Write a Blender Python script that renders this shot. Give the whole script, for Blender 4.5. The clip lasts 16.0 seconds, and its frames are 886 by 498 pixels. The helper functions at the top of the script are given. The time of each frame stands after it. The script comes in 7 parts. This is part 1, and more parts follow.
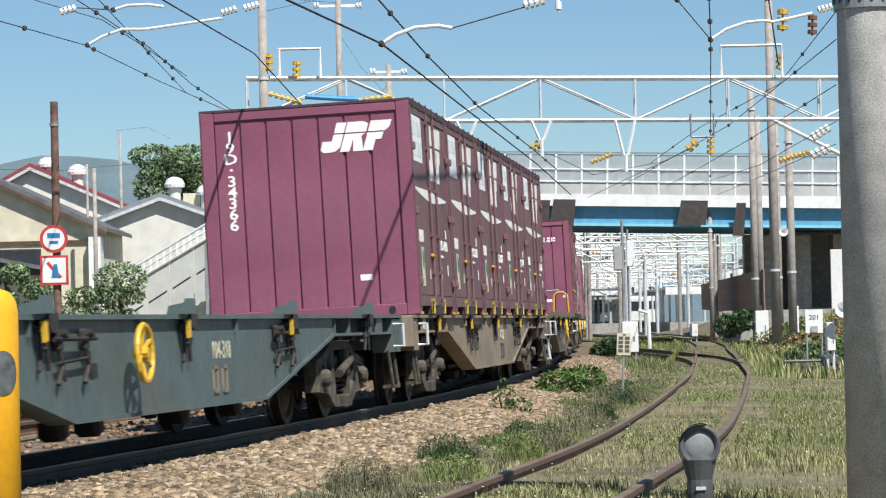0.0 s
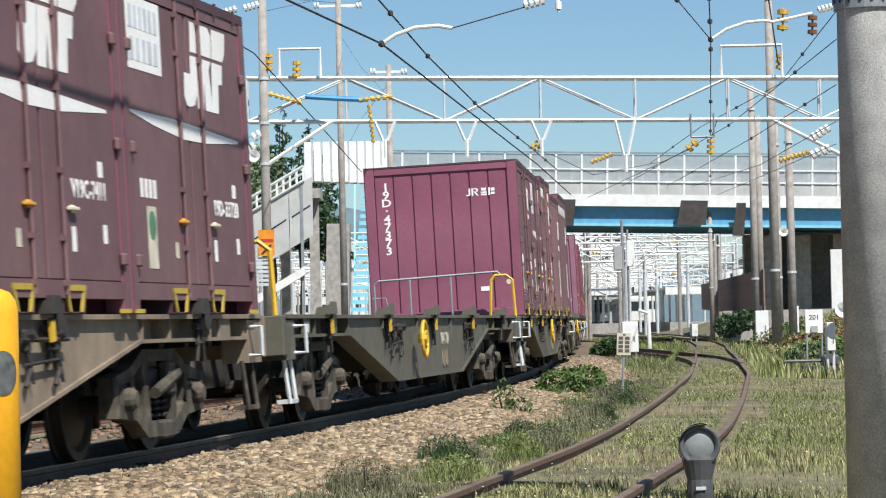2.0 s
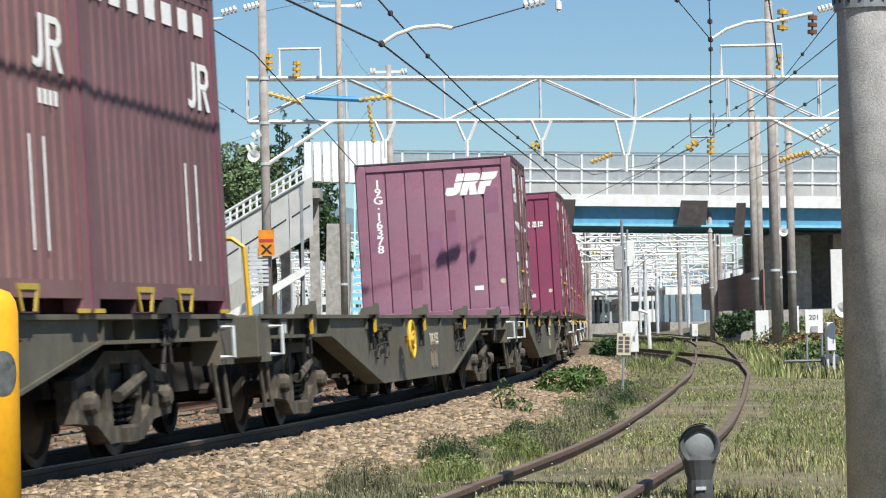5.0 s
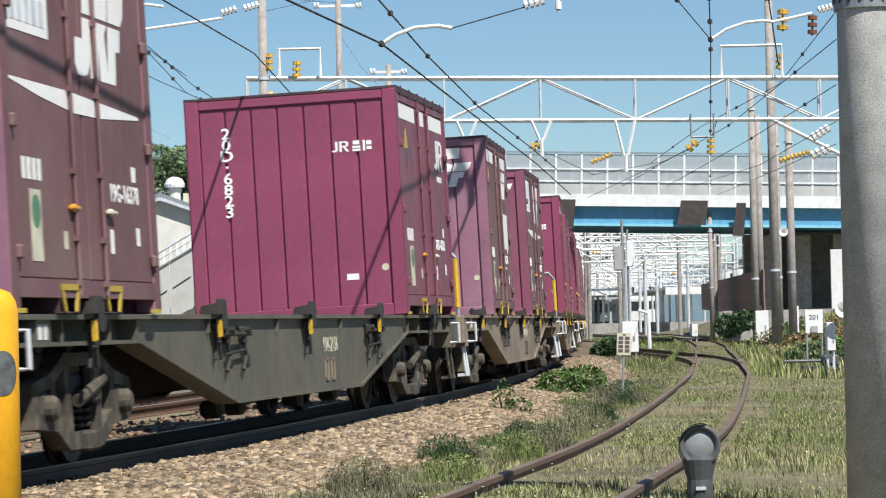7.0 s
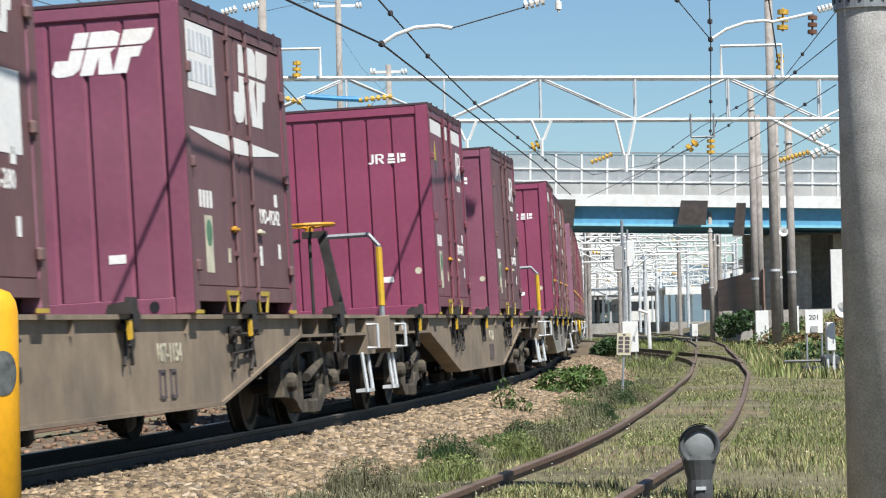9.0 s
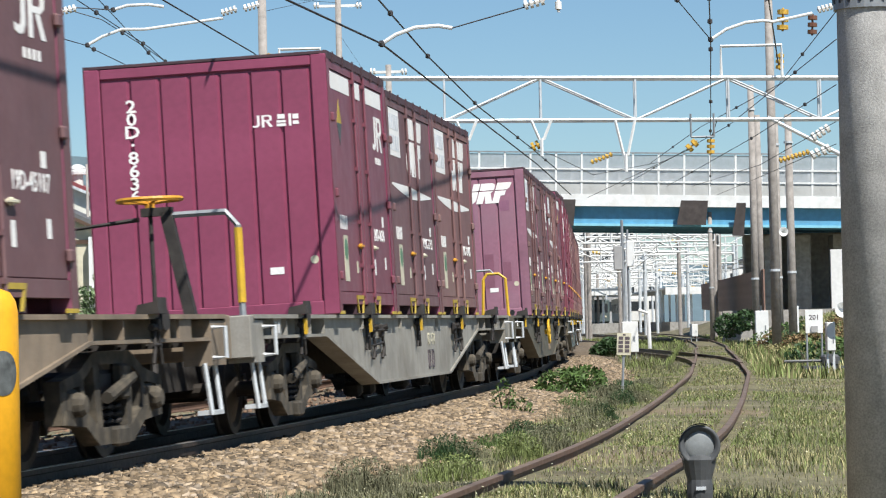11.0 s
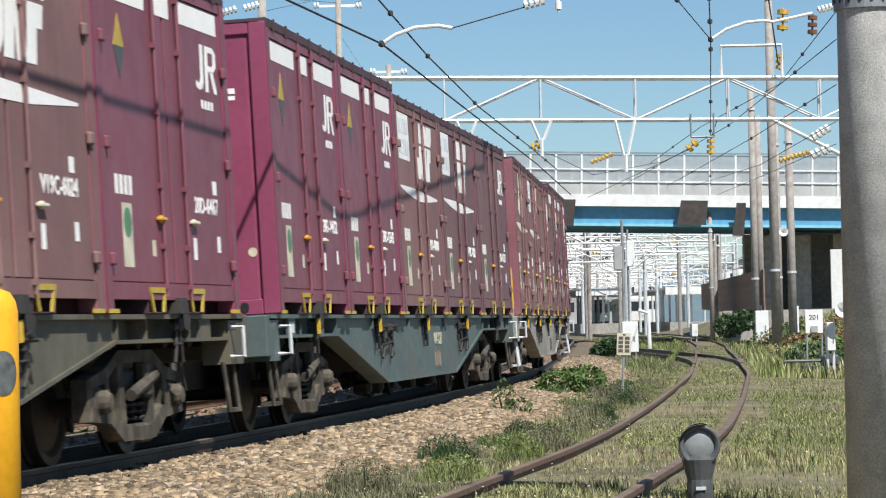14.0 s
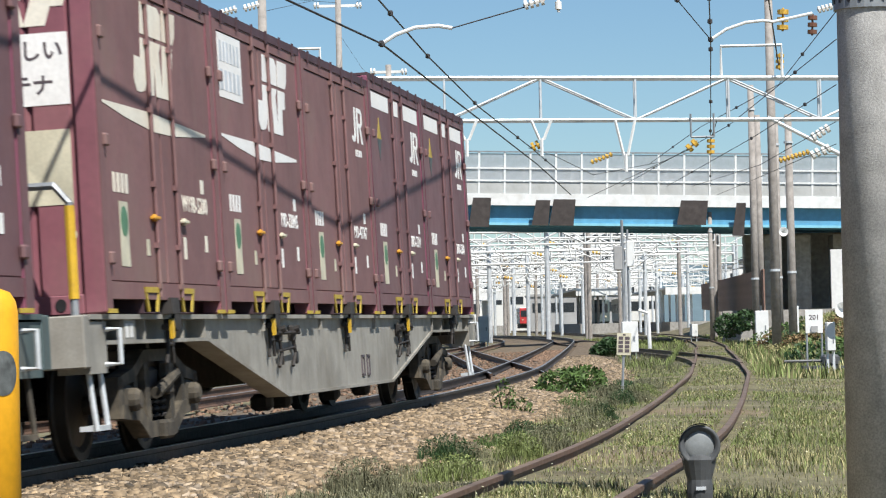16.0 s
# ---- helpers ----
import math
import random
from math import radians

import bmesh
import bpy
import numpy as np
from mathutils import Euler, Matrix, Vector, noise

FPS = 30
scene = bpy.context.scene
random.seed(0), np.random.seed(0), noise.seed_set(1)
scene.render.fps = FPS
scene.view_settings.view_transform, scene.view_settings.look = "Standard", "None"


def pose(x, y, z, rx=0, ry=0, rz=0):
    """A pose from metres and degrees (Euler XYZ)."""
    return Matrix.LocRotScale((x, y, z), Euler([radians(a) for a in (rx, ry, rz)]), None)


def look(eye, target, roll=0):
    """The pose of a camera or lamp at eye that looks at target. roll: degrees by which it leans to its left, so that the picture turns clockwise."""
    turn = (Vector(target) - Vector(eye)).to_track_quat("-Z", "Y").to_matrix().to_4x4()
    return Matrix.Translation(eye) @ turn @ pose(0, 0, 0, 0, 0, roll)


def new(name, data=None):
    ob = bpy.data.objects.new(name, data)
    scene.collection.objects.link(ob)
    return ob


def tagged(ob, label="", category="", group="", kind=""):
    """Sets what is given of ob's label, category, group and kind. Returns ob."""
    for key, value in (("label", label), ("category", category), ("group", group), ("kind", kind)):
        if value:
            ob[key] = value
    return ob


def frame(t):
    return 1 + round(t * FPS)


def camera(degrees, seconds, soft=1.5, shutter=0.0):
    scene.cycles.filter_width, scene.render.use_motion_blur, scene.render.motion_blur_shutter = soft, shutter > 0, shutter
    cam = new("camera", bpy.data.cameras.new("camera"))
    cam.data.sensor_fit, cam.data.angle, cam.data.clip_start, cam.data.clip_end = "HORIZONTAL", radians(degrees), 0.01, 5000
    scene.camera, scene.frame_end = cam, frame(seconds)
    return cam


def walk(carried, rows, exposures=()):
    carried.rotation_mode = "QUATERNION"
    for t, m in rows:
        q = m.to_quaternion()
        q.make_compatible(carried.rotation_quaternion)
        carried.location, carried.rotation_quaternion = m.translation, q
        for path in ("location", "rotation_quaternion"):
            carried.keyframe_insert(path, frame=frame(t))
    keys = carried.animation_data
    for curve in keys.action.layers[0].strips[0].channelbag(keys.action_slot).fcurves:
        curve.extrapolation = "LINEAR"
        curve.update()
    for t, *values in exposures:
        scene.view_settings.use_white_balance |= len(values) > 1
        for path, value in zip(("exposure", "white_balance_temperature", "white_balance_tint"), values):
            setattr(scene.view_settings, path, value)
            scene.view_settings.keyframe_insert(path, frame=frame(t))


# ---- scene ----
# The camera stands on a tripod beside the line, a long lens
cam = camera(17.32, 16.0, soft=1.15, shutter=0.15)
CAM_POSE = Matrix.Translation((0, 0, 0.958)) @ pose(0, 0, 0, 91.507, 0, 0) @ pose(0, 0, 0, 0, 0, -1.289)
walk(cam, [(0.0, CAM_POSE), (16.0, CAM_POSE)], exposures=[(0.0, 0.48), (16.0, 0.48)])

# ---- light: a clear, slightly hazy day, sun behind the camera ----
SUN_TO = Vector((0.29, -0.52, 0.79)).normalized()
world = bpy.data.worlds.new("world")
scene.world = world
world.use_nodes = True
wn = world.node_tree
sky = wn.nodes.new("ShaderNodeTexSky")
sky.sky_type = 'NISHITA'
sky.sun_disc = False
sky.sun_elevation = math.asin(SUN_TO.z)
sky.sun_rotation = math.atan2(SUN_TO.x, SUN_TO.y)
sky.air_density, sky.dust_density, sky.ozone_density = 1.0, 0.3, 4.0
sky.altitude = 900
wn.nodes["Background"].inputs[1].default_value = 0.068
tint = wn.nodes.new("ShaderNodeMix")
tint.data_type, tint.blend_type = 'RGBA', 'MULTIPLY'
tint.inputs[0].default_value, tint.inputs[7].default_value = 1.0, (0.86, 0.985, 1.03, 1)
wn.links.new(sky.outputs[0], tint.inputs[6])
wn.links.new(tint.outputs[2], wn.nodes["Background"].inputs[0])
sun = new("sun", bpy.data.lights.new("sun", 'SUN'))
sun.data.energy, sun.data.angle, sun.data.color = 5.0, radians(0.53), (1.0, 0.97, 0.91)
sun.matrix_world = look(SUN_TO * 60, (0, 0, 0))


# ---- materials ----
def mat(name, col, rough=0.6, metal=0.0, var=0.15, scale=3.0, grain=0.08, bump=0.15, bscale=40.0, stain=None, stain_amt=0.0,
        stain_scale=1.2, island=0.0, spec=0.5, streak=0.0, coords="Object"):
    m = bpy.data.materials.new(name)
    m.use_nodes = True
    nt = m.node_tree
    N, Lk = nt.nodes, nt.links
    b = N["Principled BSDF"]
    b.inputs["Roughness"].default_value, b.inputs["Metallic"].default_value = rough, metal
    b.inputs["Specular IOR Level"].default_value = spec
    tc = N.new("ShaderNodeTexCoord")
    src = tc.outputs[coords]

    def noise_tex(sc, detail=4, stretch=None):
        n = N.new("ShaderNodeTexNoise")
        n.inputs["Scale"].default_value, n.inputs["Detail"].default_value = sc, detail
        if stretch:
            mp = N.new("ShaderNodeMapping")
            mp.inputs["Scale"].default_value = stretch
            Lk.new(src, mp.inputs[0])
            Lk.new(mp.outputs[0], n.inputs["Vector"])
        else:
            Lk.new(src, n.inputs["Vector"])
        return n.outputs["Fac"]

    def mixed(fac, a, c, mode='MIX'):
        mx = N.new("ShaderNodeMix")
        mx.data_type, mx.blend_type = 'RGBA', mode
        for sock, v in ((0, fac), (6, a), (7, c)):
            if hasattr(v, "links"):
                Lk.new(v, mx.inputs[sock])
            else:
                mx.inputs[sock].default_value = v
        return mx.outputs[2]

    def ramp(fac, lo, hi):
        r = N.new("ShaderNodeMapRange")
        r.inputs[1].default_value, r.inputs[2].default_value = lo, hi
        Lk.new(fac, r.inputs[0])
        return r.outputs[0]

    c4 = (*col, 1)
    dark = tuple(x * (1 - var * 1.6) for x in col) + (1,)
    light = tuple(min(1, x * (1 + var)) for x in col) + (1,)
    out = mixed(ramp(noise_tex(scale), 0.3, 0.7), dark, light)
    fine = ramp(noise_tex(scale * 14, 3), 0.25, 0.75)
    out = mixed(fine, mixed(1.0, out, tuple([1 - grain * 2] * 3) + (1,), 'MULTIPLY'), out)
    if stain:
        st = ramp(noise_tex(stain_scale, 6), 0.52, 0.72)
        mm = N.new("ShaderNodeMath")
        mm.operation = 'MULTIPLY'
        mm.inputs[1].default_value = stain_amt
        Lk.new(st, mm.inputs[0])
        out = mixed(mm.outputs[0], out, (*stain, 1))
    if streak:
        sk = ramp(noise_tex(1.0, 4, (9, 9, 0.5)), 0.5, 0.75)
        mm = N.new("ShaderNodeMath")
        mm.operation = 'MULTIPLY'
        mm.inputs[1].default_value = streak
        Lk.new(sk, mm.inputs[0])
        out = mixed(mm.outputs[0], out, (*(stain or (0.05, 0.045, 0.04)), 1))
    if island:
        g = N.new("ShaderNodeNewGeometry")
        oi = N.new("ShaderNodeObjectInfo")
        ad = N.new("ShaderNodeMath")
        ad.operation = 'ADD'
        Lk.new(g.outputs["Random Per Island"], ad.inputs[0])
        Lk.new(oi.outputs["Random"], ad.inputs[1])
        fr = N.new("ShaderNodeMath")
        fr.operation = 'FRACT'
        Lk.new(ad.outputs[0], fr.inputs[0])
        r = N.new("ShaderNodeMapRange")
        r.inputs[3].default_value, r.inputs[4].default_value = 1 - island, 1 + island
        Lk.new(fr.outputs[0], r.inputs[0])
        hs = N.new("ShaderNodeHueSaturation")
        Lk.new(r.outputs[0], hs.inputs["Value"])
        Lk.new(out, hs.inputs["Color"])
        out = hs.outputs[0]
    Lk.new(out, b.inputs["Base Color"])
    if bump:
        bp = N.new("ShaderNodeBump")
        bp.inputs["Strength"].default_value, bp.inputs["Distance"].default_value = bump, 0.01
        Lk.new(noise_tex(bscale, 4), bp.inputs["Height"])
        Lk.new(bp.outputs[0], b.inputs["Normal"])
    rr = ramp(noise_tex(scale * 3), 0.2, 0.8)
    r2 = N.new("ShaderNodeMapRange")
    r2.inputs[3].default_value, r2.inputs[4].default_value = max(0.02, rough - 0.1), min(1, rough + 0.1)
    Lk.new(rr, r2.inputs[0])
    Lk.new(r2.outputs[0], b.inputs["Roughness"])
    return m


RUST = (0.16, 0.07, 0.035)
M = {
    "maroon": mat("maroon paint", (0.25, 0.080, 0.130), 0.45, var=0.10, scale=1.1, stain=(0.20, 0.10, 0.12), stain_amt=0.45, streak=0.10, bump=0.05),
    "maroon_faded": mat("faded maroon paint", (0.285, 0.13, 0.185), 0.55, var=0.16, scale=1.4, stain=(0.30, 0.17, 0.22), stain_amt=0.6, stain_scale=0.9, streak=0.25, bump=0.05),
    "maroon_red": mat("fresh maroon paint", (0.265, 0.060, 0.115), 0.4, var=0.07, scale=1.0, stain=(0.22, 0.05, 0.09), stain_amt=0.3, streak=0.06, bump=0.04),
    "maroon_dusty": mat("dusty maroon paint", (0.25, 0.09, 0.115), 0.6, var=0.12, scale=1.2, stain=(0.20, 0.13, 0.11), stain_amt=0.5, streak=0.2, bump=0.05),
    # Door paints hold the sides' grazing-light shade in their colour; streaks are dirt
    "door_maroon": mat("side-shaded maroon door paint", (0.165, 0.084, 0.091), 0.6, var=0.12, scale=1.3, stain=(0.15, 0.09, 0.085), stain_amt=0.5, streak=0.22, bump=0.05),
    "door_maroon_faded": mat("side-shaded faded door paint", (0.175, 0.085, 0.09), 0.65, var=0.15, scale=1.3, stain=(0.16, 0.12, 0.10), stain_amt=0.6, streak=0.3, bump=0.05),
    "door_maroon_red": mat("side-shaded fresh door paint", (0.20, 0.06, 0.085), 0.5, var=0.08, scale=1.3, stain=(0.17, 0.06, 0.075), stain_amt=0.35, streak=0.12, bump=0.04),
    "door_maroon_dusty": mat("side-shaded dusty door paint", (0.21, 0.108, 0.108), 0.7, var=0.12, scale=1.3, stain=(0.19, 0.13, 0.11), stain_amt=0.55, streak=0.3, bump=0.05),
    "faint": mat("faint grey-blue print", (0.60, 0.63, 0.67), 0.5, bump=0),
    "roof": mat("container roof edge", (0.07, 0.035, 0.045), 0.7, var=0.2, bump=0.1),
    "white": mat("white vinyl", (0.88, 0.87, 0.85), 0.5, var=0.04, scale=2, stain=(0.6, 0.5, 0.42), stain_amt=0.25, bump=0),
    "white_old": mat("aged white vinyl", (0.82, 0.77, 0.66), 0.55, var=0.08, scale=2, stain=(0.55, 0.42, 0.3), stain_amt=0.4, bump=0),
    "ink": mat("dark ink", (0.10, 0.08, 0.09), 0.6, bump=0),
    "green_mark": mat("green sticker", (0.10, 0.24, 0.13), 0.5, var=0.2, bump=0),
    "cream": mat("cream sticker", (0.62, 0.58, 0.44), 0.5, bump=0),
    "yellow": mat("yellow paint", (0.70, 0.43, 0.03), 0.5, var=0.12, stain=(0.25, 0.15, 0.05), stain_amt=0.4, stain_scale=8),
    "dirty_yellow": mat("dirty yellow paint", (0.50, 0.36, 0.05), 0.6, var=0.2, stain=(0.14, 0.10, 0.06), stain_amt=0.7, stain_scale=6),
    "patch": mat("repainted patch", (0.275, 0.12, 0.195), 0.5, var=0.1),
    "patch2": mat("darker repainted patch", (0.235, 0.095, 0.14), 0.5, var=0.1),
    "orange_lever": mat("orange handle", (0.62, 0.30, 0.03), 0.5),
    "frame_green": mat("grey-green wagon paint", (0.085, 0.12, 0.12), 0.55, var=0.12, stain=(0.14, 0.11, 0.08), stain_amt=0.35, streak=0.25),
    "frame_olive": mat("olive grey wagon paint", (0.105, 0.10, 0.075), 0.65, var=0.15, stain=(0.15, 0.11, 0.07), stain_amt=0.5, streak=0.3),
    "frame_brown": mat("dust-brown wagon paint", (0.27, 0.21, 0.15), 0.7, var=0.15, stain=(0.12, 0.10, 0.08), stain_amt=0.5, streak=0.35),
    "frame_grey": mat("light grey wagon paint", (0.32, 0.305, 0.27), 0.65, var=0.13, stain=(0.14, 0.12, 0.09), stain_amt=0.5, streak=0.35),
    # base colour darkened for the shade below the deck; paler stain is dust
    "bogie": mat("shade-darkened dusty bogie steel", (0.062, 0.053, 0.04), 0.85, var=0.4, scale=5, stain=(0.16, 0.13, 0.09), stain_amt=0.6, stain_scale=5),
    "dark": mat("near-black steel", (0.035, 0.03, 0.027), 0.75, var=0.3, scale=6),
    "wheel": mat("wheel steel", (0.045, 0.037, 0.03), 0.6, metal=0.4, var=0.2),
    "tread": mat("polished tread", (0.45, 0.43, 0.40), 0.3, metal=0.9),
    "rail_dark": mat("near-black rail", (0.035, 0.027, 0.022), 0.6, var=0.3, scale=8, stain=(0.09, 0.05, 0.035), stain_amt=0.4),
    "rail": mat("rusty rail", (0.125, 0.072, 0.048), 0.7, var=0.2, scale=8),
    "railtop": mat("rail head", (0.42, 0.39, 0.36), 0.38, metal=0.7, var=0.15),
    "railtop_old": mat("dull rail head", (0.19, 0.135, 0.10), 0.6, metal=0.1, var=0.2),
    "sleeper": mat("weathered sleeper", (0.17, 0.13, 0.10), 0.85, var=0.25, scale=8, island=0.25),
    "ballast": mat("brown ballast stone", (0.27, 0.198, 0.123), 0.9, var=0.3, scale=9, island=0.65, bump=0.3, stain=(0.35, 0.30, 0.25), stain_amt=0.6, stain_scale=6),
    "concrete": mat("weathered concrete", (0.42, 0.40, 0.37), 0.85, var=0.18, scale=4, grain=0.2, bump=0.12, bscale=120, streak=0.15, stain=(0.14, 0.13, 0.12), stain_amt=0.3),
    "pole": mat("old concrete pole", (0.40, 0.365, 0.335), 0.85, var=0.15, scale=5, grain=0.2, bump=0.4, bscale=90, streak=0.25, stain=(0.16, 0.14, 0.12), stain_amt=0.3),
    "concrete_pole": mat("speckled concrete pole", (0.58, 0.57, 0.555), 0.9, var=0.12, scale=6, grain=0.22, bump=0.3, bscale=160, streak=0.3, stain=(0.26, 0.25, 0.24), stain_amt=0.35),
    "galv": mat("galvanised steel", (0.66, 0.69, 0.71), 0.45, metal=0.25, var=0.1, scale=6),
    "galv_dark": mat("grey galvanised steel", (0.30, 0.32, 0.34), 0.5, metal=0.3, var=0.15),
    "whitepaint": mat("white steel paint", (0.78, 0.79, 0.78), 0.5, var=0.06, stain=(0.5, 0.45, 0.38), stain_amt=0.3),
    "wire": mat("dark wire", (0.045, 0.042, 0.045), 0.6, bump=0),
    "insul": mat("white porcelain", (0.82, 0.80, 0.76), 0.2, bump=0),
    "insul_y": mat("yellow insulator sleeve", (0.66, 0.40, 0.06), 0.45, var=0.3, scale=12, bump=0),
    "blue_sleeve": mat("blue insulating sleeve", (0.03, 0.25, 0.55), 0.45, bump=0),
    "brown_ins": mat("brown insulator", (0.16, 0.07, 0.04), 0.35, bump=0),
    "girder": mat("blue girder paint", (0.12, 0.36, 0.55), 0.5, var=0.08, streak=0.15, stain=(0.10, 0.22, 0.30), stain_amt=0.2),
    "girder_lt": mat("pale blue paint", (0.25, 0.58, 0.72), 0.5, var=0.06),
    "barrier": mat("translucent pale barrier panel", (0.42, 0.45, 0.47), 0.4, var=0.08),
    "mesh_dark": mat("dark guard board", (0.055, 0.045, 0.042), 0.8, var=0.2),
    "black": mat("black paint", (0.02, 0.02, 0.022), 0.5, bump=0),
    "yellow_post": mat("safety yellow", (0.86, 0.42, 0.015), 0.5, var=0.04, scale=2, stain=(0.45, 0.2, 0.03), stain_amt=0.2, bump=0),
    "scuff": mat("scuffed black band", (0.10, 0.11, 0.11), 0.7, var=0.3, scale=20),
    "rustpole": mat("rusty steel pole", (0.17, 0.095, 0.07), 0.8, var=0.3, scale=7, stain=(0.28, 0.22, 0.2), stain_amt=0.4),
    "cast": mat("dark cast iron", (0.085, 0.09, 0.095), 0.55, var=0.2, scale=6),
    "lens": mat("frosted lens", (0.22, 0.235, 0.24), 0.45, var=0.15, scale=9, bump=0),
    "stucco": mat("cream stucco", (0.64, 0.60, 0.46), 0.9, var=0.1, scale=2, stain=(0.40, 0.34, 0.25), stain_amt=0.35),
    "stucco_w": mat("off-white stucco", (0.68, 0.67, 0.61), 0.9, var=0.08, scale=2, stain=(0.46, 0.43, 0.36), stain_amt=0.3),
    "tile_grey": mat("grey roof tile", (0.13, 0.13, 0.135), 0.7, var=0.2, island=0.15),
    "tile_red": mat("dull red roof", (0.24, 0.055, 0.06), 0.7, var=0.15),
    "brown_wood": mat("dark brown timber", (0.10, 0.06, 0.04), 0.8, var=0.2),
    "glass": mat("window glass", (0.03, 0.035, 0.04), 0.3, bump=0),
    "red": mat("sign red", (0.55, 0.05, 0.05), 0.5, bump=0),
    "sign_blue": mat("sign blue", (0.03, 0.20, 0.42), 0.5, bump=0),
    "sign_yellow": mat("board yellow", (0.78, 0.64, 0.06), 0.5, bump=0),
    "sign_orange": mat("board orange", (0.80, 0.28, 0.02), 0.5, bump=0),
    "leaf": mat("green leaf", (0.08, 0.135, 0.036), 0.6, island=0.45, bump=0, spec=0.3),
    "panel_grey": mat("pale grey panel", (0.47, 0.48, 0.47), 0.7, var=0.08, scale=1.5, streak=0.2, stain=(0.32, 0.31, 0.28), stain_amt=0.4),
    # leaf colour paled for distance haze on the far tree; garden trees share it
    "leaf_far": mat("haze-paled foliage", (0.17, 0.24, 0.12), 0.7, island=0.4, bump=0, spec=0.2),
    "leaf_dark": mat("dark leaf", (0.035, 0.075, 0.025), 0.6, island=0.4, bump=0, spec=0.3),
    "leaf_br": mat("russet leaf", (0.20, 0.14, 0.07), 0.7, island=0.4, bump=0, spec=0.2),
    "grass": mat("green grass", (0.185, 0.225, 0.08), 0.75, island=0.4, bump=0, spec=0.2),
    "grass_dry": mat("dry grass", (0.36, 0.33, 0.17), 0.8, island=0.35, bump=0, spec=0.2),
    "grass_brown": mat("grey-green weed", (0.165, 0.165, 0.10), 0.8, island=0.4, bump=0, spec=0.2),
    "flower": mat("tiny flower", (0.70, 0.68, 0.45), 0.7, bump=0),
    "bark": mat("bark", (0.10, 0.075, 0.055), 0.9, var=0.3, scale=8),
    # blue of the distance haze is mixed into the hill's base colour
    "hill": mat("haze-tinted wooded hill", (0.115, 0.17, 0.195), 1.0, var=0.12, scale=0.03, bump=0),
    "far_white": mat("white far facade", (0.72, 0.72, 0.70), 0.7, var=0.06, scale=0.4, bump=0),
    "far_grey": mat("grey far facade", (0.38, 0.38, 0.38), 0.7, var=0.1, scale=0.4, bump=0),
    "corr_brown": mat("brown corrugated fence", (0.27, 0.165, 0.125), 0.8, var=0.25),
}

M["barrier"].node_tree.nodes["Principled BSDF"].inputs["Alpha"].default_value = 0.55


# ---- mesh helpers ----
def part(name, bm, material, parent=None, label="", smooth=False):
    me = bm if isinstance(bm, bpy.types.Mesh) else bpy.data.meshes.new(name)
    if not isinstance(bm, bpy.types.Mesh):
        bmesh.ops.recalc_face_normals(bm, faces=bm.faces)
        bm.to_mesh(me)
        bm.free()
        if material:
            me.materials.append(material)
        if smooth:
            for f in me.polygons:
                f.use_smooth = True
    ob = new(name, me)
    if parent:
        ob.parent = parent
    if label:
        ob["label"] = label
    return ob


def empty(name, m, label, category, group=""):
    ob = new(name)
    ob.empty_display_size = 0.2
    ob.matrix_world = m
    return tagged(ob, label, category, group)


def box(bm, x0, x1, y0, y1, z0, z1, bevel=0.0):
    vs = [bm.verts.new((x, y, z)) for x in (x0, x1) for y in (y0, y1) for z in (z0, z1)]
    fs = [bm.faces.new([vs[i] for i in q]) for q in ((0, 1, 3, 2), (4, 6, 7, 5), (0, 4, 5, 1), (2, 3, 7, 6), (0, 2, 6, 4), (1, 5, 7, 3))]
    if bevel:
        es = list({e for f in fs for e in f.edges})
        bmesh.ops.bevel(bm, geom=es, offset=bevel, segments=1, affect='EDGES')
    return bm


def B(x0, x1, y0, y1, z0, z1, bevel=0.0):
    return box(bmesh.new(), x0, x1, y0, y1, z0, z1, bevel)


def tube(bm, pts, r, seg=8, r2=None, caps=True):
    """A round bar along the points."""
    pts = [Vector(p) for p in pts]
    n = len(pts)
    rings = []
    ref = None
    for i, p in enumerate(pts):
        d = (pts[min(i + 1, n - 1)] - pts[max(i - 1, 0)]).normalized()
        if ref is None:
            ref = Vector((0, 0, 1)) if abs(d.z) < 0.9 else Vector((1, 0, 0))
        a = d.cross(ref).normalized()
        b = a.cross(d).normalized()
        ref = b
        rr = r if r2 is None else r + (r2 - r) * i / max(1, n - 1)
        rings.append([bm.verts.new(p + (a * math.cos(k * 2 * math.pi / seg) + b * math.sin(k * 2 * math.pi / seg)) * rr) for k in range(seg)])
    for q, w in zip(rings, rings[1:]):
        for k in range(seg):
            bm.faces.new((q[k], q[(k + 1) % seg], w[(k + 1) % seg], w[k]))
    if caps:
        bm.faces.new(rings[0][::-1])
        bm.faces.new(rings[-1])
    return bm


def T(pts, r, seg=8, r2=None):
    return tube(bmesh.new(), pts, r, seg, r2)


def prism(bm, poly, axis, a, b):
    """A polygon in the two other axes, drawn out from a to b along the axis."""
    def v(p, h):
        return {"x": (h, p[0], p[1]), "y": (p[0], h, p[1]), "z": (p[0], p[1], h)}[axis]
    lo = [bm.verts.new(v(p, a)) for p in poly]
    hi = [bm.verts.new(v(p, b)) for p in poly]
    bm.faces.new(lo[::-1])
    bm.faces.new(hi)
    n = len(poly)
    for i in range(n):
        bm.faces.new((lo[i], lo[(i + 1) % n], hi[(i + 1) % n], hi[i]))
    return bm


def P(poly, axis, a, b):
    return prism(bmesh.new(), poly, axis, a, b)


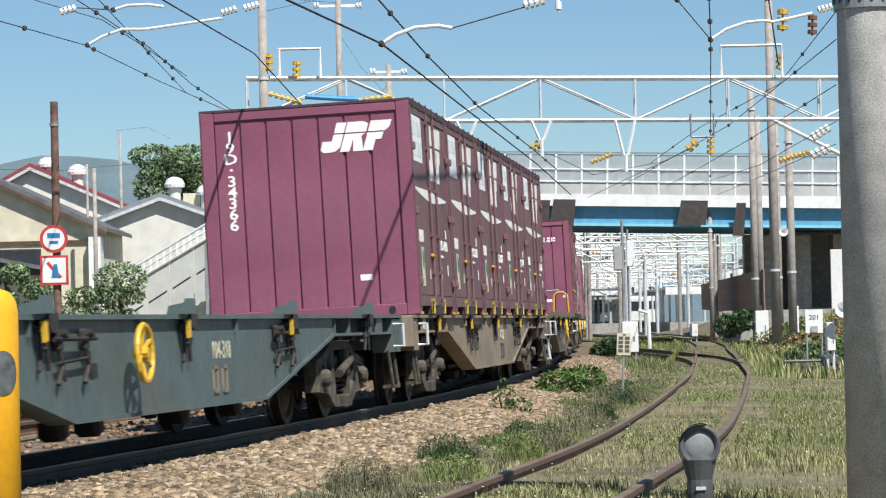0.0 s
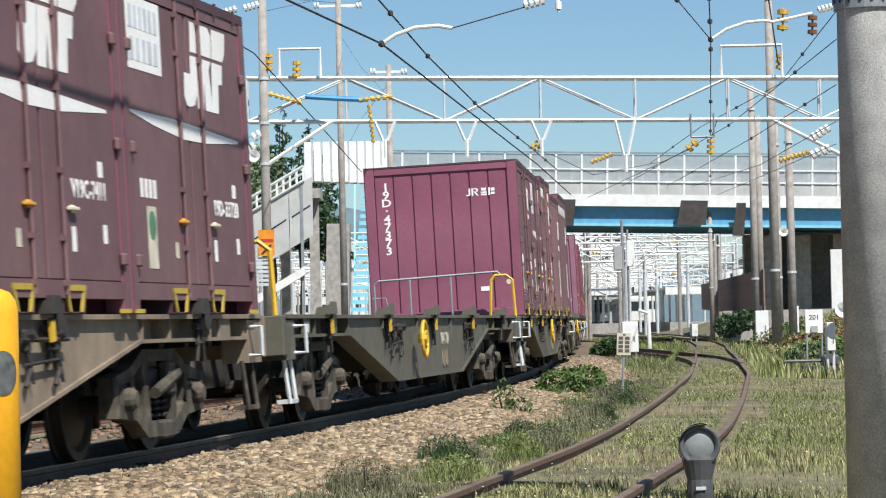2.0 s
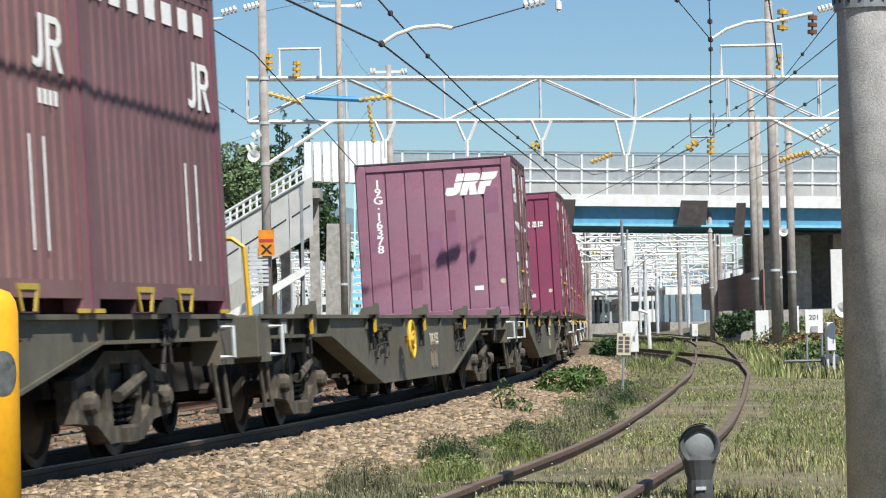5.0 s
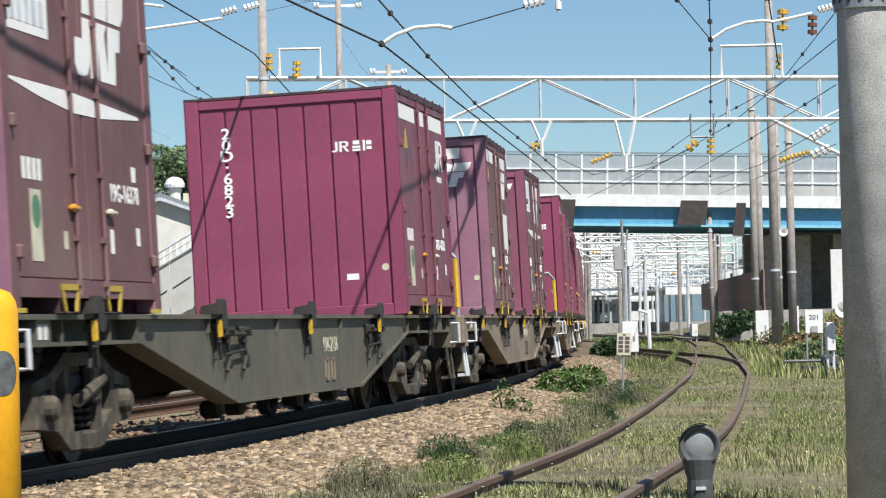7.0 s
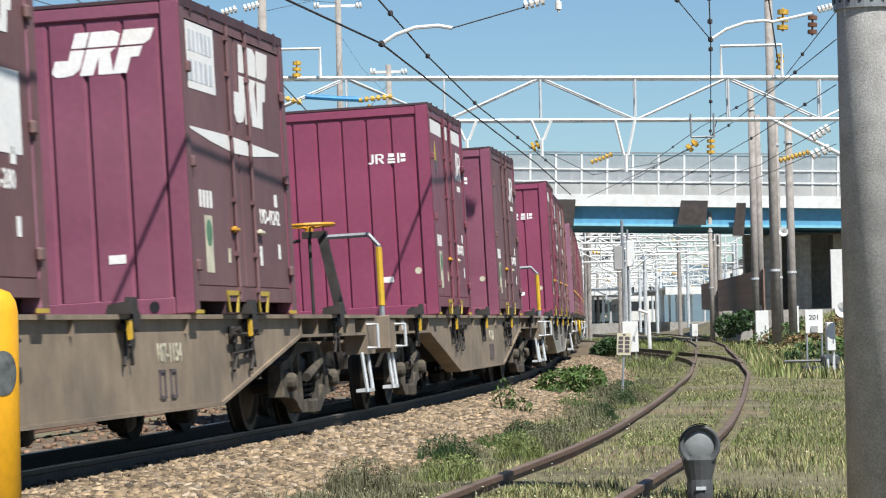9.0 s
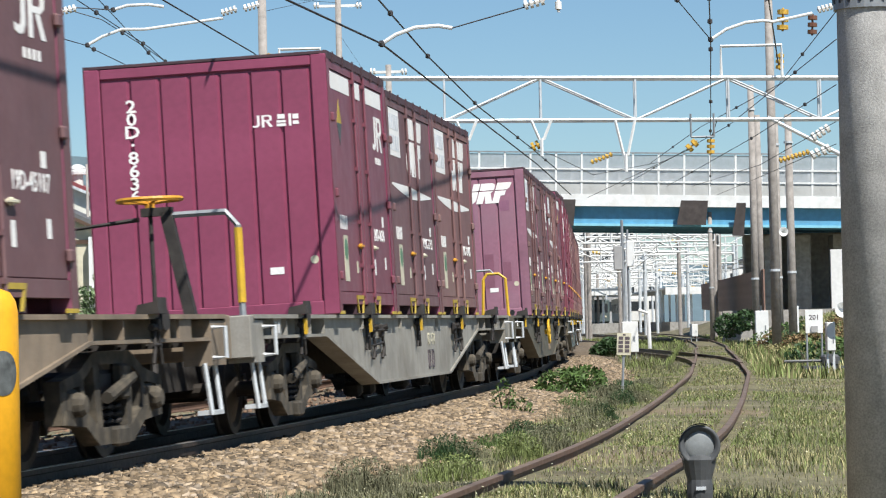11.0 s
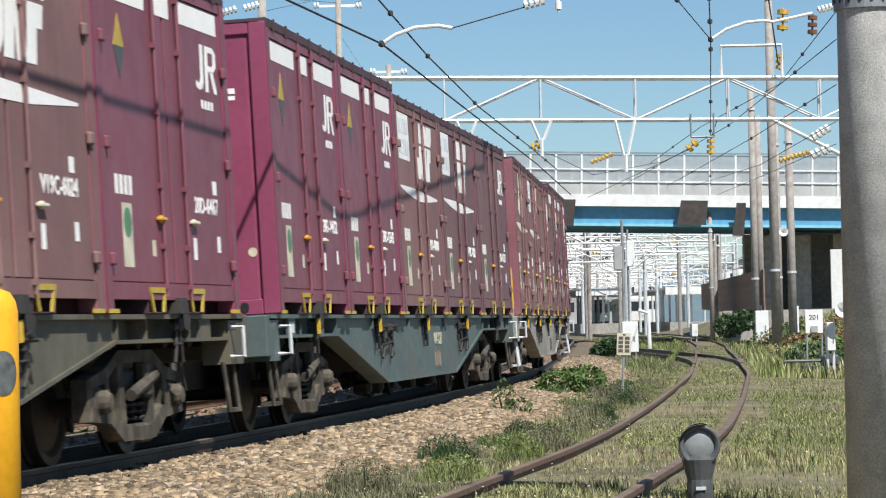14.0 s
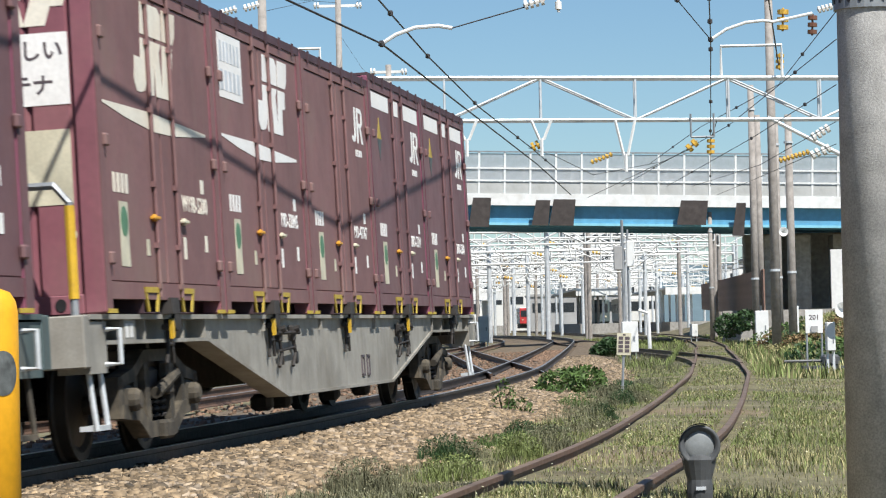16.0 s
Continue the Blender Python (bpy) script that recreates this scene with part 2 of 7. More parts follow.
def lathe(prof, m=None, seg=16):
    """A turned shape round z from (radius, height) pairs."""
    bm = bmesh.new()
    rings = [[bm.verts.new((r * math.cos(k * 2 * math.pi / seg), r * math.sin(k * 2 * math.pi / seg), z)) for k in range(seg)] for r, z in prof]
    for q, w in zip(rings, rings[1:]):
        for k in range(seg):
            bm.faces.new((q[k], q[(k + 1) % seg], w[(k + 1) % seg], w[k]))
    bm.faces.new(rings[0][::-1])
    bm.faces.new(rings[-1])
    if m is not None:
        bm.transform(m)
    return bm


CACHE = {}


def cached(key, build, material, smooth=False):
    """Mesh data shared by alike parts."""
    if key not in CACHE:
        me = bpy.data.meshes.new(key[0])
        bm = build()
        bmesh.ops.recalc_face_normals(bm, faces=bm.faces)
        bm.to_mesh(me)
        bm.free()
        me.materials.append(material)
        if smooth:
            for f in me.polygons:
                f.use_smooth = True
        CACHE[key] = me
    return CACHE[key]


def piece(name, key, build, material, parent, loc=(0, 0, 0), label="", rot=None, smooth=False):
    ob = part(name, cached((name, key, material.name), build, material, smooth), None, parent, label)
    ob.location = loc
    if rot:
        ob.rotation_euler = [radians(a) for a in rot]
    return ob


def text_mesh(s, size, material):
    key = ("text", s, size, material.name)
    if key not in CACHE:
        cu = bpy.data.curves.new("text", 'FONT')
        cu.body, cu.size, cu.align_x, cu.align_y = s, size, 'CENTER', 'CENTER'
        cu.offset, cu.extrude = size * 0.02, 0.0015
        cu.resolution_u = 2
        ob = bpy.data.objects.new("text", cu)
        scene.collection.objects.link(ob)
        bpy.context.view_layer.update()
        me = bpy.data.meshes.new_from_object(ob.evaluated_get(bpy.context.evaluated_depsgraph_get()))
        bpy.data.objects.remove(ob)
        me.materials.clear()
        me.materials.append(material)
        CACHE[key] = me
    return CACHE[key]


# ---- the line: plan of the main track, arc length 0 abreast of the front of the first loaded wagon ----
def heading(s):
    h0, k = 0.135774, -0.00228
    s = max(s, -25.0)
    if s < 35:
        return h0 + k * s
    if s < 120:
        return h0 + k * 35 - 0.000091 * (s - 35)
    return h0 + k * 35 - 0.000091 * 85 - 0.0016 * (s - 120)


STEP = 1.0
LINE = {0: (-1.59308, 32.752405)}
for i_ in range(0, 420):
    h_ = heading((i_ + 0.5) * STEP)
    LINE[i_ + 1] = (LINE[i_][0] + math.sin(h_) * STEP, LINE[i_][1] + math.cos(h_) * STEP)
for i_ in range(0, -330, -1):
    h_ = heading((i_ - 0.5) * STEP)
    LINE[i_ - 1] = (LINE[i_][0] - math.sin(h_) * STEP, LINE[i_][1] - math.cos(h_) * STEP)


def on_line(s):
    i = math.floor(s)
    f = s - i
    a, b = LINE[i], LINE[i + 1]
    return Vector((a[0] + (b[0] - a[0]) * f, a[1] + (b[1] - a[1]) * f, 0))


def beside(s, lat, z=0.0):
    h = heading(s)
    p = on_line(s)
    return Vector((p.x + math.cos(h) * lat, p.y - math.sin(h) * lat, z))


CANT = 0.038


# ---- ground ----
SIDING = [(-5.6, -20), (-2.45, 0), (0.52, 18), (1.95, 27), (3.17, 37), (4.45, 48.6), (5.35, 57), (6.08, 65), (7.8, 84), (9.6, 105), (11.35, 125), (14.5, 171), (16.3, 210), (18.5, 300)]


def catmull(pts, step):
    out = []
    P_ = [pts[0], *pts, pts[-1]]
    for i in range(1, len(P_) - 2):
        a, b, c, d = (Vector(q) for q in P_[i - 1:i + 3])
        n = max(2, int((c - b).length / step))
        for k in range(n):
            t = k / n
            out.append(0.5 * (2 * b + (c - a) * t + (2 * a - 5 * b + 4 * c - d) * t * t + (3 * b - a - 3 * c + d) * t ** 3))
    out.append(Vector(pts[-1]))
    return out


def siding_x(y):
    for (x0, y0), (x1, y1) in zip(SIDING, SIDING[1:]):
        if y0 <= y <= y1:
            return x0 + (x1 - x0) * (y - y0) / (y1 - y0)
    return SIDING[-1][0] if y > 0 else SIDING[0][0]


def smooth01(t):
    t = min(1.0, max(0.0, t))
    return t * t * (3 - 2 * t)


def ground_z(x, y):
    z = -0.27 + 0.03 * noise.noise((x * 0.35, y * 0.35, 0))
    if y > -15:
        off = x - siding_x(min(y, 290))
        z += 0.105 * math.exp(-(off / 1.4) ** 2)
    if y > 0:
        rise = smooth01((off - 1.6) / 4.5) * smooth01((y - 58) / 40) * (1 - smooth01((y - 230) / 80))
        z += rise * (1.25 + 0.18 * noise.noise((x * 0.5, y * 0.25, 3)))
    return z


def ground():
    xs = sorted({*[-3000, -1200, -500, -250, -140, -90, -60, -45, -34], *[i * 0.8 for i in range(-34, 50)], *[44, 55, 75, 110, 200, 450, 1200, 3000]})
    ys = sorted({*[-2500, -900, -300, -120, -50, -20, -8], *[i * 1.0 for i in range(0, 60)], *[60 + i * 2.5 for i in range(0, 70)], *[245, 270, 300, 360, 450, 600, 900, 1500, 3000, 4500]})
    verts = [(x, y, ground_z(x, y)) for y in ys for x in xs]
    n = len(xs)
    faces = [(j * n + i, j * n + i + 1, (j + 1) * n + i + 1, (j + 1) * n + i) for j in range(len(ys) - 1) for i in range(n - 1)]
    me = bpy.data.meshes.new("ground")
    me.from_pydata(verts, [], faces)
    m = mat("weedy soil", (0.20, 0.18, 0.10), 0.95, var=0.35, scale=0.8, grain=0.25, bump=0.7, bscale=14, stain=(0.22, 0.15, 0.10), stain_amt=0.75, stain_scale=0.32)
    me.materials.append(m)
    for f in me.polygons:
        f.use_smooth = True
    tagged(new("ground", me), "weedy brown soil with patches of grass beside the tracks", "ground", kind="structure")


ground()


# ---- tracks ----
RAIL_PROF = [(-0.062, -0.15), (0.062, -0.15), (0.062, -0.138), (0.010, -0.12), (0.010, -0.045), (0.034, -0.035), (0.034, -0.002), (-0.034, -0.002), (-0.034, -0.035), (-0.010, -0.045), (-0.010, -0.12), (-0.062, -0.138)]


def rail_strip(pts, prof, zoff=0.0, tilt=0.0):
    bm = bmesh.new()
    rings = []
    for i, p in enumerate(pts):
        d = (pts[min(i + 1, len(pts) - 1)] - pts[max(0, i - 1)])
        nx, ny = d.y / math.hypot(d.x, d.y), -d.x / math.hypot(d.x, d.y)
        rings.append([bm.verts.new((p.x + nx * a, p.y + ny * a, p.z + b + zoff)) for a, b in prof])
    m = len(prof)
    for q, w in zip(rings, rings[1:]):
        for k in range(m):
            bm.faces.new((q[k], q[(k + 1) % m], w[(k + 1) % m], w[k]))
    bm.faces.new(rings[0])
    bm.faces.new(rings[-1][::-1])
    return bm


def track(name, centre, top_mat, label, cant=0.0, sleepers=None, z0=0.0, web="rail"):
    root = empty(name, Matrix(), label, "railway track")
    root["kind"] = "structure"
    rows = [(p, (centre[min(i + 1, len(centre) - 1)] - centre[max(0, i - 1)]).normalized()) for i, p in enumerate(centre)]
    for side in (-1, 1):
        pts = [Vector((p.x + d.y * 0.5675 * side, p.y - d.x * 0.5675 * side, z0 + side * 0.5335 * math.sin(cant))) for p, d in rows]
        rail = part("rail", rail_strip(pts, RAIL_PROF), M[web], root)
        part("rail_head", rail_strip(pts, [(-0.031, -0.01), (0.031, -0.01), (0.029, 0.001), (-0.029, 0.001)]), top_mat, rail, "worn shiny running surface")
    if sleepers:
        me = cached(("sleeper", name), lambda: B(-1.03, 1.03, -0.11, 0.11, -0.29, -0.155, 0.012), M["sleeper"])
        acc, last, rng = 0.0, centre[0], random.Random(5)
        for p, d in rows:
            acc += (p - last).length
            last = p
            if acc >= 0.62 and sleepers[0] < p.y < sleepers[1]:
                acc = 0
                ob = part("sleeper", me, None, root)
                ob.matrix_world = Matrix.Translation((p.x, p.y, z0 + rng.uniform(-0.012, 0.008))) @ Matrix.Rotation(-math.atan2(d.x, d.y) + rng.uniform(-0.02, 0.02), 4, 'Z') @ Matrix.Rotation(-cant, 4, 'Y')
    return root


MAIN = [on_line(s * 0.31) for s in range(-180, 1000)]
track("main_track", MAIN, M["railtop"], "curved main line with polished steel rails on brown ballast", CANT, (8, 92), web="rail_dark")
SIDE = [Vector((p.x, p.y, 0)) for p in catmull(SIDING, 0.31)]
track("siding_track", SIDE, M["railtop_old"], "dull rusty siding rails sunk in grass", 0, (34, 39.5), -0.1)
CROSS = [(6.55, 70), (7.0, 77), (7.25, 86), (7.05, 104), (6.55, 126), (6.4, 146), (6.7, 166)]
track("crossover_track", [Vector((p.x, p.y, 0)) for p in catmull(CROSS, 0.31)], M["railtop_old"], "dark crossover rails between siding and main line", 0, (78, 150), -0.085, "rail_dark")
PAR = [beside(s * 1.0, -3.9) for s in range(-60, 300)]
track("second_track", [Vector((p.x, p.y, 0)) for p in PAR], M["railtop"], "second main line rails behind the train", 0, None, -0.04)
track("yard_track", [Vector((1.5 - (y - 60) * 0.018, y, 0)) for y in range(60, 420, 3)], M["railtop"], "yard track running towards the station", 0, None, -0.05)
track("yard_track", [Vector((13.0 - (y - 150) * 0.01, y, 0)) for y in range(150, 420, 3)], M["railtop"], "yard track running towards the station", 0, None, -0.05)


BED = [(-7.6, -0.30), (-6.0, -0.21), (-1.35, -0.20), (0, -0.185), (0.66, -0.17), (0.80, -0.11), (1.30, -0.10), (1.60, -0.14), (2.75, -0.34)]


def ballast_bed():
    """One shaped bed under both main lines."""
    prof = BED
    ss = [s * 0.5 for s in range(-110, 500)]
    verts, faces = [], []
    fine = []
    for (a, za), (b, zb) in zip(prof, prof[1:]):
        k = max(1, int((b - a) / 0.22))
        fine += [(a + (b - a) * i / k, za + (zb - za) * i / k) for i in range(k)]
    fine.append(prof[-1])
    n = len(fine)
    for s in ss:
        for lat, z in fine:
            p = beside(s, lat)
            verts.append((p.x, p.y, z + 0.02 * noise.noise((p.x * 4, p.y * 4, 1)) + lat * 0.02))
    for j in range(len(ss) - 1):
        for i in range(n - 1):
            faces.append((j * n + i, j * n + i + 1, (j + 1) * n + i + 1, (j + 1) * n + i))
    me = bpy.data.meshes.new("ballast_bed")
    me.from_pydata(verts, [], faces)
    me.materials.append(mat("ballast bed", (0.22, 0.165, 0.108), 0.95, var=0.35, scale=7, grain=0.3, bump=1.0, bscale=26))
    tagged(new("ballast_bed", me), "brown crushed-stone ballast under the main line", "ballast", kind="structure")


ballast_bed()


def bed_z(lat):
    for (a, za), (b, zb) in zip(BED, BED[1:]):
        if a <= lat <= b:
            return za + (zb - za) * (lat - a) / (b - a) + lat * 0.02
    return -0.3


def stone_arrays(n, rng, place, size):
    base = np.array([(x, y, z) for x in (-1, 1) for y in (-1, 1) for z in (-1, 1)], float)
    quad = np.array([(0, 1, 3, 2), (4, 6, 7, 5), (0, 4, 5, 1), (2, 3, 7, 6), (0, 2, 6, 4), (1, 5, 7, 3)])
    V = np.empty((n, 8, 3))
    for i in range(n):
        p = place()
        s = size() * np.array([rng.uniform(0.6, 1.2), rng.uniform(0.6, 1.2), rng.uniform(0.45, 0.85)])
        v = base * s * 0.5 * rng.uniform(0.55, 1.1, (8, 1))
        a, b = rng.uniform(0, 6.28), rng.uniform(-0.6, 0.6)
        ca, sa, cb, sb = math.cos(a), math.sin(a), math.cos(b), math.sin(b)
        R = np.array([[ca, -sa, 0], [sa, ca, 0], [0, 0, 1]]) @ np.array([[1, 0, 0], [0, cb, -sb], [0, sb, cb]])
        V[i] = v @ R.T + p
    F = (quad[None] + (np.arange(n) * 8)[:, None, None]).reshape(-1, 4)
    return V.reshape(-1, 3), F


def bulk(name, V, F, materials, label, category, mat_index=None):
    me = bpy.data.meshes.new(name)
    me.vertices.add(len(V))
    me.vertices.foreach_set("co", np.asarray(V, float).ravel())
    k = F.shape[1]
    me.loops.add(F.size)
    me.loops.foreach_set("vertex_index", F.ravel().astype(np.int32))
    me.polygons.add(len(F))
    me.polygons.foreach_set("loop_start", (np.arange(len(F)) * k).astype(np.int32))
    if mat_index is not None:
        me.polygons.foreach_set("material_index", mat_index.astype(np.int32))
    for m in materials:
        me.materials.append(m)
    me.update(calc_edges=True)
    return tagged(new(name, me), label, category, kind="stuff")


def ballast_stones():
    rng = np.random.default_rng(3)

    def place():
        while True:
            u = rng.random()
            s = -19 + 75 * u ** 1.9
            lat = 0.62 + 2.15 * rng.random() ** 0.8
            edge = 2.3 + 0.4 * noise.noise((s * 0.6, 0, 7))
            if lat < edge or rng.random() < 0.12:
                p = beside(s, lat)
                return np.array((p.x, p.y, max(bed_z(lat), -0.32) + 0.012))

    V, F = stone_arrays(42000, rng, place, lambda: rng.uniform(0.035, 0.085))
    bulk("ballast_stones", V, F, [M["ballast"]], "loose angular brown and grey ballast stones on the shoulder", "ballast")

    def place2():
        s = -22 + 110 * rng.random() ** 1.3
        lat = rng.choice([rng.uniform(-0.45, 0.45), rng.uniform(-5.8, -0.7)])
        p = beside(s, lat)
        return np.array((p.x, p.y, bed_z(lat) + 0.01))

    V, F = stone_arrays(11000, rng, place2, lambda: rng.uniform(0.04, 0.09))
    bulk("ballast_stones", V, F, [mat("rust-stained ballast", (0.23, 0.145, 0.095), 0.95, var=0.25, scale=10, island=0.45, bump=0)], "rust-brown ballast stones between the rails", "ballast")


ballast_stones()


# ---- the train ----
def mirror_x(fn):
    for s in (-1, 1):
        fn(s)


def sx(a, b, s):
    return (a, b) if s > 0 else (-b, -a)


def sill_mesh(s):
    """Fish-bellied side sill: deep plate amidships, open channel over the bogies."""
    bm = bmesh.new()
    web = [(-6.1, 0.85), (-2.95, 0.32), (2.95, 0.32), (6.1, 0.85), (6.1, 1.01), (-6.1, 1.01)]
    prism(bm, web, "x", *sx(1.112, 1.13, s))
    for e in (-1, 1):
        y0, y1 = sorted((e * 6.1, e * 9.65))
        box(bm, *sx(0.98, 1.0, s), y0, y1, 0.85, 1.01)
    box(bm, *sx(0.96, 1.178, s), -9.7, 9.7, 1.01, 1.045)
    path_ = [(-9.65, 0.85), (-6.1, 0.85), (-2.95, 0.32), (2.95, 0.32), (6.1, 0.85), (9.65, 0.85)]
    for (a, za), (b, zb) in zip(path_, path_[1:]):
        prism(bm, [(a, za - 0.014), (b, zb - 0.014), (b, zb + 0.014), (a, za + 0.014)], "x", *sx(0.95, 1.155, s))
    for y in (-9.3, -8.1, -6.9, -6.15, 6.15, 6.9, 8.1, 9.3):
        box(bm, *sx(1.0, 1.15, s), y - 0.01, y + 0.01, 0.86, 1.01)
    for y in (-8.55, 8.55):
        box(bm, *sx(1.125, 1.15, s), y - 0.17, y + 0.17, 0.855, 1.01)
    for y in (-3.9, -1.2, 1.9, 4.2):
        prism(bm, [(y - 0.008, 1.01), (y + 0.008, 1.01), (y + 0.008, 0.9), (y - 0.008, 0.9)], "x", *sx(1.13, 1.165, s))
    return bm


def deck_mesh():
    bm = bmesh.new()
    box(bm, -0.26, 0.26, -9.7, 9.7, 0.42, 0.90)
    for i in range(27):
        y = -9.5 + i * 19.0 / 26
        box(bm, -0.96, 0.96, y - 0.05, y + 0.05, 0.80, 1.02)
    for x in (-0.75, 0.75):
        box(bm, x - 0.05, x + 0.05, -9.6, 9.6, 0.82, 1.015)
    box(bm, -0.95, 0.95, -4.9, 4.9, 1.015, 1.026)
    return bm


def end_beam_mesh(e):
    bm = bmesh.new()
    y0, y1 = sorted((e * 9.70, e * 9.86))
    box(bm, -1.17, 1.17, y0, y1, 0.68, 1.04, 0.01)
    for s in (-1, 1):
        y2, y3 = sorted((e * 9.25, e * 9.70))
        box(bm, *sx(0.93, 1.16, s), y2, y3, 0.64, 0.995)
    return bm


def coupler_mesh(e):
    bm = bmesh.new()
    y0, y1 = sorted((e * 9.86, e * 10.02))
    box(bm, -0.09, 0.09, y0, y1, 0.80, 0.96)
    y0, y1 = sorted((e * 10.0, e * 10.25))
    box(bm, -0.15, 0.15, y0, y1, 0.76, 1.0, 0.03)
    tube(bm, [(0.34, e * 9.86, 0.72), (0.36, e * 10.0, 0.5), (0.30, e * 10.16, 0.36), (0.24, e * 10.22, 0.42)], 0.028, 6)
    tube(bm, [(-0.34, e * 9.86, 0.72), (-0.36, e * 10.0, 0.5), (-0.30, e * 10.16, 0.36), (-0.24, e * 10.22, 0.42)], 0.028, 6)
    return bm


def side_frame_mesh():
    """Cast bogie side frame, centred on the bogie: arch, lower bow, columns and pedestals."""
    bm = bmesh.new()
    prism(bm, [(-1.22, 0.52), (-0.80, 0.56), (-0.45, 0.70), (0.45, 0.70), (0.80, 0.56), (1.22, 0.52), (1.20, 0.60), (0.80, 0.66), (0.45, 0.79), (-0.45, 0.79), (-0.80, 0.66), (-1.20, 0.60)], "x", -0.06, 0.06)
    prism(bm, [(-1.20, 0.30), (-0.72, 0.27), (-0.42, 0.13), (0.42, 0.13), (0.72, 0.27), (1.20, 0.30), (1.16, 0.40), (0.70, 0.38), (0.38, 0.25), (-0.38, 0.25), (-0.70, 0.38), (-1.16, 0.40)], "x", -0.06, 0.07)
    for d in (-1, 1):
        prism(bm, [(d * 0.30, 0.22), (d * 0.42, 0.22), (d * 0.48, 0.72), (d * 0.34, 0.72)], "x", -0.06, 0.06)
        prism(bm, [(d * 1.10, 0.30), (d * 1.24, 0.30), (d * 1.24, 0.60), (d * 1.10, 0.58)], "x", -0.06, 0.06)
        prism(bm, [(d * 0.70, 0.30), (d * 0.80, 0.30), (d * 0.80, 0.60), (d * 0.70, 0.60)], "x", -0.06, 0.06)
    box(bm, 0.05, 0.13, -0.14, 0.14, 0.11, 0.25, 0.02)
    tube(bm, [(0.10, -0.30, 0.46), (0.10, 0.34, 0.60)], 0.045, 8)
    box(bm, 0.02, 0.11, 0.08, 0.26, 0.44, 0.70, 0.02)
    return bm


def axlebox_mesh():
    bm = B(-0.08, 0.07, -0.13, 0.13, 0.31, 0.54, 0.03)
    bm2 = lathe([(0.085, 0), (0.085, 0.05), (0.06, 0.08)], Matrix.Translation((0.07, 0, 0.43)) @ Matrix.Rotation(radians(90), 4, 'Y'), 12)
    me = bpy.data.meshes.new("t")
    bm2.to_mesh(me)
    bm2.free()
    bm.from_mesh(me)
    return bm


def spring_mesh():
    bm = bmesh.new()
    pts = [(0.055 * math.cos(i * 0.9), 0.055 * math.sin(i * 0.9), 0.24 + i * 0.0075) for i in range(36)]
    return tube(bm, pts, 0.014, 5)


def wheel_mesh():
    prof = [(0.07, -0.09), (0.075, 0.09), (0.11, 0.09), (0.30, 0.03), (0.345, 0.055), (0.405, 0.055), (0.408, -0.03), (0.43, -0.045), (0.43, -0.07), (0.345, -0.065), (0.30, -0.02), (0.12, -0.06)]
    return lathe(prof, Matrix.Rotation(radians(90), 4, 'Y'), 28)


def bogie(parent, y):
    b = part("bogie", cached(("bogie",), lambda: bolster_mesh(), M["dark"]), None, parent, "dusty two-axle freight bogie")
    b.location = (0, y, 0)
    for s in (-1, 1):
        piece("side_frame", "side_frame", side_frame_mesh, M["bogie"], b, (s * 0.93, 0, 0), rot=(0, 0, 0 if s > 0 else 180))
        for yy in (-0.95, 0.95):
            piece("axlebox", "axlebox", axlebox_mesh, M["bogie"], b, (s * 0.93, yy, 0), rot=(0, 0, 0 if s > 0 else 180))
        for yy in (-0.22, 0.0, 0.22):
            piece("coil_spring", "coil", spring_mesh, M["dark"], b, (s * 0.91, yy, 0))
        for d in (-1, 1):
            piece("brake_shoe", d, lambda d=d: brake_mesh(d), M["bogie"], b, (s * 0.58, d * 0.48, 0))
    for yy in (-0.95, 0.95):
        ax = piece("wheelset", "axle", wheelset_mesh, M["wheel"], b, (0, yy, 0.405))
        AXLES.append(ax)
    return b


def bolster_mesh():
    bm = B(-0.95, 0.95, -0.22, 0.22, 0.42, 0.66, 0.03)
    box(bm, -0.8, 0.8, -0.30, -0.24, 0.30, 0.40)
    box(bm, -0.8, 0.8, 0.24, 0.30, 0.30, 0.40)
    return bm


def wheelset_mesh():
    bm = T([(-0.9, 0, 0), (0.9, 0, 0)], 0.07, 10)
    for s in (-1, 1):
        w = wheel_mesh()
        w.transform(Matrix.Translation((s * 0.56, 0, 0)) @ Matrix.Rotation(0 if s > 0 else math.pi, 4, 'Z'))
        me = bpy.data.meshes.new("t")
        w.to_mesh(me)
        w.free()
        bm.from_mesh(me)
        for k in range(6):
            a = k * math.pi / 3
            x0, x1 = sorted((s * 0.59, s * 0.615))
            box(bm, x0, x1, 0.2 * math.cos(a) - 0.025, 0.2 * math.cos(a) + 0.025, 0.2 * math.sin(a) - 0.025, 0.2 * math.sin(a) + 0.025)
    return bm


def brake_mesh(d):
    bm = P([(0, 0.22), (d * 0.06, 0.30), (d * 0.05, 0.52), (-d * 0.05, 0.54), (-d * 0.05, 0.24)], "x", -0.05, 0.05)
    return tube(bm, [(0, 0, 0.5), (0, -d * 0.1, 0.72)], 0.02, 6)


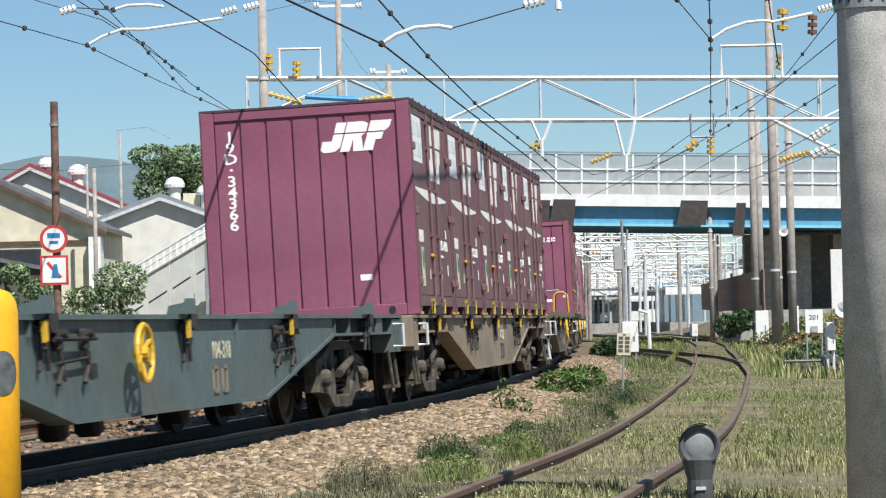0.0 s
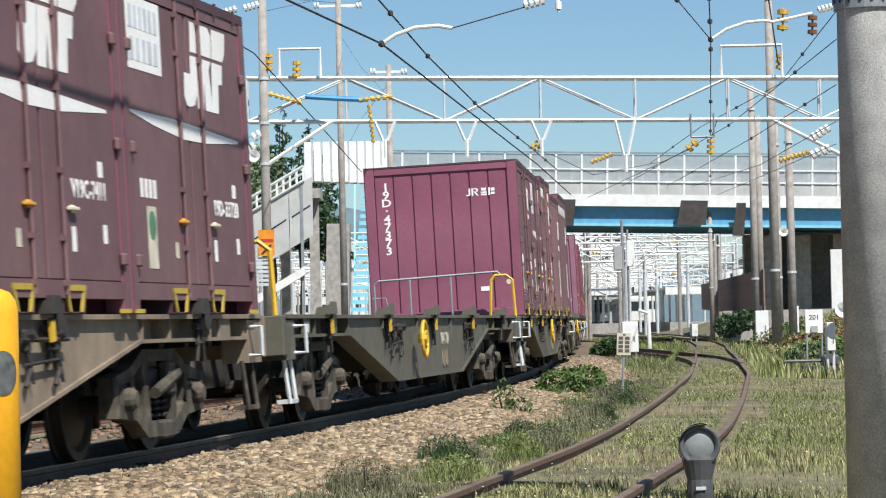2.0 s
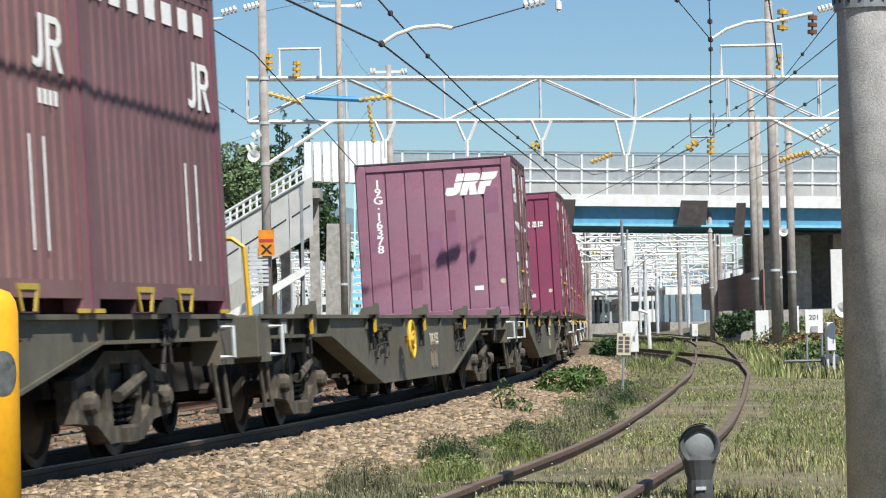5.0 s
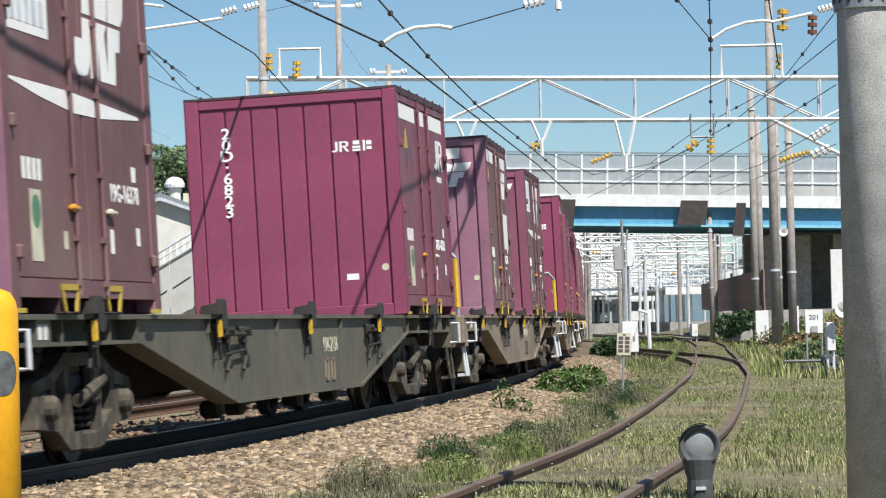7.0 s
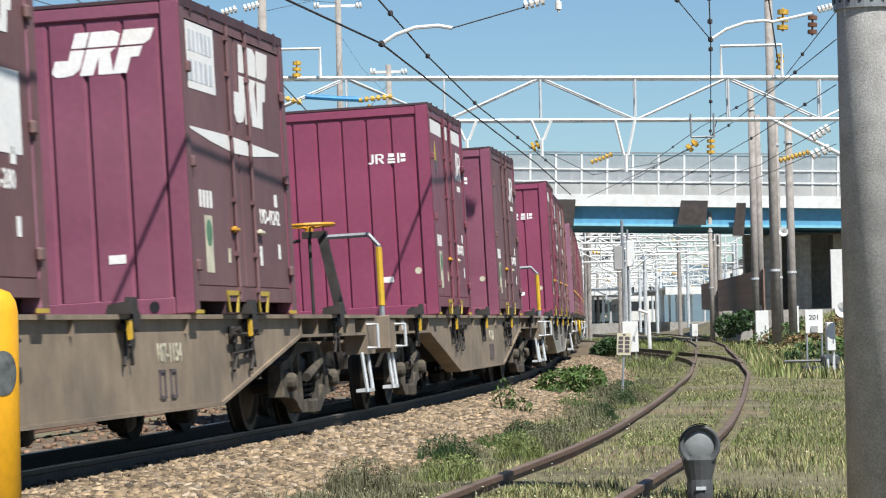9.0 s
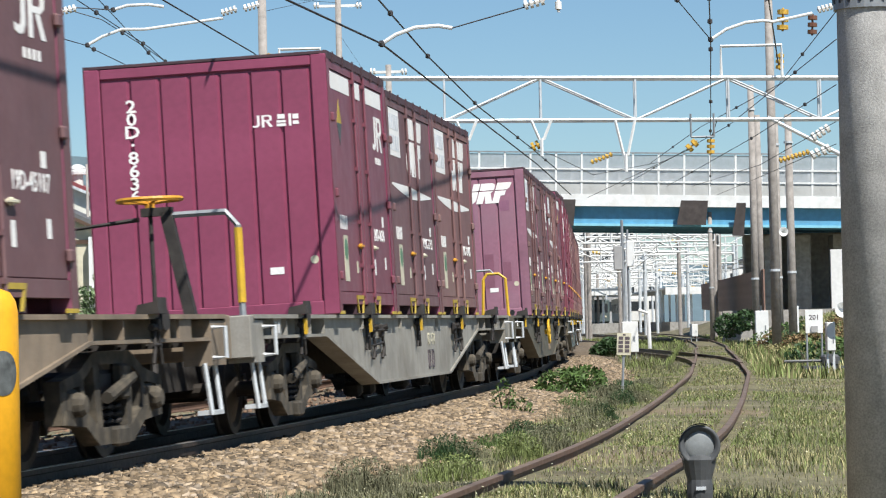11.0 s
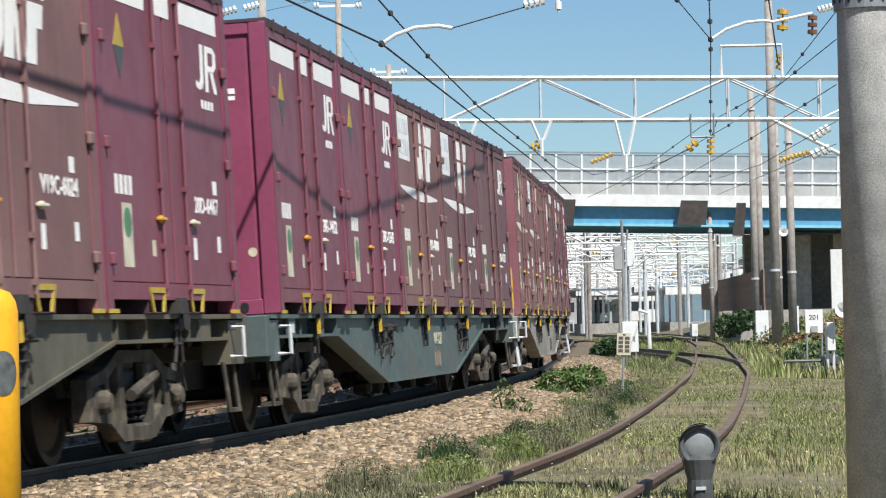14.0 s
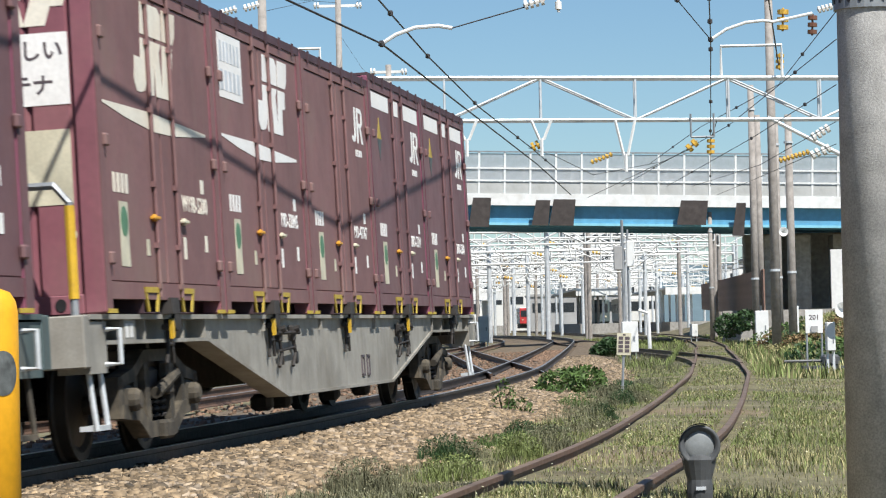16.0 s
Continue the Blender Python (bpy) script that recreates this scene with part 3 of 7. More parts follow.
def lock_mesh():
    """Container clamp under the flange: cam plate, spindle and two thin hanging legs."""
    bm = B(1.135, 1.20, -0.06, 0.06, 0.90, 1.0, 0.012)
    cam_ = [(0.13 + 0.115 * math.cos(i * 0.524), 0.985 + 0.085 * math.sin(i * 0.524)) for i in range(12)]
    prism(bm, cam_, "x", 1.185, 1.205)
    tube(bm, [(1.17, -0.17, 0.93), (1.17, 0.2, 0.93)], 0.026, 8)
    for d in (-0.05, 0.05):
        tube(bm, [(1.16, d, 0.90), (1.165, d * 1.5, 0.76), (1.16, d * 2.2, 0.66)], 0.016, 6)
    tube(bm, [(1.165, -0.1, 0.80), (1.165, 0.1, 0.80)], 0.014, 5)
    return bm


def rig_mesh():
    """Clamp gear hung on a sill: crank boxes, long rods and forked legs."""
    bm = bmesh.new()
    for d in (-0.32, 0.30):
        box(bm, 1.135, 1.19, d - 0.055, d + 0.055, 0.80, 0.95, 0.015)
        tube(bm, [(1.17, d, 0.82), (1.175, d + 0.05, 0.70), (1.165, d - 0.04, 0.58)], 0.018, 6)
        tube(bm, [(1.17, d + 0.05, 0.80), (1.165, d + 0.13, 0.60)], 0.013, 5)
        tube(bm, [(1.15, d, 0.90), (1.235, d, 0.92)], 0.03, 8)
    tube(bm, [(1.19, -0.5, 0.88), (1.19, 0.5, 0.88)], 0.018, 6)
    tube(bm, [(1.175, -0.4, 0.72), (1.175, 0.36, 0.75)], 0.013, 6)
    return bm


def guide_mesh(s):
    """Upright guide lug beside a container, on a broad foot."""
    return P([(s * x, z) for x, z in ((1.08, 1.046), (1.262, 1.046), (1.256, 1.165), (1.230, 1.165), (1.226, 1.135), (1.10, 1.115))], "y", -0.12, 0.12)


def hoop(pts, r=0.019):
    return T(pts, r, 6)


def handwheel(parent, at, rot, material, r=0.24):
    w = part("handwheel", cached(("handwheel", r), lambda: wheel_rim(r), material), None, parent, "yellow spoked hand-brake wheel")
    w.location = at
    w.rotation_euler = [radians(a) for a in rot]


def wheel_rim(r):
    bm = bmesh.new()
    n = 20
    tube(bm, [(r * math.cos(i * 2 * math.pi / n), r * math.sin(i * 2 * math.pi / n), 0) for i in range(n + 1)], 0.022, 6, caps=False)
    for i in range(6):
        a = i * 2 * math.pi / 6
        tube(bm, [(0, 0, -0.03), (r * math.cos(a), r * math.sin(a), 0)], 0.015, 5)
    tube(bm, [(0, 0, -0.08), (0, 0, 0.03)], 0.045, 8)
    return bm


AXLES = []


def label_bars(parent, x, y, z, w, h, n, material, side=1, gap=0.35, name="marking"):
    """A run of n plain bars that stands for small lettering on a side."""
    def build():
        bm = bmesh.new()
        cw = w / n
        for i in range(n):
            a = -w / 2 + i * cw
            box(bm, 0, 0.003, a, a + cw * (1 - gap), -h / 2, h / 2)
        return bm
    piece(name, (round(w, 2), round(h, 2), n), build, material, parent, (x, y, z))


def text_on_side(parent, s, size, y, z, x, material, name="lettering"):
    ob = part(name, text_mesh(s, size, material), None, parent)
    ob.matrix_local = Matrix.Translation((x, y, z)) @ Matrix.Rotation(radians(90), 4, 'Z') @ Matrix.Rotation(radians(90), 4, 'X')
    return ob


def text_on_end(parent, s, size, xx, z, y, material, name="lettering"):
    ob = part(name, text_mesh(s, size, material), None, parent)
    ob.matrix_local = Matrix.Translation((xx, y, z)) @ Matrix.Rotation(radians(90), 4, 'X')
    return ob


def wagon(paint, number, label, rail_kind, wheel_side=False, wheel_stand=False, clamps="loaded"):
    w = empty("container_wagon", Matrix(), label, "freight wagon", "wagons of the train")
    p = M[paint]
    for s in (-1, 1):
        piece("side_sill", s, lambda s=s: sill_mesh(s), p, w)
    piece("underframe", "deck", deck_mesh, M["dark"], w, label="dark steel cross-members and centre sill")
    for e in (-1, 1):
        piece("end_beam", e, lambda e=e: end_beam_mesh(e), p, w)
        piece("coupler", e, lambda e=e: coupler_mesh(e), M["dark"], w, label="black automatic coupler with air hoses")
        bogie(w, e * 7.1)
    piece("air_reservoir", "tank", lambda: T([(0.55, -0.6, 0.55), (0.55, 0.6, 0.55)], 0.17, 12), M["dark"], w, (0, 3.2, 0))
    piece("brake_cylinder", "cyl", lambda: T([(-0.5, -0.35, 0.5), (-0.5, 0.35, 0.5)], 0.14, 12), M["dark"], w, (0, -3.0, 0))
    for yy in (-2.0, -1.1, 1.5, 3.4):
        piece("brake_hanger", "hanger", lambda: B(0.60, 0.80, -0.10, 0.10, 0.17, 0.33, 0.04), M["dark"], w, (0, yy, 0.0))
    # clamps of the five container places
    for k in range(5):
        c = -10.2 + 0.78 + k * 3.78 + 1.857
        for d in (0.14,):
            piece("container_clamp", "lock", lock_mesh, M["dark"], w, (0, c + d, 0.02))
        # guides are near-black on loaded wagons, wagon paint on empty ones
        for s in (-1, 1):
            piece("container_guide", s, lambda s=s: guide_mesh(s), p if clamps == "empty" else M["dark"], w, (0, c, 0))
        if k in (0, 1, 2, 3):
            piece("release_lever", "lever", lambda: P([(-0.05, 1.0), (0.03, 1.01), (0.035, 0.87), (-0.03, 0.86)], "x", 1.21, 1.235), M["yellow"], w, (0, c, 0), "yellow clamp release lever")
    for yy in (-3.0, 3.7):
        piece("clamp_gear", "rig", rig_mesh, M["dark"], w, (0, yy, 0))
    # small plates and stencils
    if number:
        text_on_side(w, number, 0.20, 1.4, 0.75, 1.133, M["cream"], "wagon_number")
    for yy in (0.90, 1.22):
        piece("label_holder", "holder", lambda: frame_bars(0.17, 0.22), M["ink"] if paint in ("frame_brown", "frame_grey") else M["frame_brown"], w, (1.130, yy + 0.25, 0.52))
    piece("jack_pad", "jack", lambda: B(1.129, 1.134, -0.10, 0.10, -0.05, 0.05), M["black"], w, (0, -2.4, 0.66))
    label_bars(w, 1.151, -8.55, 0.93, 0.26, 0.10, 2, M["far_white"])
    # corner steps and handles at the camera-side corners
    for e in (-1, 1):
        pts = [(1.10, e * 9.55, 0.66), (1.14, e * 9.55, 0.26), (1.14, e * 9.25, 0.26), (1.10, e * 9.25, 0.66)]
        piece("corner_step", e, lambda pts=pts, e=e: step_mesh(pts, e), M["galv"] if rail_kind == "post" or (rail_kind == "wide" and e < 0) else M["bogie"], w, label="light steel corner step" if rail_kind == "post" or (rail_kind == "wide" and e < 0) else "")
        piece("grab_handle", e, lambda e=e: hoop([(1.16, e * 9.3, 0.94), (1.27, e * 9.3, 0.94), (1.27, e * 9.3, 0.70), (1.16, e * 9.3, 0.70)], 0.02), M["galv"], w)
    # front-end rails
    if rail_kind in ("wide", "hoop"):
        piece("corner_rail", "yellow", lambda: hoop([(1.10, -9.80, 0.98), (1.08, -9.80, 1.62), (0.98, -9.80, 1.70), (0.80, -9.80, 1.70), (0.74, -9.80, 1.62), (0.70, -9.80, 0.98)], 0.025), M["yellow"], w, label="yellow corner grab rail")
    if rail_kind == "wide":
        piece("end_rail", "wide", lambda: end_rail_mesh(), M["galv_dark"], w, label="grey tubular end railing")
    if rail_kind == "post":
        piece("corner_rail", "post", lambda: hoop([(1.10, -9.80, 0.98), (1.10, -9.80, 1.80), (1.0, -9.80, 1.92), (0.55, -9.80, 1.92), (0.48, -9.80, 1.85)], 0.03), M["galv_dark"], w)
        piece("yellow_sleeve", "sleeve", lambda: T([(1.10, -9.80, 1.15), (1.10, -9.80, 1.78)], 0.036, 8), M["yellow"], w, label="yellow painted rail sleeve")
    if wheel_stand:
        piece("brake_stand", "stand", lambda: stand_mesh(), M["dark"], w, label="black hand-brake column")
        handwheel(w, (0.35, -9.78, 2.06), (0, 0, 0), M["orange_lever"], 0.27)
    if wheel_side:
        handwheel(w, (1.29, -1.6, 0.76), (0, 90, 0), M["dirty_yellow" if number == "104-1887" else "yellow"], 0.205)
    return w


def frame_bars(w_, h_):
    bm = bmesh.new()
    for a, b, c, d in ((-w_ / 2, w_ / 2, h_ / 2 - 0.025, h_ / 2), (-w_ / 2, w_ / 2, -h_ / 2, -h_ / 2 + 0.025), (-w_ / 2, -w_ / 2 + 0.025, -h_ / 2, h_ / 2), (w_ / 2 - 0.025, w_ / 2, -h_ / 2, h_ / 2)):
        box(bm, 0, 0.012, a, b, c, d)
    return bm


def step_mesh(pts, e):
    bm = T(pts, 0.02, 6)
    y0, y1 = sorted((e * 9.25, e * 9.55))
    box(bm, 1.02, 1.16, y0, y1, 0.25, 0.285)
    return bm


def end_rail_mesh():
    bm = bmesh.new()
    tube(bm, [(-1.12, -9.80, 0.98), (-1.12, -9.80, 1.66), (-1.05, -9.80, 1.72), (0.85, -9.80, 1.76), (0.92, -9.80, 1.68)], 0.02, 6)
    for x in (-0.55, 0.1):
        tube(bm, [(x, -9.80, 0.98), (x, -9.80, 1.73)], 0.018, 6)
    tube(bm, [(-1.16, -9.80, 1.45), (-0.95, -9.80, 1.45), (-0.85, -9.80, 0.98)], 0.015, 6)
    return bm


def stand_mesh():
    bm = T([(0.35, -9.78, 0.98), (0.35, -9.78, 2.02)], 0.02, 6)
    prism(bm, [(0.44, 1.95), (0.54, 1.95), (0.72, 0.98), (0.62, 0.98)], "y", -9.84, -9.74)
    box(bm, 0.28, 0.54, -9.84, -9.72, 1.92, 1.99)
    tube(bm, [(-0.35, -9.78, 0.98), (-0.35, -9.78, 1.85), (0.25, -9.78, 1.9)], 0.022, 6)
    return bm


# ---- containers ----
HALF_W, LEN = 1.225, 3.715


def slanted(blocks, slit=None):
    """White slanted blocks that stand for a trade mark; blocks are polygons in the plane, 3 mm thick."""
    bm = bmesh.new()
    for poly in blocks:
        prism(bm, poly, "x", 0, 0.003)
    return bm


def mark_blocks(w_, h_, slant, polys):
    return [[(x * w_ + z * slant, z * h_) for x, z in poly] for poly in polys]


# three-part wide mark with a slit, and the two-part narrow mark
WIDE = [[(0.15, 0.60), (0.31, 0.60), (0.31, 0.16), (0.25, 0.03), (0.16, 0), (0.06, 0), (0, 0.1), (0, 0.38), (0.15, 0.38)],
        [(0.15, 0.645), (0.15, 1), (0.31, 1), (0.31, 0.645)],
        [(0.33, 0), (0.33, 0.60), (0.66, 0.60), (0.61, 0.50), (0.71, 0), (0.54, 0), (0.49, 0.42), (0.48, 0)],
        [(0.33, 0.645), (0.33, 1), (0.58, 1), (0.67, 0.92), (0.67, 0.645)],
        [(0.70, 0), (0.70, 0.60), (0.96, 0.60), (0.95, 0.36), (0.86, 0.36), (0.86, 0)],
        [(0.70, 0.645), (0.70, 1), (1.04, 1), (1.03, 0.75), (0.97, 0.645)]]
NARROW = [[(0.22, 1), (0.36, 1), (0.36, 0.2), (0.28, 0.04), (0.14, 0), (0, 0.06), (0, 0.2), (0.12, 0.15), (0.2, 0.2), (0.22, 0.28)],
          [(0.46, 0), (0.46, 1), (0.86, 1), (1, 0.88), (1, 0.58), (0.86, 0.46), (0.6, 0.46), (0.6, 0.58), (0.82, 0.58), (0.86, 0.64), (0.86, 0.82), (0.82, 0.87), (0.6, 0.87), (0.6, 0)],
          [(0.68, 0.45), (0.84, 0.45), (1.04, 0), (0.87, 0)]]
SMALL = [[(x * 0.42, z) for x, z in poly] for poly in NARROW] + [[(a, lo), (b, lo), (b, hi), (a, hi)] for a, b, lo, hi in ((0.52, 0.72, 0.0, 0.22), (0.52, 0.72, 0.3, 0.5), (0.54, 0.70, 0.62, 1.0), (0.78, 0.84, 0.0, 1.0), (0.87, 1.0, 0.1, 0.4), (0.87, 1.0, 0.55, 0.95))]


def body_mesh(H):
    w_, l_ = HALF_W, LEN / 2
    return B(-w_ + 0.03, w_ - 0.035, -l_ + 0.045, l_ - 0.045, 0.15, H - 0.05)


def shell_parts(c, H, p, pd):
    """Corner posts and edge rails of the box."""
    w_, l_ = HALF_W, LEN / 2
    for sx_ in (-1, 1):
        for e in (-1, 1):
            piece("corner_post", H, lambda: B(-0.08, 0.08, -0.075, 0.075, 0.0, H - 0.03, 0.012), p, c, (sx_ * (w_ - 0.08), e * (l_ - 0.075), 0))
            # added skin that puts the side's shade colour on the post's outer face
            piece("post_plate", (H, sx_), lambda: B(-0.002, 0.002, -0.073, 0.073, 0.02, H - 0.06), pd, c, (sx_ * (w_ + 0.0015), e * (l_ - 0.075), 0))
        piece("bottom_rail", H, lambda: B(-0.047, 0.047, -l_ + 0.15, l_ - 0.15, 0.10, 0.22), pd, c, (sx_ * (w_ - 0.053), 0, 0))
        piece("top_rail", H, lambda: B(-0.048, 0.048, -l_ + 0.15, l_ - 0.15, H - 0.16, H - 0.055), pd, c, (sx_ * (w_ - 0.052), 0, 0))
    for e in (-1, 1):
        piece("end_sill", H, lambda: B(-w_ + 0.16, w_ - 0.16, -0.048, 0.048, 0.0, 0.14, 0.01), p, c, (0, e * (l_ - 0.052), 0))
        piece("end_header", H, lambda: B(-w_ + 0.16, w_ - 0.16, -0.048, 0.048, H - 0.14, H - 0.035, 0.01), p, c, (0, e * (l_ - 0.052), 0))


def end_panel_mesh(H):
    """One pressed end panel, facing the front."""
    b = 2 * (HALF_W - 0.16) / 7
    yo, yi, yb = -(LEN / 2 - 0.010), -(LEN / 2 - 0.042), -(LEN / 2 - 0.06)
    return P([(0, yi), (0.016, yo), (b - 0.036, yo), (b - 0.014, yi), (b, yi), (b, yb), (0, yb)], "z", 0.14, H - 0.17)


def roof_mesh(H):
    bm = bmesh.new()
    w_, l_ = HALF_W, LEN / 2
    box(bm, -w_ + 0.02, w_ - 0.02, -l_ + 0.02, l_ - 0.02, H - 0.05, H - 0.015)
    for s in (-1, 1):
        box(bm, *sx(w_ - 0.06, w_ + 0.006, s), -l_ + 0.01, l_ - 0.01, H - 0.075, H)
    for e in (-1, 1):
        y0, y1 = sorted((e * (l_ - 0.06), e * (l_ - 0.001)))
        box(bm, -w_ + 0.06, w_ - 0.06, y0, y1, H - 0.03, H - 0.002)
    for i in range(6):
        y = -l_ + 0.35 + i * (LEN - 0.7) / 5
        box(bm, w_ + 0.004, w_ + 0.018, y - 0.025, y + 0.025, H - 0.10, H + 0.012)
    return bm


def door_mesh(H, y0, y1):
    bm = bmesh.new()
    w_ = HALF_W
    box(bm, w_ - 0.035, w_ - 0.014, y0 + 0.008, y1 - 0.008, 0.225, H - 0.165, 0.006)
    return bm


def rod_mesh(H):
    bm = T([(HALF_W + 0.008, 0, 0.12), (HALF_W + 0.008, 0, H - 0.10)], 0.017, 6)
    for z in (0.2, 0.5, 0.95, 1.5, 2.0, H - 0.2):
        box(bm, HALF_W - 0.014, HALF_W + 0.022, -0.035, 0.035, z - 0.02, z + 0.02)
    return bm


def pocket_mesh():
    """Lintel and slanted cheeks of a fork pocket."""
    bm = bmesh.new()
    prism(bm, [(-0.23, 0.19), (0.23, 0.19), (0.22, 0.15), (-0.22, 0.15)], "x", HALF_W - 0.012, HALF_W + 0.004)
    for d in (-1, 1):
        prism(bm, [(d * 0.22, 0.15), (d * 0.165, 0.15), (d * 0.11, 0.01), (d * 0.15, 0.01)], "x", HALF_W - 0.012, HALF_W + 0.003)
    return bm


def pocket_tunnel():
    bm = bmesh.new()
    X = HALF_W - 0.013
    for a, b, c, d in ((-0.235, 0.235, 0.125, 0.155), (-0.235, -0.225, 0.0, 0.125), (0.225, 0.235, 0.0, 0.125), (-0.225, 0.225, 0.0, 0.01)):
        box(bm, -X, X, a, b, c, d)
    return bm


def hinge_mesh():
    return B(HALF_W - 0.01, HALF_W + 0.03, -0.05, 0.05, -0.045, 0.045, 0.012)


def handle_mesh():
    bm = B(HALF_W - 0.01, HALF_W + 0.03, -0.09, 0.09, -0.013, 0.013, 0.006)
    box(bm, HALF_W - 0.012, HALF_W + 0.02, -0.03, 0.03, -0.026, 0.026, 0.008)
    return bm


def decal(parent, name, key, build, material, x, y, z):
    return piece(name, key, build, material, parent, (x, y, z))


def flat(w_, h_):
    return lambda: B(0, 0.003, -w_ / 2, w_ / 2, -h_ / 2, h_ / 2)


def taper(poly):
    return lambda: P(poly, "x", 0, 0.003)


def container(style, number, paint, label, aged=False, end_mark="wide", circle=False):
    H = 2.6 if style in ("jr20", "mark20", "vent20") else 2.5
    if style == "plain":
        H = 2.42
    c = empty("freight_container", Matrix(), label, "freight container", "containers on the train")
    p = M[paint]
    wm = M["white_old"] if aged else M["white"]
    X = HALF_W
    l_ = LEN / 2
    piece("body", (H, "shell"), lambda: body_mesh(H), p, c)
    # darkened copy of the paint, with the weaker side light put in
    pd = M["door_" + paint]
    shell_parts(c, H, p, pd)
    for e in (0, 1):
        for i in range(7):
            a = -HALF_W + 0.16 + i * 2 * (HALF_W - 0.16) / 7
            piece("end_panel", H, lambda: end_panel_mesh(H), p, c, (a if e == 0 else -a, 0, 0), rot=(0, 0, 180 * e))
    if paint == "maroon_faded":
        rg = random.Random(number)
        for i in range(6):
            k = rg.randrange(7)
            a = -HALF_W + 0.16 + k * 2 * (HALF_W - 0.16) / 7
            w2, h2 = rg.uniform(0.12, 0.22), rg.uniform(0.12, 0.7)
            ob = piece("paint_patch", (i, number), lambda: B(0.03, 0.03 + w2, -0.0012, 0.0, 0, h2), M["patch" if i % 3 else "patch2"], c, (a, -(LEN / 2 - 0.0098), rg.uniform(0.3, 1.8)))
    piece("roof", (H, "roof"), lambda: roof_mesh(H), M["roof"], c, label="dark roof with raised edge rail")
    if style in ("plain", "vent20"):
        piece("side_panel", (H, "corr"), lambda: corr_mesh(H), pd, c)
    else:
        for a, b in ((-l_ + 0.15, -0.02), (0.02, l_ - 0.15)):
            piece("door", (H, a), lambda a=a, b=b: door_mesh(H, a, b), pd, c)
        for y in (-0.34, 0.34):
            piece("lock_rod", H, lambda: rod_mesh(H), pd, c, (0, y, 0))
        for y, mat_ in ((-0.38, "orange_lever"), (0.56, "cream")):
            piece("door_handle", "handle", handle_mesh, M[mat_], c, (0, y, 0.70), "yellow door handle" if mat_ == "orange_lever" else "cream door handle")
        for y in (-l_ + 0.16, l_ - 0.16):
            for z in (0.38, 1.2, 1.95):
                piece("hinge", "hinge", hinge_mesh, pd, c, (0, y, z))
    for y in (-0.55, 0.55):
        pk = piece("fork_pocket", "pocket", pocket_mesh, M["dirty_yellow"], c, (0, y, 0.0), "yellow-edged fork pocket")
        # tunnel walls coloured dark for the shade inside the pocket
        piece("pocket_tunnel", "hole", pocket_tunnel, M["roof"], pk)
    for y in (-l_ + 0.14, l_ - 0.14):
        piece("corner_patch", "patch", lambda: B(X - 0.01, X + 0.006, -0.12, 0.12, 0.0, 0.03), M["dirty_yellow"], c, (0, y, 0.0))
    for yy in (-l_ - 0.002, l_ - 0.002):
        # flat black disc painted for the dark inside of the lifting hole
        for xx in (0.9,):
            piece("lifting_hole", "lift", lambda: P([(0.04 * math.cos(i * 0.524), 0.045 * math.sin(i * 0.524)) for i in range(12)], 'y', 0, 0.004), M["black"], c, (xx, yy, 0.07))
    # side markings
    xs = X - 0.0135 if style not in ("plain", "vent20") else X - 0.004
    if style in ("mark19", "vee19"):
        off = 0.0 if style == "mark19" else -0.62
        decal(c, "slogan_panel", "sq", flat(0.90, 0.54), wm, xs, -1.18 if style == "mark19" else -1.3, 2.06)
        for r, n in ((0.12, 6), (-0.12, 5)):
            label_bars(c, xs + 0.003, -1.18 if style == "mark19" else -1.3, 2.06 + r, 0.80, 0.17, n, M["faint"], gap=0.35)
        decal(c, "white_mark", "wide", lambda: slanted(mark_blocks(1.22, 0.68, 0.10, WIDE)), wm, xs, -0.10 + off * 0.45, 1.62)
        decal(c, "white_strip", "strip_a", taper([(-1.70, 0.065), (-0.33, 0.065), (-0.33, -0.065), (-1.0, -0.02), (-1.70, 0.052)]), wm, xs, 0.0, 1.42)
        decal(c, "white_strip", "strip_b", taper([(-0.36, 0.065), (1.48, 0.01), (1.48, -0.012), (0.4, -0.07), (-0.36, -0.075)]), wm, xs, 0.045, 1.42)
    elif style == "jr19":
        decal(c, "white_mark", "narrow", lambda: slanted(mark_blocks(0.62, 0.37, 0.02, NARROW)), wm, xs, 0.86, 1.79)
        label_bars(c, xs, 1.20, 1.68, 0.40, 0.07, 4, wm)
    elif style == "jr20":
        decal(c, "white_band", "band", flat(1.12, 0.17), wm, xs, -1.05, 2.33)
        decal(c, "white_band", "band_s", flat(0.42, 0.17), wm, xs, -0.02, 2.33)
        decal(c, "white_band", "band", flat(1.12, 0.17), wm, xs, 1.05, 2.33)
        decal(c, "diamond_mark", "dy", taper([(0, 0.24), (0.13, 0), (0, 0.0), (-0.13, 0.0)]), M["dirty_yellow"], xs, -1.2, 1.92)
        decal(c, "diamond_mark", "dk", taper([(-0.13, 0), (0.13, 0), (0, -0.24)]), M["sign_dark"], xs, -1.2, 1.92)
        decal(c, "white_mark", "narrow", lambda: slanted(mark_blocks(0.62, 0.37, 0.02, NARROW)), wm, xs, 0.92, 1.77)
        label_bars(c, xs, 1.24, 1.66, 0.40, 0.07, 4, wm)
    elif style == "mark20":
        decal(c, "white_band", "band", flat(1.12, 0.17), wm, xs, -1.05, 2.33)
        decal(c, "white_band", "band_s", flat(0.42, 0.17), wm, xs, -0.02, 2.33)
        decal(c, "white_band", "band", flat(1.12, 0.17), wm, xs, 1.05, 2.33)
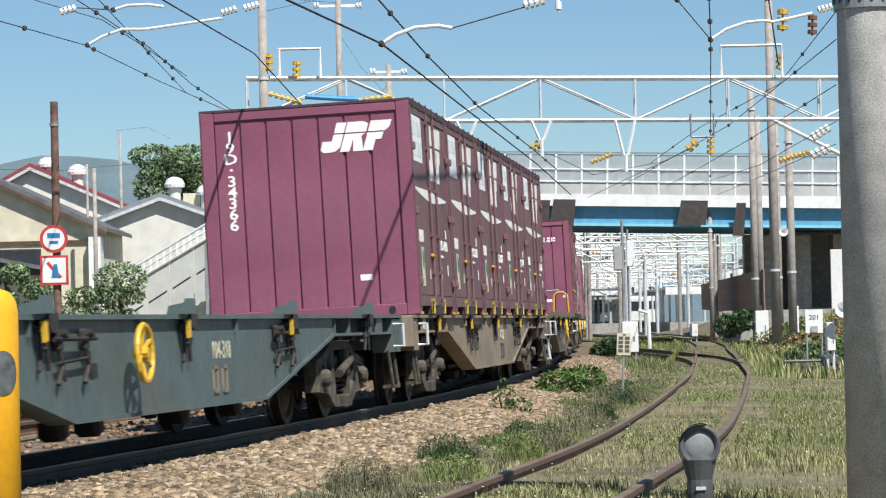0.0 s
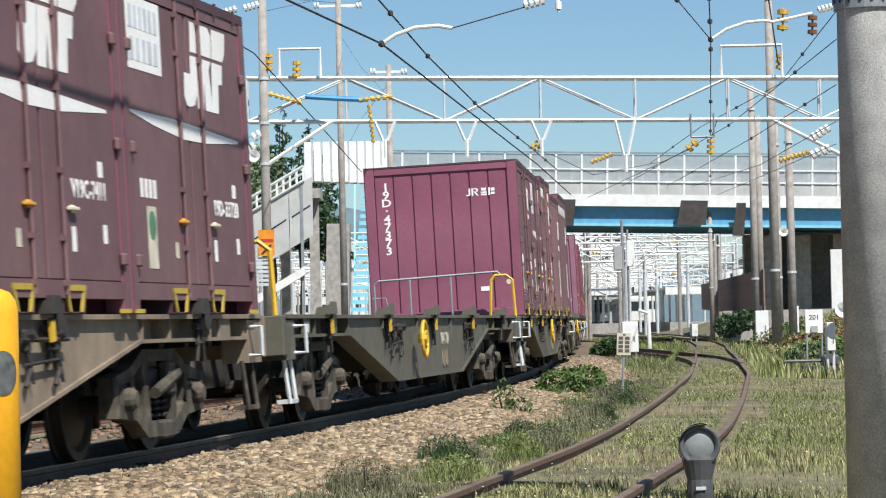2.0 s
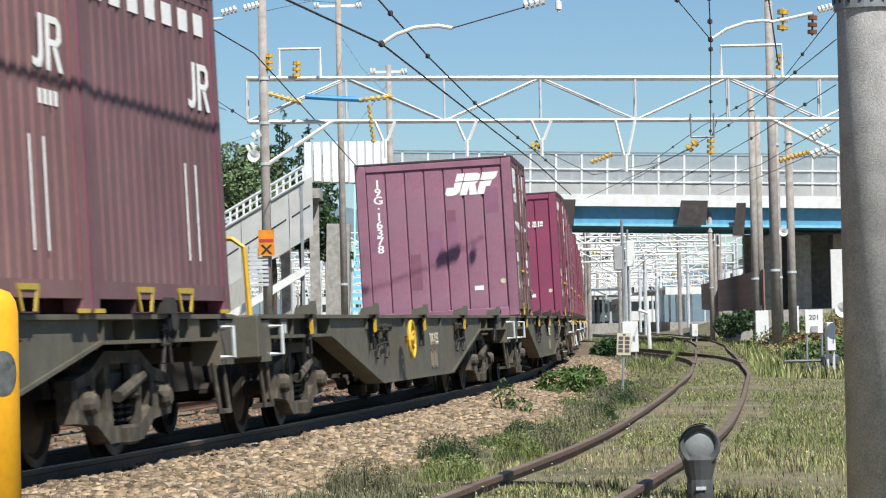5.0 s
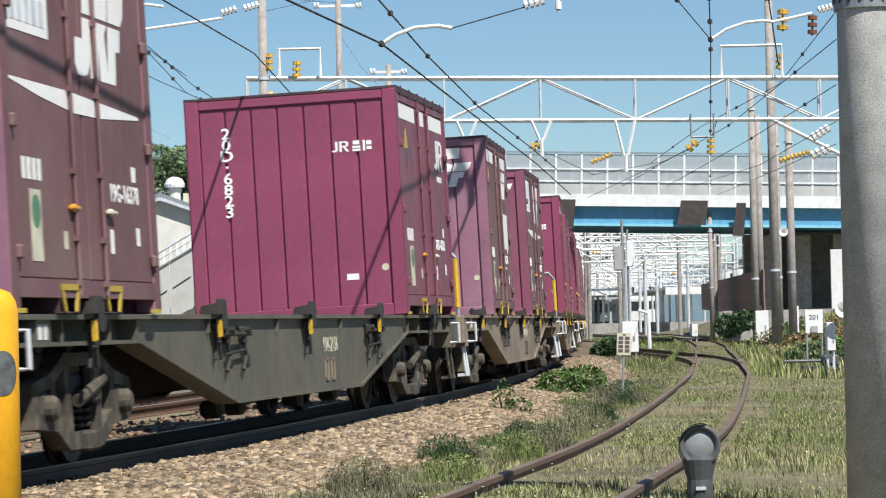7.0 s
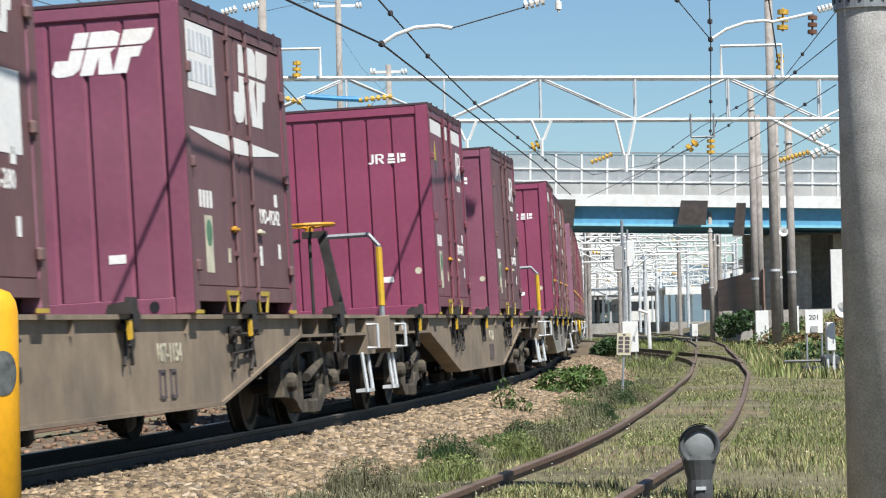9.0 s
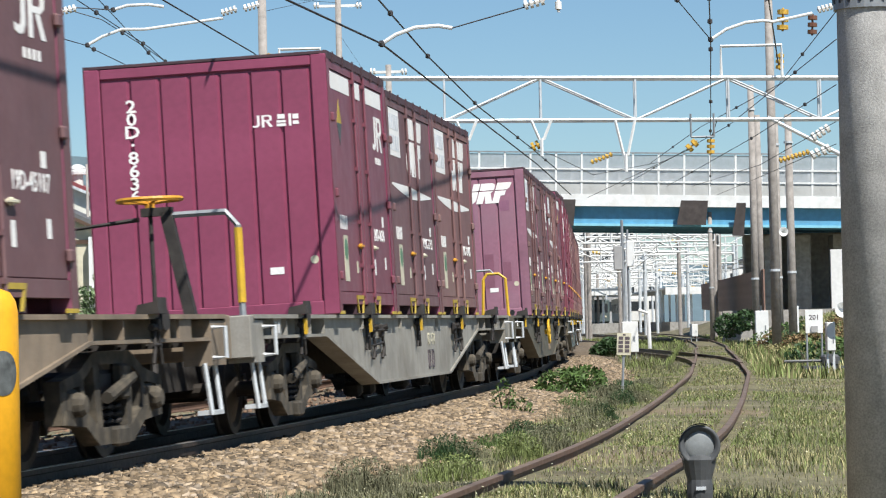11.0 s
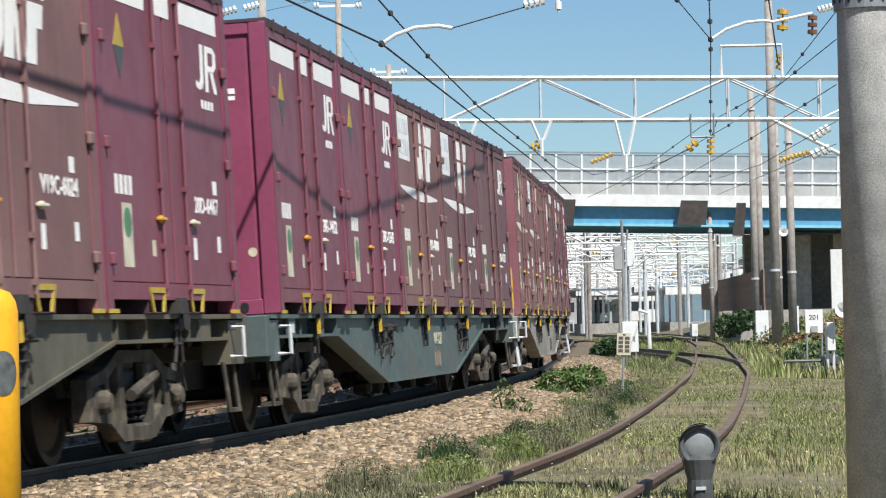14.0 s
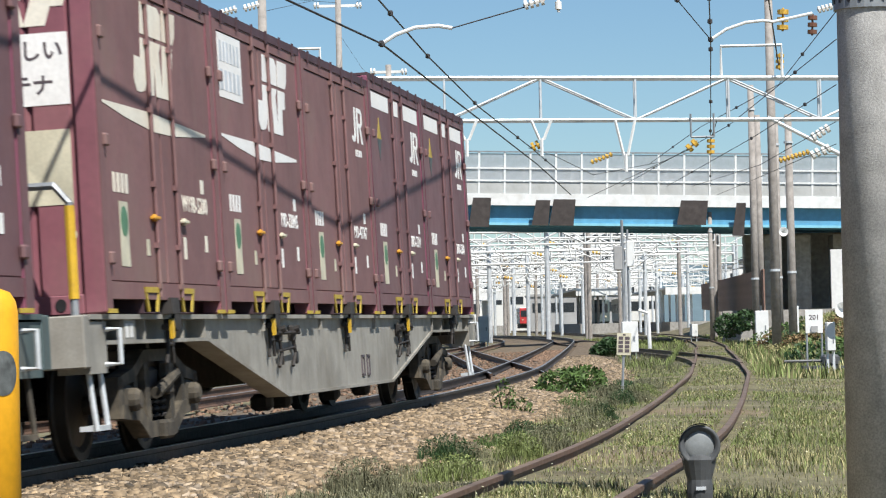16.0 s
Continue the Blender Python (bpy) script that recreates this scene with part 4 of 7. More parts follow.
        decal(c, "diamond_mark", "dy", taper([(0, 0.24), (0.13, 0), (0, 0.0), (-0.13, 0.0)]), M["dirty_yellow"], xs, -1.35, 1.92)
        decal(c, "diamond_mark", "dk", taper([(-0.13, 0), (0.13, 0), (0, -0.24)]), M["sign_dark"], xs, -1.35, 1.92)
        decal(c, "white_mark", "wide_s", lambda: slanted(mark_blocks(0.8, 0.42, 0.08, WIDE)), wm, xs, 0.62, 1.78)
        decal(c, "slogan_panel", "sq", flat(0.85, 0.5), wm, xs, 1.05, 1.28)
    elif style == "plain":
        decal(c, "white_mark", "narrow", lambda: slanted(mark_blocks(0.62, 0.40, 0.02, NARROW)), wm, xs, 0.9, 1.60)
        label_bars(c, xs, 1.2, 1.42, 0.45, 0.10, 4, wm)
    elif style == "vent20":
        for i in range(7):
            decal(c, "white_band", "dash", flat(0.26, 0.17), wm, xs, -1.4 + i * 0.46, 2.28)
        decal(c, "white_mark", "narrow", lambda: slanted(mark_blocks(0.5, 0.5, 0.03, NARROW[:1])), wm, xs, 0.95, 1.6)
    elif style == "eco19":
        decal(c, "white_mark", "wide", lambda: slanted(mark_blocks(1.22, 0.68, 0.10, WIDE)), M["white_old"], xs, -0.70, 1.62)
        decal(c, "white_strip", "strip_a", taper([(-1.70, 0.065), (-0.33, 0.065), (-0.33, -0.065), (-1.0, -0.02), (-1.70, 0.052)]), M["white_old"], xs, 0.0, 1.42)
        decal(c, "white_strip", "strip_b", taper([(-0.36, 0.065), (1.48, 0.01), (1.48, -0.012), (0.4, -0.07), (-0.36, -0.075)]), M["white_old"], xs, 0.045, 1.42)
    if style not in ("plain", "vent20"):
        label_bars(c, xs, -1.25, 0.92, 0.46, 0.14, 4, wm)
        st = decal(c, "green_sticker", "st", flat(0.24, 0.46), M["cream"], xs, -1.22, 0.56)
        piece("sticker_tree", "tree", taper([(0.1 * math.cos(i * 0.524) , 0.09 + 0.11 * math.sin(i * 0.524)) for i in range(12)]), M["green_mark"], st, (0.002, 0, 0))
        text_on_side(c, number, 0.175, 1.02, 0.84, xs + 0.001, wm, "side_number")
        decal(c, "plate", "pl1", flat(0.11, 0.11), wm, xs, 1.30, 1.0)
        decal(c, "plate", "pl2", flat(0.09, 0.17), wm, xs, 0.62, 0.50)
        decal(c, "plate", "pl3", flat(0.09, 0.13), wm, xs, 1.35, 0.55)
        decal(c, "plate", "pl4", flat(0.09, 0.12), M["cream"], xs, -0.55, 0.48)
    else:
        for y in (0.75, 1.05):
            label_bars(c, xs, y, 0.78, 0.06, 0.75, 1, wm)
    # front and rear end markings
    for e in (-1, 1):
        turn = Matrix.Rotation(0 if e < 0 else math.pi, 4, 'Z')

        def end_piece(ob, x_, z_):
            ob.matrix_local = turn @ Matrix.Translation((x_, -(l_ - 0.0085), z_)) @ Matrix.Rotation(radians(-90), 4, 'Z')
        if end_mark == "wide":
            end_piece(piece("white_mark", "wide_e", lambda: slanted(mark_blocks(0.72, 0.34, 0.11, WIDE)), wm, c), 0.16, 1.92 if H < 2.55 else 1.88)
        elif end_mark == "small":
            end_piece(piece("marking", "small_e", lambda: slanted(mark_blocks(0.46, 0.12, 0.0, SMALL)), wm, c), 0.40 if H < 2.55 else 0.46, 1.95 if H < 2.55 else 1.88)
        elif end_mark == "eco":
            end_piece(piece("white_mark", "wide_e", lambda: slanted(mark_blocks(0.98, 0.36, 0.12, WIDE)), wm, c), 0.05, 2.0)
            end_piece(piece("slogan_panel", "eco_p", flat(1.15, 0.50), M["white"], c), 0.47, 1.70)
            for z_, words in ((1.82, "環境にやさしい"), (1.58, "鉄道コンテナ")):
                ob = part("lettering", text_mesh(words, 0.155, M["ink"]), None, c)
                ob.matrix_local = turn @ Matrix.Translation((0.47, -(l_ - 0.0045), z_)) @ Matrix.Rotation(radians(90), 4, 'X')
            st = piece("green_sticker", "eco_s", flat(0.62, 0.52), M["cream"], c)
            end_piece(st, 0.72, 1.02)
            piece("sticker_tree", "eco_tree", taper([(0.22 * math.cos(i * 0.524), 0.03 + 0.17 * math.sin(i * 0.524)) for i in range(12)]), M["green_mark"], st, (-0.0035, 0, 0))
        if number and style not in ("plain", "vent20"):
            digits = number.replace("-", "·")
            for i, ch in enumerate(digits):
                ob = part("end_digit", text_mesh(ch, 0.175, wm), None, c)
                ob.matrix_local = turn @ Matrix.Translation((-0.885 if H < 2.55 else -0.76, -(l_ - 0.0085), 2.17 - i * 0.128)) @ Matrix.Rotation(radians(90), 4, 'X') @ Matrix.Diagonal((1.25, 1, 1, 1))
        end_piece(piece("plate", "ep", flat(0.14, 0.07), wm, c), 0.62, 0.46)
        if circle:
            end_piece(piece("round_mark", "circ", taper([(0.042 * math.cos(i * 0.524), 0.042 * math.sin(i * 0.524)) for i in range(12)]), M["cream"], c), 1.0, 0.55)
        if style == "mark20":
            end_piece(piece("white_band", "eb", flat(1.7, 0.15), wm, c), 0.0, 2.36)
    return c


def corr_mesh(H):
    """Vertically corrugated side sheet."""
    bm = bmesh.new()
    n = 16
    a0, a1 = -LEN / 2 + 0.15, LEN / 2 - 0.15
    d = (a1 - a0) / n
    X = HALF_W
    for i in range(n):
        a = a0 + i * d
        poly = [(X - 0.035, a), (X - 0.008, a + 0.03), (X - 0.008, a + d - 0.05), (X - 0.035, a + d - 0.02), (X - 0.035, a + d), (X - 0.05, a + d), (X - 0.05, a)]
        prism(bm, poly, "z", 0.22, H - 0.16)
    return bm


M["sign_dark"] = mat("dark grey-green mark", (0.06, 0.075, 0.07), 0.5, bump=0)

MAR, FAD, RED, DUS = "maroon", "maroon_faded", "maroon_red", "maroon_dusty"
# front to rear: paint, number, end rails, side wheel, wheel stand, then the five container places
TRAIN = [
    ("frame_green", "104-318", "none", True, False, [None] * 5, "dark grey-green"),
    ("frame_brown", "107-329", "none", False, False, [("mark19", "19D-34366", MAR), ("mark19", "19D-35033", MAR), ("mark19", "19D-31280", MAR), ("vee19", "V19C-7411", MAR), ("mark19", "19D-33728", MAR)], "dust-brown"),
    ("frame_olive", "104-1784", "wide", True, False, [None] * 5, "olive-grey"),
    ("frame_olive", "104-2433", "wide", True, False, [("jr19", "19D-47373", MAR), ("mark19", "19D-38414", MAR), ("jr20", "20D-2341", DUS), ("plain", "", DUS), ("vent20", "", MAR)], "olive-grey"),
    ("frame_olive", "104-1935", "hoop", True, False, [None] * 5, "olive-grey"),
    ("frame_olive", "104-2156", "none", False, False, [("mark19", "19G-16378", FAD), None, None, None, ("jr20", "20D-6823", RED)], "olive-grey"),
    ("frame_brown", "107-1154", "post", False, False, [None, ("mark20", "20C-280", FAD), None, ("mark19", "19D-41242", MAR), None], "dust-brown"),
    ("frame_brown", "107-820", "post", False, True, [None, ("jr20", "20D-9012", RED), None, ("jr19", "19D-45107", MAR), None], "dust-brown"),
    ("frame_grey", "107-474", "post", False, True, [None, ("jr20", "20D-8636", RED), ("vee19", "V19C-3713", MAR), ("mark19", "19G-15485", DUS), None], "light grey"),
    ("frame_olive", "104-1887", "wide", True, False, [None, ("mark19", "19D-23978", FAD), ("jr19", "19D-49369", MAR), ("vee19", "V19C-6024", DUS), ("jr20", "20D-6467", RED)], "olive-grey"),
    ("frame_green", "104-1521", "none", False, False, [("jr20", "20D-14652", RED), ("jr20", "20D-12345", RED), ("mark19", "19D-40880", DUS), ("vee19", "V19C-4282", MAR), ("jr19", "19D-47231", MAR)], "dark grey-green"),
    ("frame_grey", "", "post", False, True, [("eco19", "W19B-5280", DUS), ("mark19", "19D-32845", DUS), ("jr19", "19D-47767", DUS), ("jr20", "20D-7314", MAR), ("jr20", "20D-5560", MAR)], "light grey"),
]
SMALL_END = {"19D-47373", "20D-6823", "20D-9012", "20D-8636", "20D-2341", "19D-45107", "20D-6467", "20D-14652", "20D-12345"}
LOOK = {MAR: "maroon steel", FAD: "faded patchy maroon", RED: "bright fresh maroon", DUS: "dusty brownish maroon"}
WAGONS, BOXES = [], []
for wi, (paint, num, rails, wside, wstand, load, tone) in enumerate(TRAIN):
    loaded = sum(x is not None for x in load)
    state = "empty" if not loaded else f"carrying {('one', 'two', 'three', 'four', 'five')[loaded - 1]} maroon containers" if loaded > 1 else "carrying one container"
    WAGONS.append(wagon(paint, num, f"{tone} steel flat container wagon, {state}", rails, wside, wstand, "loaded" if loaded else "empty"))
    for k, item in enumerate(load):
        if item:
            style, number, cp = item
            kind = {"mark19": "white slanted marks", "vee19": "white marks and side vents", "jr19": "a small white mark", "jr20": "a white top band", "mark20": "white bands and marks", "plain": "plain corrugated sides", "vent20": "a dashed white band", "eco19": "a slogan panel and green sticker"}[style]
            BOXES.append((container(style, number, cp, f"{LOOK[cp]} freight container with {kind}", style == "eco19",
                                    "eco" if style == "eco19" else "small" if number in SMALL_END or style in ("plain", "vent20") else "wide", style != "mark19" or cp == FAD), wi, k))


# ---- train running ----
# offsets in metres that fit the train's place to the camera's view
VIEW_OFFSETS = [(0, 0), (4.2, 0.05), (5.2, 0.35), (6.3, 0.5), (7.0, 0.42), (7.5, 0.26), (8.0, 0.18), (8.5, 0.0), (9.0, -0.1), (10.2, 0.08), (11.3, 0.18), (12.0, 0.06), (12.5, -0.06), (13.5, 0.02), (14.0, 0.22), (15.2, 0.10), (16.0, -0.12), (17.0, 0.0)]


def travelled(t):
    for (a, va), (b, vb) in zip(VIEW_OFFSETS, VIEW_OFFSETS[1:]):
        if a <= t < b:
            more = va + (vb - va) * smooth01((t - a) / (b - a))
    return more + 13.876367 * t + 0.006072 * t * t / 2 - 0.008003 * t ** 3 / 6 + 0.000146 * t ** 4 / 24


def wagon_pose(i, t):
    s = (i - 1) * 20.4 - travelled(t)
    a, b = on_line(s + 3.1), on_line(s + 17.3)
    d = (b - a).normalized()
    return Matrix.Translation((a + b) / 2) @ Matrix.Rotation(-math.atan2(d.x, d.y), 4, 'Z') @ Matrix.Rotation(-CANT, 4, 'Y')


def motions():
    times = [i * 0.2 for i in range(81)]
    poses = {i: [(t, wagon_pose(i, t)) for t in times] for i in range(len(WAGONS))}
    for i, w in enumerate(WAGONS):
        walk(w, poses[i])
    # wheels roll with the distance run
    ticks = [i / 30 for i in range(481)]
    spin = [travelled(t) / 0.405 for t in ticks]
    turns = [Matrix.Rotation(a, 4, 'X') for a in spin]
    for ax in AXLES:
        at = Matrix.Translation(ax.location)
        walk(ax, [(t, at @ m) for t, m in zip(ticks, turns)])
    for c, i, k in BOXES:
        seat = Matrix.Translation((0, -10.2 + 0.78 + k * 3.78 + LEN / 2, 1.05))
        walk(c, [(t, m @ seat) for t, m in poses[i]])


# ---- overhead line ----
def lattice_beam(bm, x0, x1, y0, y1, zl, zu, n, r=0.045):
    """Truss: two chords, posts and diagonals in one plane, doubled by a second plane behind."""
    for dy in (0.0, 0.5):
        def at(f, z):
            return (x0 + (x1 - x0) * f, y0 + (y1 - y0) * f + dy, z)
        tube(bm, [at(0, zl), at(1, zl)], r, 6)
        tube(bm, [at(0, zu), at(1, zu)], r * 1.2, 6)
        for i in range(n + 1):
            tube(bm, [at(i / n, zl), at(i / n, zu)], r * 0.75, 5)
        for i in range(n):
            tube(bm, [at(i / n, zu if i % 2 else zl), at((i + 1) / n, zl if i % 2 else zu)], r * 0.7, 5)
    return bm


def mast(x, y, z1, r0=0.17, r1=0.13, z0=-0.4, name="catenary_mast", label="round weathered concrete catenary mast", material="pole", bands=()):
    ob = empty(name, Matrix.Translation((x, y, z0)), label, "mast", "masts beside the line")
    part("shaft", T([(0, 0, 0), (0, 0, z1 - z0)], r0, 14, r1), M[material], ob, smooth=True)
    for b in bands:
        part("band", T([(0, 0, b - z0 - 0.04), (0, 0, b - z0 + 0.04)], r0 * 1.08, 14), M["galv"], ob)
    return ob


def insulator_string(bm, a, b, n=5, r=0.07, r0=0.025):
    a, b = Vector(a), Vector(b)
    tube(bm, [a, b], r0, 6)
    d = b - a
    for i in range(n):
        c = a + d * ((i + 0.5) / n)
        e = d.normalized() * (d.length / n * 0.28)
        tube(bm, [c - e, c + e], r, 10)
    return bm


def gantry(name, xl, xr, yl, yr, zl, zu, n, masts=True, label="galvanised steel truss gantry over the tracks"):
    g = empty(name, Matrix(), label, "catenary gantry", "gantries over the tracks")
    part("truss_beam", lattice_beam(bmesh.new(), xl, xr, yl, yr, zl, zu, n), M["galv"], g)
    return g


g1 = gantry("catenary_gantry", -5.18, 13.4, 78, 82.6, 6.55, 7.72, 7)
bm = bmesh.new()
tube(bm, [(-4.72, 78, 5.35), (-2.9, 78.2, 6.52)], 0.06, 6)
part("knee_brace", bm, M["whitepaint"], g1)
bm = bmesh.new()
tube(bm, [(9.2, 81.6, 6.6), (11.5, 81.9, 5.4)], 0.06, 6)
part("knee_brace", bm, M["whitepaint"], g1)
# hangers under the beam that carry insulators
for x, drop in ((-1.5, 0.5), (0.72, 0.5), (2.78, 0.5), (5.12, 0.95)):
    bm = bmesh.new()
    z, y = 6.5, 78 + (x + 4.95) * 0.24
    for d in (-0.28, 0.28):
        tube(bm, [(x + d, y, z + 0.05), (x + d * 0.2, y, z - drop)], 0.042, 5)
    tube(bm, [(x, y, z - drop + 0.04), (x, y, z - drop - 0.45)], 0.05, 6)
    part("hanger", bm, M["whitepaint"], g1)
for x in (7.3,):
    bm = bmesh.new()
    y = 78 + (x + 4.95) * 0.24
    for d in (-0.32, 0.32):
        tube(bm, [(x + d, y, 6.7), (x + d, y, 6.05)], 0.03, 5)
    tube(bm, [(x - 0.32, y, 6.05), (x + 0.32, y, 6.05)], 0.03, 5)
    part("hanger", bm, M["galv_dark"], g1)
# upright portal frames on the beam
for x, w_, h_ in ((-3.75, 0.55, 0.75), (8.75, 0.85, 0.85)):
    bm = bmesh.new()
    y = 78 + (x + 4.95) * 0.24
    tube(bm, [(x - w_, y, 7.7), (x - w_, y, 7.75 + h_), (x + w_, y, 7.75 + h_), (x + w_, y, 7.7)], 0.05, 6)
    part("top_frame", bm, M["whitepaint"], g1)
mast(-4.72, 78, 10.6, 0.135, 0.115, bands=(7.7, 6.5, 5.4))
mast(11.75, 82.1, 10.6, 0.16, 0.13, bands=(7.6, 6.5))

for x, y, z1, r in ((12.85, 120, 10.6, 0.16), (11.40, 100, 13.0, 0.17), (12.57, 105, 8.3, 0.16), (-3.77, 110, 14.5, 0.14), (13.6, 118, 9.0, 0.15), (13.8, 150, 6.5, 0.13)):
    mast(x, y, z1, r, r * 0.8, bands=(z1 - 1.0, 2.6))
part("white_base", T([(0, 0, 0), (0, 0, 1.9)], 0.17, 12), M["whitepaint"], mast(13.3, 122, 9.5, 0.15, 0.13), "white painted lower end")

def tapered_gantry():
    """Long bracket truss high over the main line, with a V hanger and its insulators."""
    g = empty("catenary_gantry", Matrix(), "tapered steel bracket truss over the main line", "catenary gantry", "gantries over the tracks")
    y, x0, x1, zl, zu = 39.55, -9.4, 2.15, 7.2, 8.15
    for dy in (0.0, 0.45):
        part("lower_chord", T([(x0, y + dy, zl), (x1, y + dy, zl)], 0.05, 6), M["galv"], g)
        part("upper_chord", T([(x0, y + dy, zu), (0.8, y + dy, zu), (x1, y + dy, zl + 0.06)], 0.055, 6), M["galv"], g)
        bm = bmesh.new()
        for i in range(7):
            a = x0 + 0.3 + i * 1.45
            tube(bm, [(a, y + dy, zl), (a + 0.72, y + dy, zu), (a + 1.45, y + dy, zl)], 0.03, 5)
        part("web_bars", bm, M["galv"], g)
    for d in (-0.24, 0.22):
        part("hanger", T([(1.72 + d, y, zl), (1.74, y, 6.5), (1.74, y, 6.28)], 0.05, 6), M["galv"], g, "V-shaped hanger")
    part("insulator", insulator_string(bmesh.new(), (1.66, y, 6.68), (1.0, y, 6.42), 2, 0.12), M["insul"], g, "white disc insulators")
    part("mast", T([(x0 - 0.1, y + 0.2, -0.4), (x0 - 0.1, y + 0.2, 9.4)], 0.17, 12, 0.14), M["pole"], g, "round concrete mast")
    part("pull_rod", T([(1.0, y, 6.42), (-0.6, y, 6.05), (-9.3, y + 0.2, 6.3)], 0.02, 5), M["galv"], g)


tapered_gantry()


# big concrete pole close to the camera
def near_pole():
    ob = empty("concrete_pole", Matrix.Translation((2.515, 17.0, -0.4)), "thick weathered concrete pole with an iron band and guy strand", "utility pole")
    part("shaft", T([(0, 0, 0), (0, 0, 6.5)], 0.19, 28, 0.165), M["concrete_pole"], ob, smooth=True)
    band = part("iron_band", lathe([(0.188, 3.15), (0.196, 3.15), (0.196, 3.26), (0.188, 3.26)], None, 28), M["galv_dark"], ob, "bolted iron pole band")
    for i in range(18):
        a = i * 2 * math.pi / 18
        part("slot", B(-0.008, 0.008, -0.004, 0.004, 3.185, 3.225), M["black"], band).matrix_local = Matrix.Rotation(a, 4, 'Z') @ Matrix.Translation((0, -0.197, 0))
    bm = bmesh.new()
    for k in range(3):
        pts = []
        for i in range(160):
            z = 0.0 + i * 0.04
            a = i * 0.5 + k * 2.094
            pts.append((0.185 + 0.02 * math.cos(a) - 0.010 * z * 0.3, -0.20 + 0.02 * math.sin(a), z))
        tube(bm, pts, 0.021, 6)
    part("guy_strand", bm, mat("rusty twisted strand", (0.30, 0.19, 0.15), 0.7, var=0.3, scale=30, stain=(0.16, 0.06, 0.04), stain_amt=0.7, stain_scale=12), ob, "rust-flecked twisted wire strand")


near_pole()


def wire(name, pts, r=0.012, sag=0.0, beads=0, label="thin dark overhead wire", group="overhead wires"):
    """A hanging wire through points, with spacer beads if asked."""
    out = []
    for a, b in zip(pts, pts[1:]):
        a, b = Vector(a), Vector(b)
        n = 10
        for i in range(n):
            f = i / n
            out.append(a.lerp(b, f) - Vector((0, 0, sag * 4 * f * (1 - f))))
    out.append(Vector(pts[-1]))
    ob = empty(name, Matrix(), label, "overhead wire", group)
    part("strand", T(out, r, 5), M["wire"], ob)
    if beads:
        for i in range(beads):
            p = out[int((i + 0.5) / beads * (len(out) - 1))]
            part("clip", lathe([(0.01, -0.05), (0.045, -0.03), (0.045, 0.03), (0.01, 0.05)], Matrix.Translation(p), 8), M["wire"], ob)
    return ob


# ---- road bridge across the yard ----
def bridge():
    br = empty("road_bridge", Matrix(), "blue steel girder road bridge with pale noise barriers", "bridge")
    br["kind"] = "structure"
    # square to the view, tilted so its edges look level from the camera
    x0, L_ = -3.6, 66.0
    br.matrix_world = Matrix.Translation((x0, 150.0, 0.407)) @ Matrix.Rotation(0.0316, 4, 'Y')
    part("girder", B(0, L_, 0, 0.3, 6.0, 6.88), M["girder"], br, "blue painted plate girder")
    part("girder_flange", B(0, L_, -0.14, 0.4, 5.87, 6.0), M["girder_lt"], br, "pale blue lower flange")
    part("deck_edge", B(0, L_, -0.42, 12.0, 6.88, 7.48), M["whitepaint"], br, "white concrete deck edge")
    for y in (4.0, 8.0, 11.6):
        part("inner_girder", B(0, L_, y, y + 0.3, 5.9, 6.88), M["girder"], br)
    n = 50
    w_ = L_ / n
    for i in range(n + 1):
        for yy in (-0.35, 11.6):
            part("barrier_post", cached(("bpost",), lambda: B(-0.05, 0.05, -0.06, 0.06, 7.48, 9.6), M["whitepaint"]), None, br).location = (i * w_, yy, 0)
            if i < n:
                part("barrier_panel", cached(("bpanel",), lambda: B(0.06, w_ - 0.06, -0.015, 0.015, 8.2, 9.55), M["barrier"]), None, br).location = (i * w_, yy, 0)
                part("lower_panel", cached(("lpanel",), lambda: B(0.06, w_ - 0.06, -0.02, 0.02, 7.5, 8.1), M["panel_grey"]), None, br).location = (i * w_, yy, 0)
    for z, m_ in ((8.12, "whitepaint"), (8.75, "whitepaint"), (9.6, "galv_dark")):
        part("hand_rail", B(0, L_, -0.44, -0.38, z, z + 0.075), M[m_], br)
    for x in (-2.6, 52, 64):
        part("pier", B(x, x + 1.2, 1.0, 2.6, -1.5, 5.9), M["concrete"], br)
    # dark guard boards over the wires
    for x, w2, z0, z1 in ((4.86, 1.05, 5.75, 7.25), (8.1, 0.85, 5.85, 7.15), (9.0, 1.25, 5.85, 7.2), (15.55, 1.5, 5.95, 7.2), (18.4, 0.6, 5.4, 7.1)):
        part("guard_board", P([(x - 0.1, z0), (x + w2 - 0.1, z0), (x + w2, z1), (x + 0.12, z1)], "y", -0.72, -0.64), M["mesh_dark"], br, "dark guard board hung on the girder")
    return br


bridge()


# ---- wires: runs placed to fit the camera's view, depths guessed ----
wire('overhead_wire', [(-1.92, 28.0, 4.47), (-1.79, 34.5, 4.87), (-0.84, 43.0, 5.15), (2.5, 76.0, 5.13), (4.35, 98.0, 5.27)], 0.016, 0.0, 0)
wire('overhead_wire', [(-1.12, 43.0, 6.15), (-0.91, 45.0, 6.03), (-0.21, 56.0, 6.16), (0.92, 68.0, 6.05), (2.64, 85.0, 6.1), (4.37, 110.0, 6.77)], 0.016, 0.0, 6)
wire('overhead_wire', [(4.12, 44.0, 6.15), (4.4, 47.0, 6.13), (5.16, 55.0, 6.26), (6.99, 75.0, 6.29), (8.81, 95.0, 6.42), (12.94, 140.0, 7.37)], 0.012, 0.0, 8)
